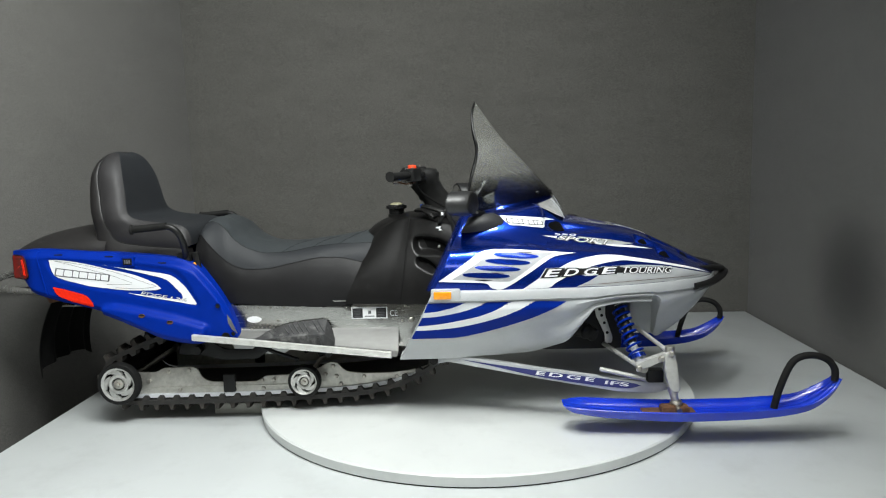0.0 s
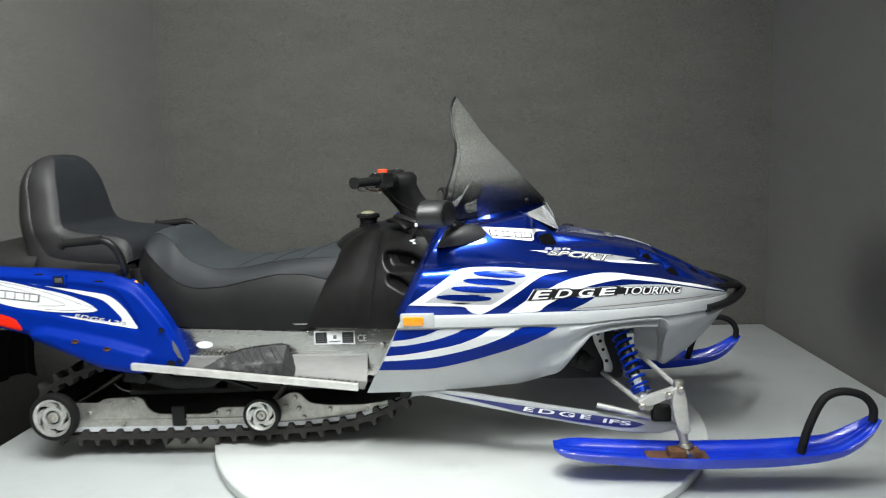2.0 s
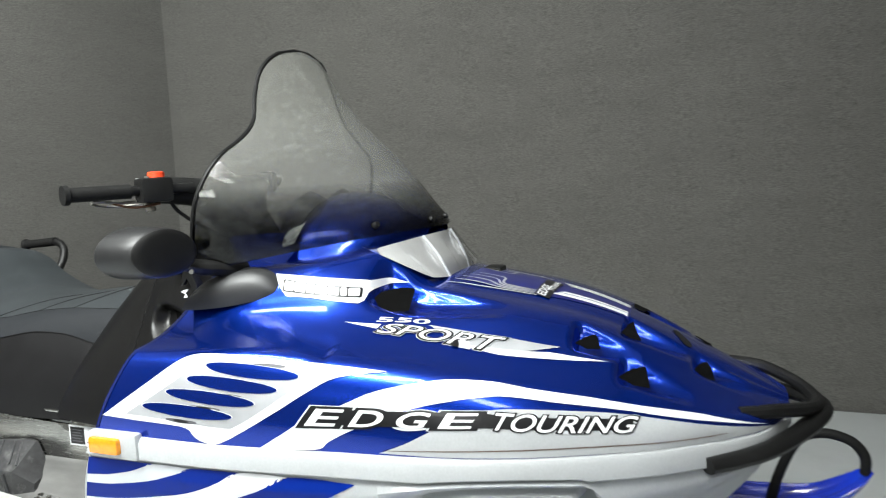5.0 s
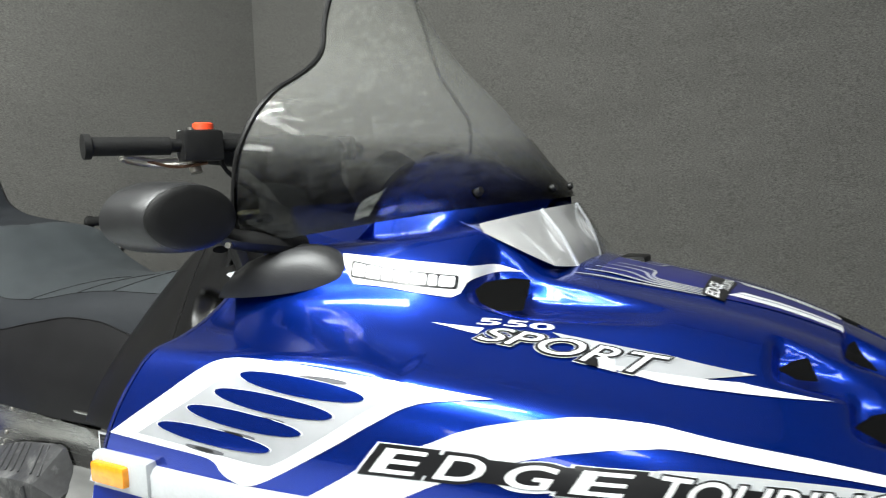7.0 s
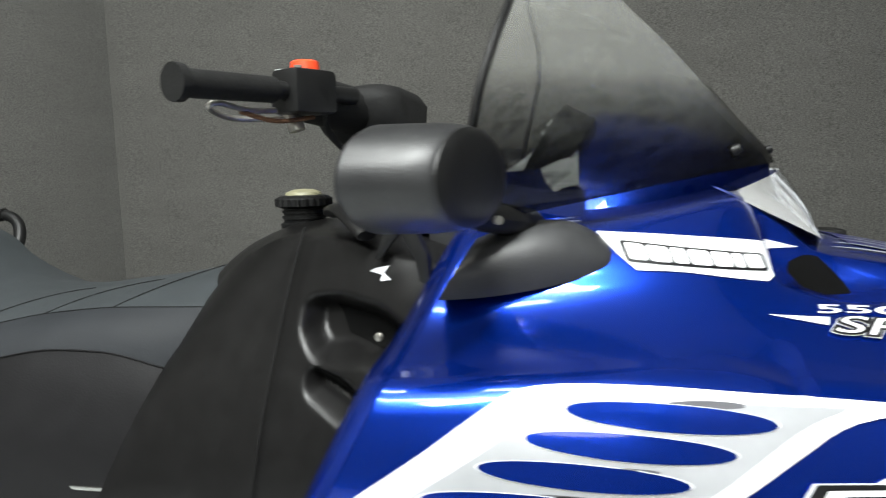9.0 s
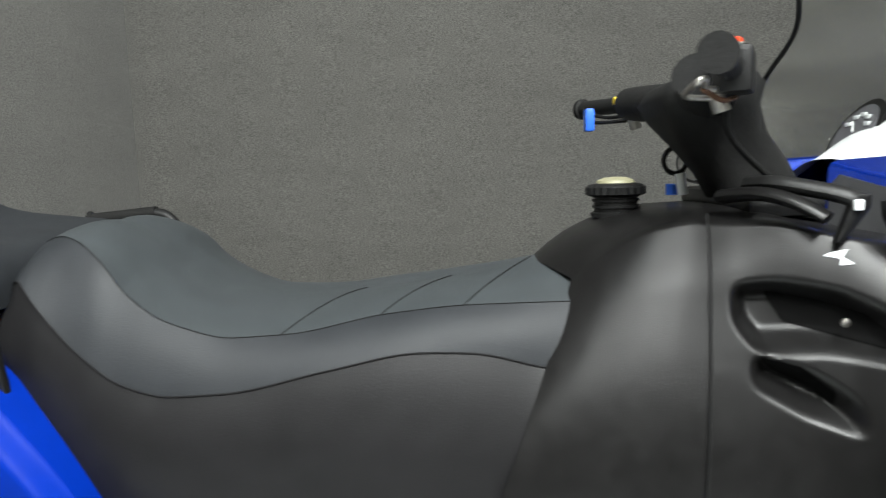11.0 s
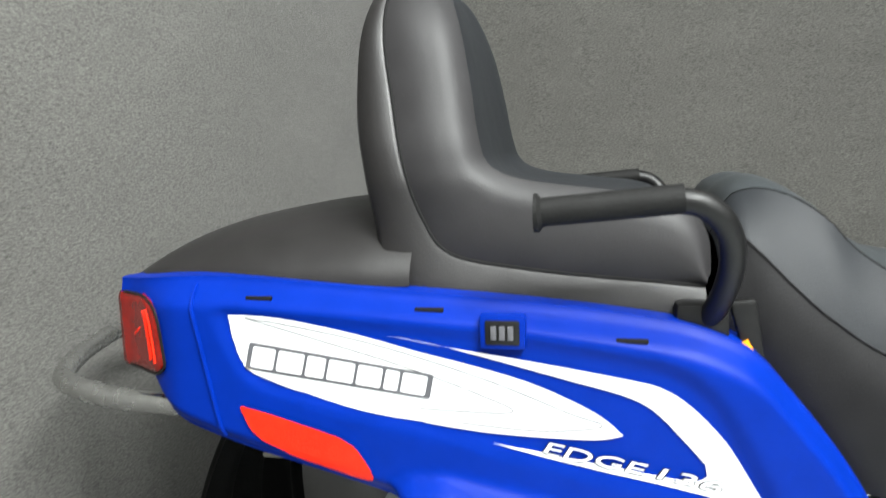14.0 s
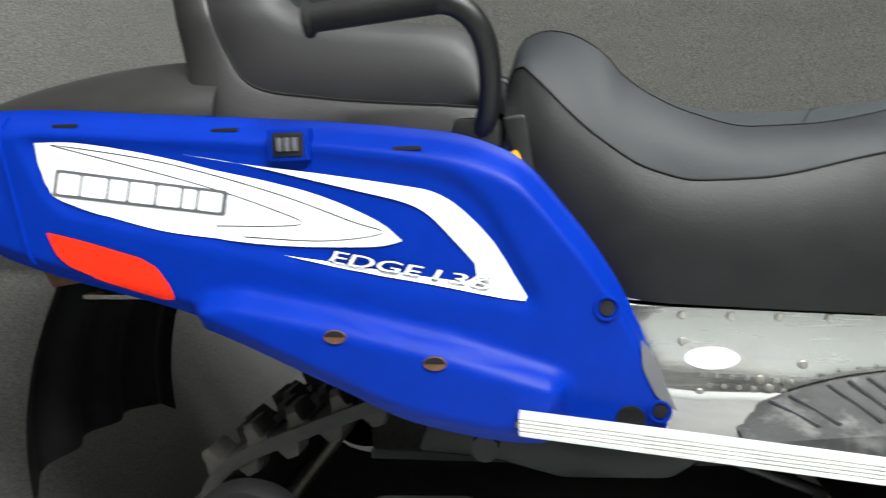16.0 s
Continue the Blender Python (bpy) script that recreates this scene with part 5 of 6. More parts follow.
# dash: blue cowl side with a dark pocket, pale gauge hood, two round gauges
for side in (-1, 1):
    foot = [(0.040, 0.150), (0.118, 0.226), (0.230, 0.240), (0.230, 0.130)]
    tops = (0.842, 0.815, 0.795, 0.850)
    rings = []
    for drop, inset in ((0.14, 0.0), (0.010, 0.0), (0.003, 0.003), (0.0, 0.010)):
        ring = []
        for k, (u, w) in enumerate(foot):
            mu, mw = 0.150 - u, 0.185 - w
            l = math.hypot(mu, mw)
            ring.append(Vector((u + mu / l * inset + 0.06 * min(0, tops[k] - drop - 0.80), side * (w + mw / l * inset), tops[k] - drop)))
        rings.append(ring)
    cowl = part("cowl_side", loft(rings), BLUE, sled, "glossy blue cowl housing beside the gauges", 30)
    ring = rounded([(0.02, -0.125), (0.02, -0.030), (0.12, -0.014), (0.66, -0.018), (0.72, -0.030), (0.72, -0.125)], 0.008, 3)
    rings = []
    for out in (-0.003, 0.0025):
        rings.append([Vector((0.040 + 0.078 * u - 0.70 * out + 0.06 * min(0, 0.04 + d - 0.03 * u), side * (0.150 + 0.076 * u + 0.72 * out), 0.842 - 0.027 * u + d)) for u, d in ring])
    part("cowl_pocket", loft(rings), GREY_PLASTIC, cowl, "dark grey grained panel", 40)
rows = []
for x in steps(0.212, 0.465, 20):
    top = curve(x, [(0.212, 0.900), (0.228, 0.915), (0.255, 0.923), (0.336, 0.909), (0.41, 0.885), (0.465, 0.858)])
    hw = curve(x, [(0.212, 0.195), (0.30, 0.190), (0.40, 0.150), (0.465, 0.09)])
    rows.append([Vector((x - 0.02 * abs(a)**3, hw * a, top - (top - 0.80) * abs(a)**2.6)) for a in steps(-1, 1, 24)])
part("gauge_hood", loft(rows, closed=False), BLUE, sled, "glossy blue gauge hood")
rows = []
for x in steps(0.110, 0.222, 12):
    lift = 0.842 + 0.062 * step(x, 0.10, 0.222)
    rows.append([Vector((x, 0.188 * a, lift - 0.075 * abs(a)**2.4)) for a in steps(-1, 1, 20)])
part("gauge_panel", loft(rows, closed=False), DIAL_WHITE, sled, "pale domed gauge panel")
for y in (-0.085, 0.055):
    d = Vector((-0.85, 0, 0.53))
    c = Vector((0.186, y, 0.874))
    g = part("gauge", rod(c - d * 0.03, c + d * 0.012, 0.061, 32, r2=0.058), BLACK, sled, "round black gauge")
    part("gauge_face", rod(c + d * 0.010, c + d * 0.0135, 0.048, 28), GREY_BAR, g)
    for k in range(5):
        a = 0.5 + 0.55 * k
        m = c + d * 0.0142 + Vector((0.53 * math.sin(a), math.cos(a), 0.85 * math.sin(a))) * 0.030
        part("dial_mark", box(m - Vector((0.003, 0.006, 0.003)), m + Vector((0.003, 0.006, 0.003)), 0.001), DIAL_WHITE, g)
    part("needle", rod(c + d * 0.015, c + d * 0.015 + Vector((0.012, 0.02, 0.016)), 0.0015, 6), DIAL_WHITE, g)

# --- mirrors on wing stalks
for side in (-1, 1):
    mir = new("mirror")
    mir.parent = sled
    mir["label"] = "black oval rear-view mirror on a short stalk"
    c = Vector((0.102, side * 0.447, 0.842))
    rings = []
    for u, k in ((-0.040, 0.86), (-0.042, 0.95), (-0.037, 1.0), (-0.02, 1.0), (0.010, 0.99), (0.028, 0.94), (0.034, 0.88), (0.036, 0.80)):
        rings.append([c + Vector((u - 0.022 * math.cos(a) * k, math.cos(a) * 0.060 * k * side, math.sin(a) * (0.047 if math.sin(a) > 0 else 0.043) * k)) for a in (2 * math.pi * j / 40 for j in range(40))])
    part("housing", loft(rings), MIRROR_GREY, mir, "", 30)
    rings = []
    for u, k in ((0.030, 0.90), (0.0345, 0.90), (0.0375, 0.84), (0.040, 0.70), (0.0415, 0.4), (0.042, 0.001)):
        rings.append([c + Vector((u - 0.022 * math.cos(a) * k, math.cos(a) * 0.060 * k * side, math.sin(a) * (0.047 if math.sin(a) > 0 else 0.043) * k)) for a in (2 * math.pi * j / 40 for j in range(40))])
    part("front_cover", loft(rings), BLACK, mir, "matt black front cover", 30)
    rings = []
    for u, k in ((-0.0425, 0.84), (-0.0435, 0.82), (-0.0435, 0.0001)):
        rings.append([c + Vector((u - 0.022 * math.cos(a) * k, math.cos(a) * 0.060 * k * side, math.sin(a) * 0.043 * k)) for a in (2 * math.pi * j / 40 for j in range(40))])
    part("glass", loft(rings), CHROME, mir, "silvered mirror glass")
    part("stalk", tube([(0.10, side * 0.385, 0.822), (0.125, side * 0.36, 0.808), (0.15, side * 0.32, 0.800), (0.165, side * 0.28, 0.792)], lambda t: 0.016 + 0.008 * t, 12, flat=0.75), BLACK, mir)
    part("screw", rod((0.150, side * 0.402, 0.806), (0.153, side * 0.408, 0.806), 0.004, 10), STEEL, mir)
    # fairing at the foot of the stalk
    rings = []
    for t in steps(0, 1, 14):
        x = 0.095 + 0.165 * t
        w0 = curve(x, [(0.09, 0.335), (0.26, 0.295)])
        hgt = 0.052 * math.sin(math.pi * (0.25 + 0.75 * t))**0.8 + 0.001
        wid = 0.050 * (1 - t)**0.5 + 0.004
        rings.append([Vector((x + 0.03 * (hgt / 0.052) * k[1], side * (w0 + wid * k[0]), 0.738 + 0.012 * t + hgt * k[1])) for k in ((0.62, -0.25), (0.60, 0.15), (0.38, 0.55), (0.0, 0.9), (-0.5, 1.05), (-1.0, 1.0), (-1.0, -0.2))])
    part("fairing", loft(rings), GREY_PLASTIC, mir, "grey-black mirror fairing", 60)

# --- headlight under the windshield: reflector and clear lens
def lamp_edge(a, low):
    b = abs(a)
    if not low:
        return Vector((0.478 - 0.091 * b**1.7, 0.181 * a, 0.836 - 0.021 * b * b))
    return Vector((0.517 - 0.022 * (b / 0.8)**2 - max(0, b - 0.8) * 0.58, 0.181 * a * (1 - 0.0 * b), 0.746 + 0.012 * (b / 0.8)**2 + max(0, b - 0.8) * 0.29))


headlight = new("headlight")
headlight.parent = sled
headlight["label"] = "clear wedge-shaped headlight with faceted reflector"


def lamp_skin(out, facet):
    rows = []
    for i, a in enumerate(steps(-1, 1, 36)):
        u, l = lamp_edge(a, False), lamp_edge(a, True)
        n = Vector((0.75, 1.2 * a, 0.5)).normalized()
        rows.append([u.lerp(l, t) + n * (out + 0.006 * math.sin(math.pi * t) * (1 - a * a) + (facet * ((i // 5) % 2) * math.sin(math.pi * t)) + facet * 0.6 * math.sin(2 * math.pi * t) * (0.5 + 0.5 * math.cos(4 * a))) for t in steps(0, 1, 10)])
    return loft(rows, closed=False)


part("reflector", lamp_skin(0.003, -0.006), REFLECTOR, headlight, "bright faceted reflector", 20)
bm = lamp_skin(0.007, 0.0)
part("lens", bm, LENS, headlight, "clear polycarbonate lens")
for a in (-0.45, 0.1):
    u, l = lamp_edge(a, False), lamp_edge(a, True)
    n = Vector((0.75, 1.2 * a, 0.5)).normalized()
    part("divider", tube([u + n * 0.004, u.lerp(l, 0.5) + n * 0.010, l + n * 0.004], 0.0025, 6), GREY_FILM, headlight)

# amber side marker in the belt line
for side in (-1, 1):
    bm = box((-0.012, side * 0.497 - 0.012, 0.503), (0.052, side * 0.497 + 0.007, 0.531), 0.005)
    mk = part("side_marker", bm, AMBER, sled, "amber side marker lens")
    part("marker_frame", box((-0.022, side * 0.488 - 0.012, 0.492), (0.085, side * 0.488 + 0.008, 0.540), 0.008), SILVER, mk)

# --- front suspension and skis
def ski_set(side):
    yc = side * 0.498
    ski = new("ski")
    ski.parent = sled
    ski["label"] = "blue plastic ski with black loop handle"
    ski.location.x = -0.055 if side > 0 else 0.0
    BOT = [(0.448, 0.106), (0.470, 0.092), (0.52, 0.083), (0.66, 0.068), (0.87, 0.056), (1.07, 0.060), (1.20, 0.070), (1.30, 0.087), (1.36, 0.118), (1.405, 0.158), (1.428, 0.190)]
    SIDE = [(0.448, 0.008), (0.49, 0.022), (0.60, 0.030), (0.87, 0.037), (1.15, 0.034), (1.28, 0.028), (1.36, 0.024), (1.405, 0.014), (1.428, 0.006)]
    HWID = [(0.448, 0.030), (0.48, 0.055), (0.55, 0.068), (0.9, 0.072), (1.2, 0.070), (1.33, 0.060), (1.40, 0.045), (1.428, 0.028)]
    rows = []
    for x in steps(0.448, 1.428, 60):
        b, s, h = curve(x, BOT), curve(x, SIDE), curve(x, HWID)
        half = [(0.0, s * 0.34), (0.10, s * 0.34), (0.16, s * 0.10), (0.36, s * 0.06), (0.42, s * 0.32), (0.50, s * 0.34), (0.56, s * 0.10), (0.70, s * 0.12), (0.84, s * 0.72), (0.90, s * 0.78), (0.94, s), (0.98, s), (1.0, s * 0.94), (0.95, s * 0.5), (0.84, 0.0), (0.62, -0.004 * min(1, s / 0.03)), (0.24, -0.007 * min(1, s / 0.03)), (0.16, -0.018 * min(1, s / 0.03))]
        prof = half + [(-p, q) for p, q in half[:0:-1]]
        rows.append([Vector((x, yc + p * h, b + q)) for p, q in prof])
    part("ski_body", loft(rows), SKI_BLUE, ski, "", 40)
    part("loop", tube([(1.205, yc, 0.080), (1.222, yc, 0.150), (1.252, yc, 0.228), (1.282, yc, 0.264), (1.332, yc, 0.275), (1.385, yc, 0.259), (1.414, yc, 0.222), (1.415, yc, 0.180)], 0.0125, 12), RUBBER, ski, "black rubber-covered loop handle")
    part("saddle", box((0.735, yc - 0.038, 0.060), (0.925, yc + 0.038, 0.076), 0.006), RUST, ski, "rusty steel saddle plate")
    part("pivot_block", box((0.80, yc - 0.028, 0.062), (0.90, yc + 0.028, 0.098), 0.012), RUST, ski)
    part("pivot_bolt", rod((0.857, yc - 0.045, 0.090), (0.857, yc + 0.045, 0.090), 0.010, 8), STEEL, ski)
    # leg
    outline = rounded([(0.818, 0.300), (0.842, 0.302), (0.852, 0.270), (0.868, 0.160), (0.862, 0.146), (0.838, 0.146), (0.828, 0.170), (0.814, 0.215), (0.808, 0.262)], 0.008)
    leg = part("spindle", plate(outline, yc - 0.017, yc + 0.017, 0.007), ROD_GREY, sled, "cast aluminium ski spindle", 50)
    part("spindle_pin", rod((0.838, yc, 0.172), (0.857, yc, 0.098), 0.017, 16, r2=0.012), ALU_DULL, leg)
    part("ball_joint", turned([(-0.012, 0.010), (-0.008, 0.019), (0, 0.0225), (0.008, 0.019), (0.012, 0.010)], (0.857, yc, 0.106), "z", 20), STEEL, leg)
    part("steering_arm", plate(rounded([(0.706, 0.252), (0.735, 0.266), (0.80, 0.288), (0.838, 0.302), (0.846, 0.280), (0.80, 0.264), (0.76, 0.246), (0.720, 0.230)], 0.008), yc - 0.014, yc + 0.014, 0.004), ROD_GREY, leg)
    part("top_joint", turned([(-0.014, 0.008), (-0.010, 0.016), (0.010, 0.016), (0.014, 0.010)], (0.832, yc, 0.305), "z", 18), STEEL, leg)
    for p in ((0.718, 0.240), (0.798, 0.274), (0.832, 0.292)):
        part("joint_nut", turned([(0, 0.012), (side * 0.010, 0.012), (side * 0.013, 0.008)], (p[0], yc + side * 0.013, p[1]), "y", 6), STEEL, leg)
    # trailing arm: long tapered plate
    top = [(-0.045, 0.236), (-0.02, 0.258), (0.04, 0.260), (0.39, 0.210), (0.68, 0.172), (0.83, 0.166)]
    low = [(0.85, 0.140), (0.79, 0.122), (0.68, 0.125), (0.37, 0.173), (0.03, 0.232), (-0.03, 0.222)]
    bm = plate(rounded(top + low, 0.012, 3), -0.012, 0.012, 0.004)
    for v in bm.verts:
        v.co.y += side * (0.352 + (v.co.x + 0.03) / 0.88 * 0.085)
    arm = part("trailing_arm", bm, SILVER, sled, "long silver trailing arm")
    part("arm_pivot", turned([(0, 0.019), (side * 0.012, 0.019), (side * 0.014, 0.014), (side * 0.010, 0.012), (side * 0.010, 0.0)], (-0.028, side * 0.362, 0.238), "y", 20), BLACK, arm)
    part("bracket", box((0.765, side * 0.435 - 0.02, 0.165), (0.825, side * 0.435 + 0.02, 0.215), 0.008), BLACK, arm)
    # radius rods
    for k, (a, b, r) in enumerate((((0.652, 0.20, 0.248), (0.722, 0.478, 0.240), 0.0085), ((0.768, 0.20, 0.325), (0.830, 0.478, 0.292), 0.0085), ((0.595, 0.425, 0.213), (0.76, 0.445, 0.178), 0.009))):
        part("radius_rod", rod((a[0], side * a[1], a[2]), (b[0], side * b[1], b[2]), r), ROD_GREY, sled, "satin grey radius rod")
    # coil-over shock
    a, b = Vector((0.686, side * 0.312, 0.432)), Vector((0.746, side * 0.442, 0.222))
    d = b - a
    shock = part("shock_absorber", rod(a, b, 0.014, 16), GREY_FILM, sled, "coil-over shock with blue spring")
    part("shock_rod", rod(a + d * 0.02, a + d * 0.62, 0.018, 16), BLACK, shock)
    part("lower_eye", rod(b + Vector((-0.004, side * -0.022, 0)), b + Vector((0.004, side * 0.022, 0)), 0.016, 16), STEEL, shock)
    part("collar", rod(a + d * 0.80, a + d * 0.86, 0.030, 20), BLUE, shock)
    e1 = d.normalized().cross(Vector((0, 1, 0))).normalized()
    e2 = d.normalized().cross(e1)
    coil = [a + d * (0.06 + 0.78 * t) + (e1 * math.cos(2 * math.pi * 8 * t) + e2 * math.sin(2 * math.pi * 8 * t)) * 0.028 for t in steps(0, 1, 190)]
    part("spring", tube(coil, 0.0046, 8, smooth=0), BLUE_PLASTIC, shock, "blue coil spring")
    # rubber boot of the tie rod
    rows = []
    a, b = Vector((0.47, side * 0.20, 0.36)), Vector((0.60, side * 0.31, 0.31))
    part("boot", tube([a.lerp(b, t) for t in steps(0, 1, 18)], lambda t: (0.052 - 0.028 * t) * (1 + 0.08 * math.cos(t * 40)), 18, smooth=0), RUBBER, sled, "black rubber bellows")
    part("shock_mount", plate(rounded([(0.605, 0.43), (0.650, 0.43), (0.650, 0.375), (0.680, 0.285), (0.676, 0.262), (0.650, 0.264), (0.648, 0.300), (0.615, 0.37)], 0.008), side * 0.24 - 0.004, side * 0.24 + 0.004, 0.002), ROD_GREY, sled)
    for x, z in ((0.628, 0.40), (0.636, 0.375), (0.646, 0.345), (0.658, 0.305)):
        part("plate_hole", turned([(0, 0.006), (side * 0.0008, 0.006), (side * 0.0008, 0)], (x, side * 0.2442, z), "y", 12), LINER, sled)
    return ski


ski_set(-1)
ski_set(1)

# --- suspension between the rails
for side in (-1, 1):
    y = side * 0.150
    part("torque_arm", tube([(-0.52, y, 0.21), (-0.40, y, 0.27), (-0.25, y, 0.36), (-0.15, y, 0.42)], 0.014, 10), BLACK, sled)
    part("rear_arm", plate(rounded([(-1.10, 0.27), (-1.02, 0.30), (-0.97, 0.27), (-0.92, 0.24), (-0.80, 0.235), (-0.72, 0.30), (-0.62, 0.335), (-0.60, 0.30), (-0.70, 0.25), (-0.78, 0.195), (-0.92, 0.19), (-1.02, 0.215), (-1.12, 0.22)], 0.012, 3), y - 0.006, y + 0.006, 0.003), BLACK, sled)
    part("arm_rod", rod((-0.93, y + side * 0.03, 0.315), (-0.60, y + side * 0.03, 0.195), 0.008), BLACK, sled)
    part("bumper_block", box((-0.910, side * 0.21 - 0.012, 0.073), (-0.860, side * 0.21 + 0.012, 0.150), 0.006), BLACK, sled)
part("cross_shaft", rod((-1.02, -0.20, 0.245), (-1.02, 0.20, 0.245), 0.018), BLACK, sled)
part("front_shaft", rod((-0.47, -0.20, 0.225), (-0.47, 0.20, 0.225), 0.016), BLACK, sled)
part("upper_wheel", turned([(-0.03, 0.052), (-0.02, 0.06), (0.02, 0.06), (0.03, 0.052)], (-0.90, -0.12, 0.315), "y", 28), RUBBER, sled)
coil = [Vector((-0.78 + 0.034 * math.cos(2 * math.pi * 6 * t), -0.16 + 0.09 * t, 0.285 + 0.034 * math.sin(2 * math.pi * 6 * t))) for t in steps(0, 1, 110)]
part("torsion_spring", tube(coil, 0.006, 8, smooth=0), BLACK, sled)
part("centre_shock", rod((-0.62, 0, 0.19), (-0.30, 0, 0.33), 0.02), BLACK, sled)

# rivets, plates and foot rest on the tunnel side
for x, z in [(-0.785 + 0.052 * k, 0.436 - 0.001 * k) for k in range(4)] + [(-0.785, 0.405), (-0.765, 0.345), (-0.70, 0.362), (-0.69, 0.352), (-0.655, 0.38), (-0.14, 0.43), (-0.155, 0.37), (-0.25, 0.335), (-0.19, 0.335)]:
    part("rivet", turned([(0, 0.0052), (-0.0022, 0.004), (-0.003, 0)], (x, -0.2525, z), "y", 10), STEEL, tunnel)
part("bolt", turned([(0, 0.012), (-0.007, 0.012), (-0.010, 0.008)], (-0.118, -0.255, 0.375), "y", 6), STEEL, tunnel)
rows = []
for x in steps(-0.735, -0.455, 14) + [-0.440, -0.428, -0.422]:
    z = board_z(x) + 0.012
    k = 1 - step(x, -0.462, -0.415)
    outer = z + (curve(x, [(-0.735, 0.004), (-0.60, 0.032), (-0.465, 0.056)])) * (0.35 + 0.65 * k)
    inner = z + (curve(x, [(-0.735, 0.006), (-0.68, 0.036), (-0.60, 0.068), (-0.465, 0.098)])) * (0.25 + 0.75 * k)
    w = 0.330 - 0.030 * (1 - k)
    rows.append([Vector((x, -0.2545, inner)), Vector((x, -0.262, inner + 0.001)), Vector((x, -w + 0.012, outer + 0.002)), Vector((x, -w, outer - 0.003)), Vector((x, -w - 0.003, z)), Vector((x, -0.2545, z))])
rest = part("foot_rest", loft(rows), WORN_BLACK, sled, "worn black wedge-shaped foot rest", 30)
for k in range(9):
    x = -0.690 + 0.024 * k
    i = min(len(rows) - 2, max(0, round((x + 0.735) / 0.02)))
    a, b = rows[i][1], rows[min(len(rows) - 2, i + 2)][2]
    part("tread_rib", rod(a.lerp(b, 0.06) + Vector((0, 0, 0.001)), a.lerp(b, 0.94) + Vector((0, 0, 0.001)), 0.0026, 6), GREY_PLASTIC, rest)
part("rib", rod((-0.478, -0.333, 0.330), (-0.462, -0.336, 0.285), 0.004, 8), GREY_PLASTIC, rest)
for i in range(7):
    for j in range(2):
        part("dimple", turned([(0, 0.0030), (-0.0015, 0.0024), (-0.0018, 0)], (-0.762 + 0.016 * i + 0.008 * j, -0.2522, 0.366 - 0.012 * j - 0.001 * i), "y", 8), STEEL, tunnel)
for i in range(9):
    for j in range(3):
        x = -0.40 + 0.024 * i
        w = 0.306 + 0.018 * j
        part("tread_stud", turned([(0, 0.007), (0.003, 0.006), (0.003, 0.003), (0.0, 0.002)], (x + 0.008 * (j % 2), -w, board_z(x) + 0.0125), "z", 8), ALU, tunnel)

# ---------------------------------------------------------------- films and lettering, laid on the panels
from mathutils.bvhtree import BVHTree


def skin_of(*obs):
    vs, fs = [], []
    for ob in obs:
        k = len(vs)
        vs += [v.co.copy() for v in ob.data.vertices]
        fs += [[k + i for i in p.vertices] for p in ob.data.polygons]
    return BVHTree.FromPolygons(vs, fs)


def drape(bm, skin, lift, view, res):
    """Takes a flat mesh (u, v, 0), cuts it fine and lays it on the skin as seen from the side or from above."""
    for _ in range(6):
        long = [e for e in bm.edges if e.calc_length() > res]
        if not long:
            break
        bmesh.ops.subdivide_edges(bm, edges=long, cuts=1)
        bmesh.ops.triangulate(bm, faces=[f for f in bm.faces if len(f.verts) > 3])
    for v in bm.verts:
        if view == "side":
            o, d = Vector((v.co.x, -2, v.co.y)), Vector((0, 1, 0))
        else:
            o, d = Vector((v.co.x, v.co.y, 2)), Vector((0, 0, -1))
        p, n, _, _ = skin.ray_cast(o, d)
        if p is None:
            p, n, _, _ = skin.find_nearest(o + d * (1.55 if view == "side" else 1.3))
        if n.dot(d) > 0:
            n = -n
        v.co = p + n * lift
    return bm


def flowing(outline):
    """The outline with its soft bends drawn as curves; sharp corners stay."""
    m = len(outline)
    p = [Vector((u, v, 0)) for u, v in outline]
    keep = [i for i in range(m) if (p[i] - p[i - 1]).angle(p[(i + 1) % m] - p[i], 0) > 0.55]
    if len(keep) < 2:
        return outline
    out = []
    for a, b in zip(keep, keep[1:] + [keep[0] + m]):
        out += [(q.x, q.y) for q in smooth_path([p[k % m] for k in range(a, b + 1)], 4)[:-1]]
    return out


def film(name, outline, material, parent, skin, lift=0.0018, view="side", label="", res=0.008, round_by=0.0):
    bm = bmesh.new()
    pts = rounded(outline, round_by, 4) if round_by else flowing(outline) if 8 < len(outline) < 32 else outline
    f = bm.faces.new([bm.verts.new((u, v, 0)) for u, v in pts])
    bmesh.ops.triangulate(bm, faces=[f])
    drape(bm, skin, lift, view, res)
    return part(name, bm, material, parent, label, 60)


def stroke(name, pts, width, material, parent, skin, lift=0.0016, view="side", taper=True, label=""):
    """A thin line of film along points (u, v)."""
    path = smooth_path([(u, v, 0) for u, v in pts], 8)
    left, right = [], []
    for i, p in enumerate(path):
        d = (path[min(i + 1, len(path) - 1)] - path[max(0, i - 1)]).normalized()
        n = Vector((-d.y, d.x, 0))
        w = width * (math.sin(math.pi * (0.04 + 0.92 * i / (len(path) - 1)))**0.5 if taper else 1) / 2
        left.append(p + n * w)
        right.append(p - n * w)
    bm = bmesh.new()
    a = [bm.verts.new(p) for p in left]
    b = [bm.verts.new(p) for p in right]
    for i in range(len(path) - 1):
        bm.faces.new((a[i], b[i], b[i + 1], a[i + 1]))
    drape(bm, skin, lift, view, 0.03)
    return part(name, bm, material, parent, label, 60)


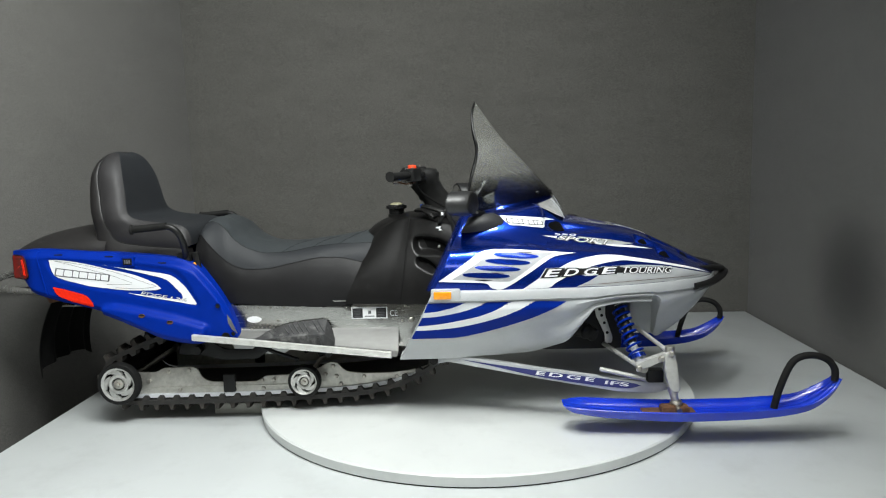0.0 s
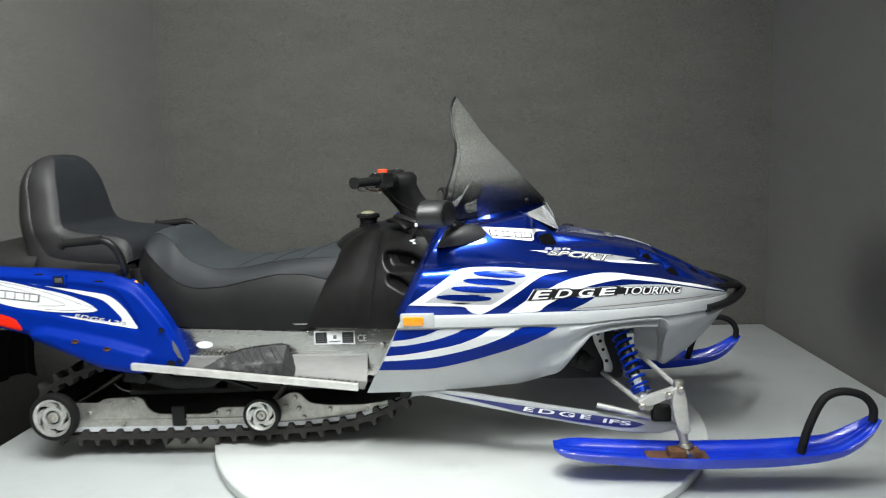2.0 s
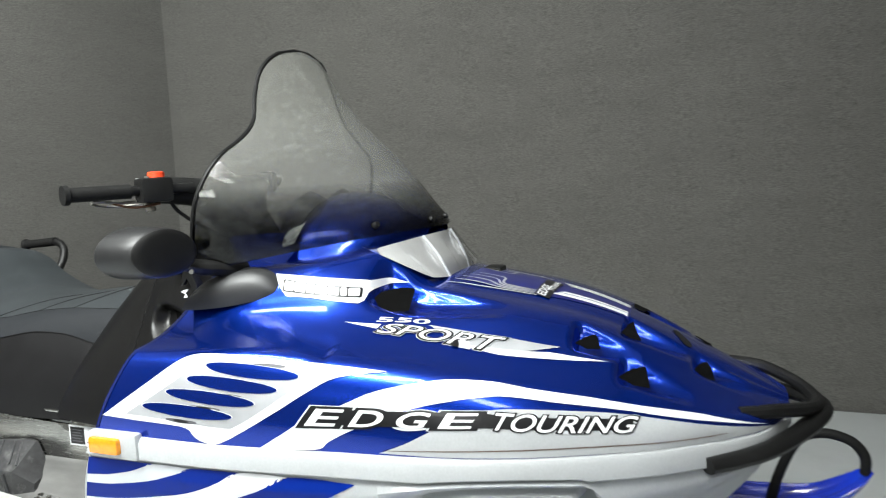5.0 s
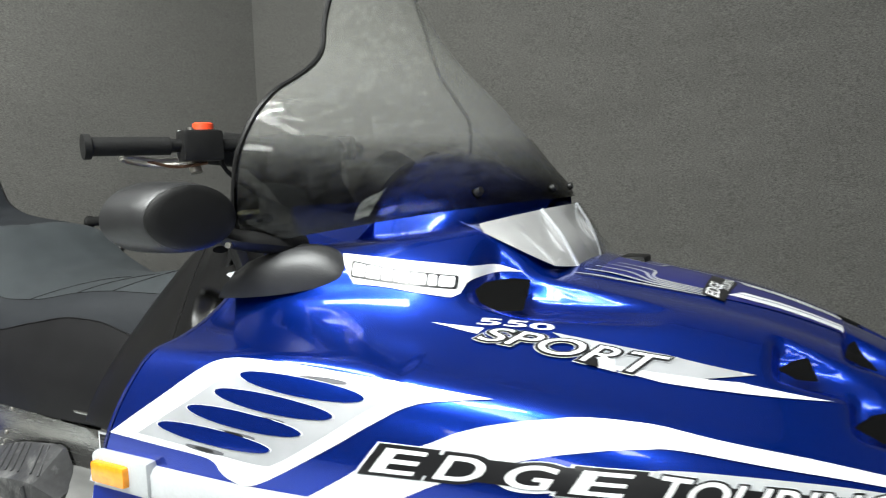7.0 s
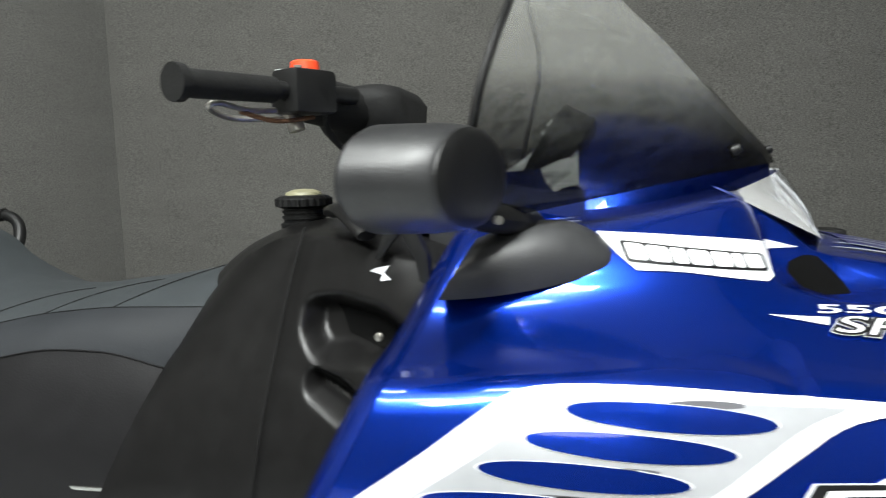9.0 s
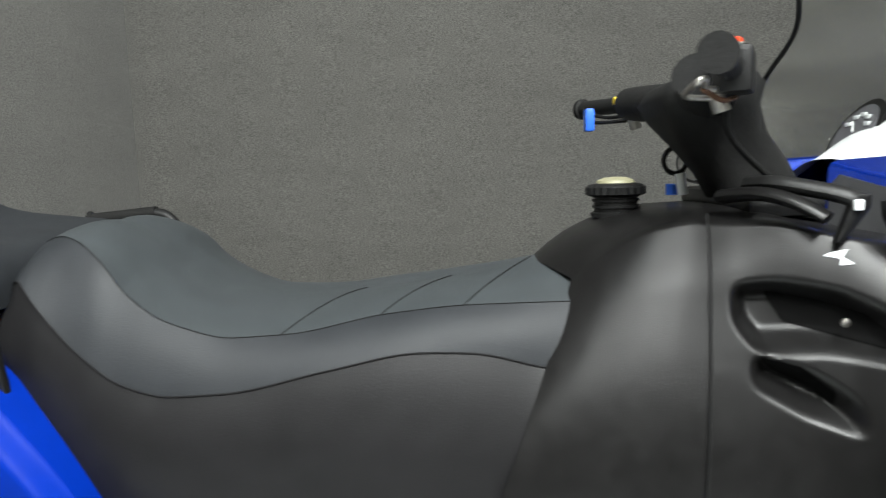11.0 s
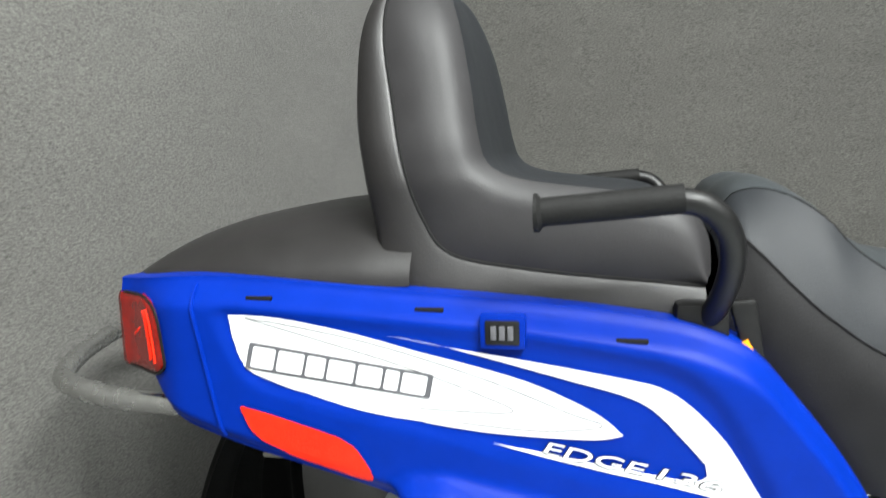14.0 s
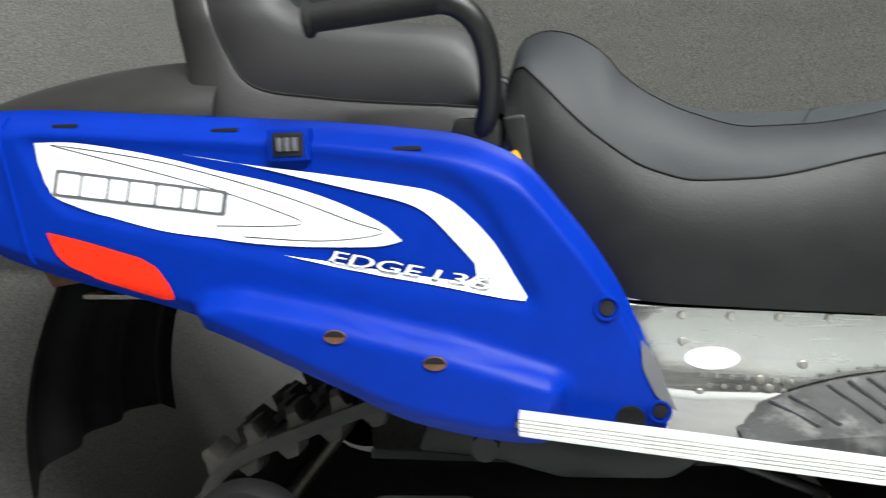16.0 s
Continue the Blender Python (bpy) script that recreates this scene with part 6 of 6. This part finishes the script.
def letters(body, quad, material, parent, skin, lift, view="side", bold=0.02, name="lettering", grow=0.0, space=1.0):
    """Lettering of the built-in font, fitted into a four-cornered field: lower left, lower right, upper right, upper left."""
    cu = bpy.data.curves.new("tmp", "FONT")
    cu.body = body
    cu.offset = 0.0
    cu.space_character = space
    ob = new("tmp", cu)
    bpy.context.view_layer.update()
    plain = bpy.data.meshes.new_from_object(ob.evaluated_get(bpy.context.evaluated_depsgraph_get()))
    xs, ys = [v.co.x for v in plain.vertices], [v.co.y for v in plain.vertices]
    x0, x1, y0, y1 = min(xs), max(xs), min(ys), max(ys)
    cu.offset = bold + grow
    bpy.context.view_layer.update()
    me = bpy.data.meshes.new_from_object(ob.evaluated_get(bpy.context.evaluated_depsgraph_get()))
    bm = bmesh.new()
    bm.from_mesh(me)
    ll, lr, ur, ul = (Vector(q) for q in quad)
    for v in bm.verts:
        s, t = (v.co.x - x0) / (x1 - x0), (v.co.y - y0) / (y1 - y0)
        p = (ll * (1 - s) + lr * s) * (1 - t) + (ul * (1 - s) + ur * s) * t
        v.co = (p.x, p.y, 0)
    bmesh.ops.remove_doubles(bm, verts=bm.verts[:], dist=1e-6)
    drape(bm, skin, lift, view, 0.009)
    bpy.data.objects.remove(ob)
    bpy.data.curves.remove(cu)
    bpy.data.meshes.remove(me)
    bpy.data.meshes.remove(plain)
    return part(name, bm, material, parent)


def spaced(word, quad, material, parent, skin, lift, bold, fill=0.64):
    """A word whose capitals stand apart, each stretched to the same width."""
    ll, lr, ur, ul = (Vector(q) for q in quad)
    pitch = 1 / (len(word) - 1 + fill)
    for k, c in enumerate(word):
        a, b = k * pitch, (k + fill) * pitch
        letters(c, [ll.lerp(lr, a), ll.lerp(lr, b), ul.lerp(ur, b), ul.lerp(ur, a)], material, parent, skin, lift, bold=bold)


def blocks(quad, n, material, inner, parent, skin, lift, view="side"):
    """A maker's mark as plain blocks in a four-cornered field."""
    ll, lr, ur, ul = (Vector(q) for q in quad)
    def at(s, t):
        p = (ll * (1 - s) + lr * s) * (1 - t) + (ul * (1 - s) + ur * s) * t
        return p.x, p.y
    film("mark_backing", [at(-0.02, -0.09), at(1.02, -0.09), at(1.02, 1.09), at(-0.02, 1.09)], material, parent, skin, lift, view, round_by=0.004)
    edges = [0.0]
    for k in range(n):
        edges.append(edges[-1] + (1.0, 1.12, 0.82, 1.1, 1.02, 0.62, 1.0)[k % 7])
    for k in range(n):
        a, b = (edges[k] + 0.055) / edges[-1], (edges[k + 1] - 0.055) / edges[-1]
        film("mark_block", [at(a, 0.04), at(b, 0.04), at(b, 0.96), at(a, 0.96)], inner, parent, skin, lift + 0.0008, view, round_by=0.003)


HOOD, BELLY = skin_of(hood), skin_of(belly)
# the hood's skin without its scoops, under which the openings lie
bm = shell([[(sheared(s, z), w, z) for w, z in (hood_point(s, q) for q in QS)] for s in SS])
bm.verts.index_update()
LID = BVHTree.FromBMesh(bm)
bm.free()
PANEL = skin_of(next(o for o in sled.children if o.name == "tail_panel"))
tail = next(o for o in sled.children if o.name == "tail_panel")

# louvre graphic on the hood side
film("louvre_border", [(0.005, 0.565), (0.09, 0.620), (0.128, 0.646), (0.158, 0.664), (0.195, 0.672), (0.274, 0.671), (0.361, 0.663), (0.438, 0.655), (0.512, 0.647), (0.435, 0.640), (0.39, 0.619), (0.333, 0.584), (0.243, 0.534), (0.207, 0.534), (0.191, 0.543), (0.187, 0.549), (0.166, 0.557), (0.081, 0.561)], WHITE_FILM, hood, HOOD, label="white graphic border")
film("louvre_field", [(0.055, 0.571), (0.133, 0.618), (0.191, 0.656), (0.206, 0.661), (0.292, 0.660), (0.369, 0.655), (0.431, 0.650), (0.389, 0.636), (0.331, 0.599), (0.275, 0.565), (0.246, 0.559), (0.147, 0.566)], SILVER_FILM, hood, HOOD, 0.0020, label="silver graphic field")
for (xa, za), (xb, zb) in (((0.208, 0.656), (0.373, 0.641)), ((0.176, 0.635), (0.340, 0.621)), ((0.138, 0.613), (0.304, 0.600)), ((0.092, 0.588), (0.265, 0.578))):
    cx, cz, hx = (xa + xb) / 2, (za + zb) / 2, (xb - xa) / 2
    for grow, m, lift in ((1.06, WHITE_FILM, 0.0026), (1.0, BLUE, 0.0032)):
        film("louvre", [(cx + hx * math.cos(a) * (1 + (grow - 1) * 0.4), cz + (zb - za) / 2 * math.cos(a) + 0.0098 * grow * math.sin(a)) for a in (2 * math.pi * k / 32 for k in range(32))], m, hood, HOOD, lift)
    xs = xa + (xb - xa) * 0.27
    stroke("louvre_shade", [(xs, cz - 0.0148), (xs + 0.030, cz - 0.0170), (xs + 0.060, cz - 0.0182)], 0.0062, GREY_BAR, hood, HOOD, 0.0023)
    stroke("louvre_shade", [(xs + 0.016, cz - 0.0156), (xs + 0.030, cz - 0.0166), (xs + 0.044, cz - 0.0174)], 0.0044, BLACK_FILM, hood, HOOD, 0.0028)
stroke("louvre_shade", [(0.288, 0.6585), (0.318, 0.6575), (0.348, 0.6555)], 0.0055, GREY_BAR, hood, HOOD, 0.0023)

# silver flank and white sweep
film("silver_flank", [(0.51, 0.529), (0.551, 0.545), (0.579, 0.559), (0.62, 0.579), (0.665, 0.592), (0.706, 0.595), (0.783, 0.589), (0.857, 0.579), (0.929, 0.563), (1.007, 0.542), (1.08, 0.522), (1.095, 0.516), (0.9, 0.523), (0.7, 0.525), (0.6, 0.526)], SILVER, hood, HOOD, 0.0016, label="silver painted flank")
film("white_sweep", [(0.312, 0.530), (0.353, 0.555), (0.389, 0.577), (0.449, 0.601), (0.484, 0.616), (0.522, 0.626), (0.564, 0.632), (0.609, 0.635), (0.672, 0.630), (0.734, 0.618), (0.813, 0.602), (0.886, 0.584), (0.963, 0.565), (1.02, 0.547), (1.085, 0.524),
                     (1.02, 0.543), (0.927, 0.567), (0.855, 0.584), (0.78, 0.598), (0.701, 0.611), (0.66, 0.611), (0.61, 0.606), (0.55, 0.594), (0.473, 0.566), (0.43, 0.545), (0.405, 0.530)], WHITE_FILM, hood, HOOD, 0.0020, label="broad white sweep")
stroke("crease_line", [(0.52, 0.5335), (0.70, 0.5365), (0.86, 0.5355), (1.02, 0.5285)], 0.0016, RUST, hood, HOOD, 0.0024, label="thin brown crease line")
# model lettering
film("letter_backing", [(0.388, 0.571), (0.404, 0.594), (0.667, 0.592), (0.683, 0.588), (0.884, 0.570), (0.880, 0.556), (0.78, 0.563), (0.675, 0.570)], BLACK_FILM, hood, HOOD, 0.0029)
for tone, lift, bold in ((GREY_FILM, 0.0024, 0.15), (BLACK_FILM, 0.0031, 0.12), (WHITE_FILM, 0.0038, 0.018)):
    spaced("EDGE", [(0.391, 0.5695), (0.649, 0.5700), (0.661, 0.5900), (0.409, 0.5945)], tone, hood, HOOD, lift, bold)
    letters("TOURING", [(0.676, 0.5680), (0.879, 0.5525), (0.891, 0.5715), (0.688, 0.5905)], tone, hood, HOOD, lift, bold=bold * 0.55)
# deck lettering
film("deck_flash", [(0.394, 0.7055), (0.456, 0.6985), (0.452, 0.6930)], WHITE_FILM, hood, HOOD, 0.0014)
film("deck_flash", [(0.534, 0.6940), (0.668, 0.6765), (0.760, 0.6580), (0.700, 0.6570), (0.600, 0.6690)], SILVER_FILM, hood, HOOD, 0.0014)
film("deck_flash", [(0.580, 0.6710), (0.669, 0.6550), (0.734, 0.6470), (0.836, 0.6330), (0.745, 0.6530), (0.680, 0.6600)], WHITE_FILM, hood, HOOD, 0.0018)
for tone, lift, bold in ((GREY_FILM, 0.0026, 0.075), (BLACK_FILM, 0.0031, 0.06), (WHITE_FILM, 0.0038, 0.0)):
    letters("SPORT", [(0.453, 0.6875), (0.652, 0.6590), (0.672, 0.6735), (0.470, 0.6970)], tone, hood, HOOD, lift, bold=bold)
letters("550", [(0.447, 0.7020), (0.532, 0.6950), (0.536, 0.7000), (0.447, 0.7085)], GREY_FILM, hood, HOOD, 0.0016, bold=0.02)
# mark on the pod
film("pod_flash", [(0.238, 0.783), (0.312, 0.778), (0.40, 0.768), (0.462, 0.753), (0.422, 0.752), (0.412, 0.746), (0.412, 0.735), (0.404, 0.731), (0.378, 0.735), (0.321, 0.744), (0.276, 0.747), (0.255, 0.765)], WHITE_FILM, hood, HOOD, 0.0014, label="white pod flash")
blocks([(0.269, 0.7560), (0.404, 0.7410), (0.401, 0.7545), (0.263, 0.7725)], 7, BLACK_FILM, WHITE_FILM, hood, HOOD, 0.0020)

# middle of the hood, from above
film("navy_panel", [(0.545, -0.085), (0.545, 0.085), (0.60, 0.090), (0.70, 0.080), (0.852, 0.050), (0.852, -0.050), (0.70, -0.080), (0.60, -0.090)], DEEP, hood, HOOD, 0.0012, "top", "dark navy centre panel")
for side in (-1, 1):
    for k in range(5):
        y = side * (0.115 - 0.022 * k)
        stroke("fan_line", [(0.515 + 0.010 * k, y), (0.56 + 0.012 * k, y * 0.93), (0.62, side * (0.098 - 0.008 * k)), (0.688, side * (0.088 - 0.006 * k))], 0.0052, SILVER_FILM, hood, HOOD, 0.0020, "top")
    film("hood_stripe", [(0.712, side * 0.062), (0.850, side * 0.046), (0.850, side * 0.030), (0.722, side * 0.046)], WHITE_FILM, hood, HOOD, 0.0020, "top")
    film("hood_stripe", [(0.722, side * 0.043), (0.850, side * 0.027), (0.850, side * 0.019), (0.730, side * 0.030)], WHITE_FILM, hood, HOOD, 0.0020, "top")
film("letter_backing", [(0.682, -0.085), (0.682, 0.045), (0.718, 0.030), (0.712, -0.092)], BLACK_FILM, hood, HOOD, 0.0024, "top")
letters("EDGE", [(0.703, -0.086), (0.703, -0.020), (0.686, -0.012), (0.686, -0.080)], WHITE_FILM, hood, HOOD, 0.0030, "top", 0.02)
letters("TOURING", [(0.712, -0.050), (0.712, 0.035), (0.700, 0.035), (0.700, -0.046)], WHITE_FILM, hood, HOOD, 0.0030, "top", 0.01)
top = HOOD.ray_cast(Vector((0.565, 0.055, 1.5)), Vector((0, 0, -1)))[0].z
part("hood_latch", box((0.545, 0.03, top - 0.006), (0.585, 0.08, top + 0.007), 0.005), BLACK, hood)
# black sheets across the scoop mouths, painting the shade inside them
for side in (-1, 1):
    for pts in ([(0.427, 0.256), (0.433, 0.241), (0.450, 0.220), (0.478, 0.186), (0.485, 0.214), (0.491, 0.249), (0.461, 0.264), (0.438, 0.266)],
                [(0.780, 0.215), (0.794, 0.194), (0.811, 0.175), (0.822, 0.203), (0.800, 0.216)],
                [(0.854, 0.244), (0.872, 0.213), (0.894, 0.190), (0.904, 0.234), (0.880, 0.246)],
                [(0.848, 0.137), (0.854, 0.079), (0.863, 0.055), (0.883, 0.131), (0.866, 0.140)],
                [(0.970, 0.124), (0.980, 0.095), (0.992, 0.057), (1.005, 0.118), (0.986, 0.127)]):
        film("scoop_mouth_shade", [(x, side * w) for x, w in pts], VOID, hood, LID, 0.0006, "top", round_by=0.003)
film("latch_recess", [(0.930, 0.012), (0.942, 0.014), (0.966, -0.030), (0.964, -0.046), (0.952, -0.046), (0.932, -0.005)], LINER, hood, HOOD, 0.0012, "top", round_by=0.006)

# belly pan bands
B1L = [(0.082, 0.478), (0.049, 0.466), (-0.001, 0.455), (-0.050, 0.450)]
B2U = [(-0.058, 0.432), (-0.002, 0.435), (0.08, 0.450), (0.147, 0.471), (0.182, 0.485)]
B2L = [(0.272, 0.485), (0.227, 0.463), (0.161, 0.436), (0.078, 0.417), (-0.005, 0.403), (-0.075, 0.398)]
B3U = [(-0.085, 0.379), (-0.008, 0.382), (0.075, 0.390), (0.159, 0.407), (0.241, 0.431), (0.307, 0.458), (0.356, 0.482)]
B3L = [(0.470, 0.476), (0.404, 0.443), (0.322, 0.409), (0.239, 0.383), (0.155, 0.362), (0.071, 0.347), (-0.012, 0.345), (-0.103, 0.345)]
film("blue_band", [(-0.036, 0.486), (0.034, 0.486), (0.105, 0.486)] + B1L, BLUE_PLASTIC, belly, BELLY)
film("white_band", B1L[::-1] + [(0.105, 0.486), (0.182, 0.485)] + B2U[-2::-1], GREY_FILM, belly, BELLY)
film("blue_band", B2U + B2L, BLUE_PLASTIC, belly, BELLY)
film("white_band", B2L[::-1] + B3U[::-1], WHITE_FILM, belly, BELLY)
film("blue_band", B3U + B3L, BLUE_PLASTIC, belly, BELLY)

# tail films
film("tail_flash", [(-1.537, 0.654), (-1.494, 0.653), (-1.445, 0.646), (-1.376, 0.632), (-1.31, 0.615), (-1.245, 0.600), (-1.183, 0.582), (-1.122, 0.554), (-1.094, 0.531), (-1.122, 0.525), (-1.184, 0.525), (-1.247, 0.528), (-1.313, 0.536), (-1.38, 0.546), (-1.45, 0.564), (-1.485, 0.575), (-1.514, 0.587), (-1.523, 0.598), (-1.533, 0.625)], WHITE_FILM, tail, PANEL, label="white dart graphic")
film("tail_sweep", [(-1.349, 0.634), (-1.277, 0.621), (-1.182, 0.607), (-1.092, 0.592), (-1.057, 0.584), (-1.028, 0.566), (-0.994, 0.530), (-0.972, 0.494), (-0.957, 0.468), (-0.960, 0.463), (-0.988, 0.467), (-1.063, 0.482), (-1.153, 0.498), (-1.232, 0.516), (-1.181, 0.508), (-1.123, 0.499), (-1.063, 0.490), (-1.025, 0.486), (-1.011, 0.492), (-1.013, 0.505), (-1.034, 0.529), (-1.063, 0.559), (-1.092, 0.574), (-1.146, 0.588), (-1.213, 0.605), (-1.283, 0.622)], WHITE_FILM, tail, PANEL, label="white hooked sweep graphic")
stroke("thin_line", [(-1.516, 0.651), (-1.376, 0.626), (-1.245, 0.589), (-1.152, 0.554), (-1.116, 0.540), (-1.184, 0.532), (-1.28, 0.538)], 0.0011, BLACK_FILM, tail, PANEL, 0.0022, taper=False)
stroke("thin_line", [(-1.516, 0.650), (-1.344, 0.603), (-1.246, 0.570), (-1.212, 0.551), (-1.312, 0.551)], 0.0011, BLACK_FILM, tail, PANEL, 0.0022, taper=False)
blocks([(-1.515, 0.592), (-1.304, 0.565), (-1.299, 0.589), (-1.508, 0.619)], 7, GREY_BAR, WHITE_FILM, tail, PANEL, 0.0026)
film("reflector", [(-1.528, 0.548), (-1.485, 0.538), (-1.408, 0.516), (-1.388, 0.505), (-1.372, 0.482), (-1.366, 0.466), (-1.385, 0.467), (-1.454, 0.487), (-1.502, 0.507), (-1.516, 0.520)], RED, tail, PANEL, 0.0030, label="red side reflector", round_by=0.006)
for word, a, b in (("EDGE", 0.0, 0.53), ("136", 0.61, 0.93)):
    low, high = [Vector((-1.178, 0.5080)), Vector((-0.987, 0.4735))], [Vector((-1.170, 0.5210)), Vector((-0.979, 0.4855))]
    quad = [low[0].lerp(low[1], a), low[0].lerp(low[1], b), high[0].lerp(high[1], b), high[0].lerp(high[1], a)]
    letters(word, quad, BLACK_FILM, tail, PANEL, 0.0042, bold=0.03)
    letters(word, quad, WHITE_FILM, tail, PANEL, 0.0050, bold=0.0)

# trailing arm band and lettering
arm = next(o for o in sled.children if o.name == "trailing_arm")
ARM = skin_of(arm)
film("arm_band", [(0.07, 0.2445), (0.36, 0.205), (0.58, 0.180), (0.70, 0.164), (0.745, 0.152), (0.70, 0.141), (0.62, 0.146), (0.50, 0.160), (0.36, 0.182), (0.20, 0.218)], DEEP, arm, ARM)
letters("EDGE", [(0.360, 0.1885), (0.572, 0.1640), (0.577, 0.1785), (0.368, 0.2020)], WHITE_FILM, arm, ARM, 0.0024, bold=0.02, space=1.3)
letters("IFS", [(0.614, 0.1560), (0.698, 0.1475), (0.701, 0.1610), (0.619, 0.1690)], WHITE_FILM, arm, ARM, 0.0024, bold=0.02)

# plates and stickers on the tunnel
def tag_plate(name, xa, xb, za, zb, m, lift, label=""):
    return part(name, box((xa, -0.2525 - lift, za), (xb, -0.252, zb), 0.0004), m, tunnel, label)


tag_plate("plate_border", -0.357, -0.213, 0.381, 0.428, WHITE_FILM, 0.0012)
for xa, xb, m in ((-0.353, -0.312, BLACK_FILM), (-0.258, -0.218, BLACK_FILM)):
    tag_plate("data_plate", xa, xb, 0.385, 0.424, m, 0.0018, "black data plate with unreadable print")
    for k in range(5):
        tag_plate("print_bar", xa + 0.004, xb - 0.006 - 0.004 * (k % 2), 0.3905 + 0.0065 * k, 0.3925 + 0.0065 * k, GREY_BAR, 0.0024)
tag_plate("emblem", -0.290, -0.278, 0.400, 0.414, GREY_BAR, 0.0018)
tag_plate("print_bar", -0.305, -0.265, 0.389, 0.393, GREY_BAR, 0.0018)
letters("CE", [(-0.203, 0.390), (-0.173, 0.390), (-0.173, 0.414), (-0.203, 0.414)], GREY_FILM, tunnel, skin_of(tunnel), 0.0012, bold=0.0)
bm = turned([(0, 0), (-0.0015, 0), (-0.0015, 0.5), (0, 0.5)], (0, 0, 0), "y", 24)
for v in bm.verts:
    v.co = Vector((-0.752 + v.co.x * 0.060, -0.2522 + v.co.y, 0.386 + v.co.z * 0.026))
part("oval_sticker", bm, WHITE_FILM, tunnel, "white oval sticker")
# black films painting the shade in the slits of the console's recesses
TANK = skin_of(tank)
film("vent_slit_shade", [(-0.064, 0.697), (-0.016, 0.689), (0.026, 0.677), (0.046, 0.658), (0.046, 0.640), (0.007, 0.648), (-0.046, 0.661)], VOID, tank, TANK, 0.0012, round_by=0.004, res=0.005)
film("vent_slit_shade", [(-0.083, 0.628), (-0.044, 0.621), (-0.012, 0.594), (-0.009, 0.576), (-0.030, 0.596), (-0.066, 0.612)], VOID, tank, TANK, 0.0012, round_by=0.003, res=0.005)
part("vent_screw", turned([(0, 0.005), (-0.004, 0.005), (-0.005, 0.003)], (0.002, -0.272, 0.668), "y", 10), STEEL, tank)
film("console_mark", [(-0.004, 0.742), (0.012, 0.745), (0.006, 0.737), (0.016, 0.730), (0.002, 0.728), (0.004, 0.735), (-0.012, 0.738)], GREY_FILM, tank, TANK, 0.0012)
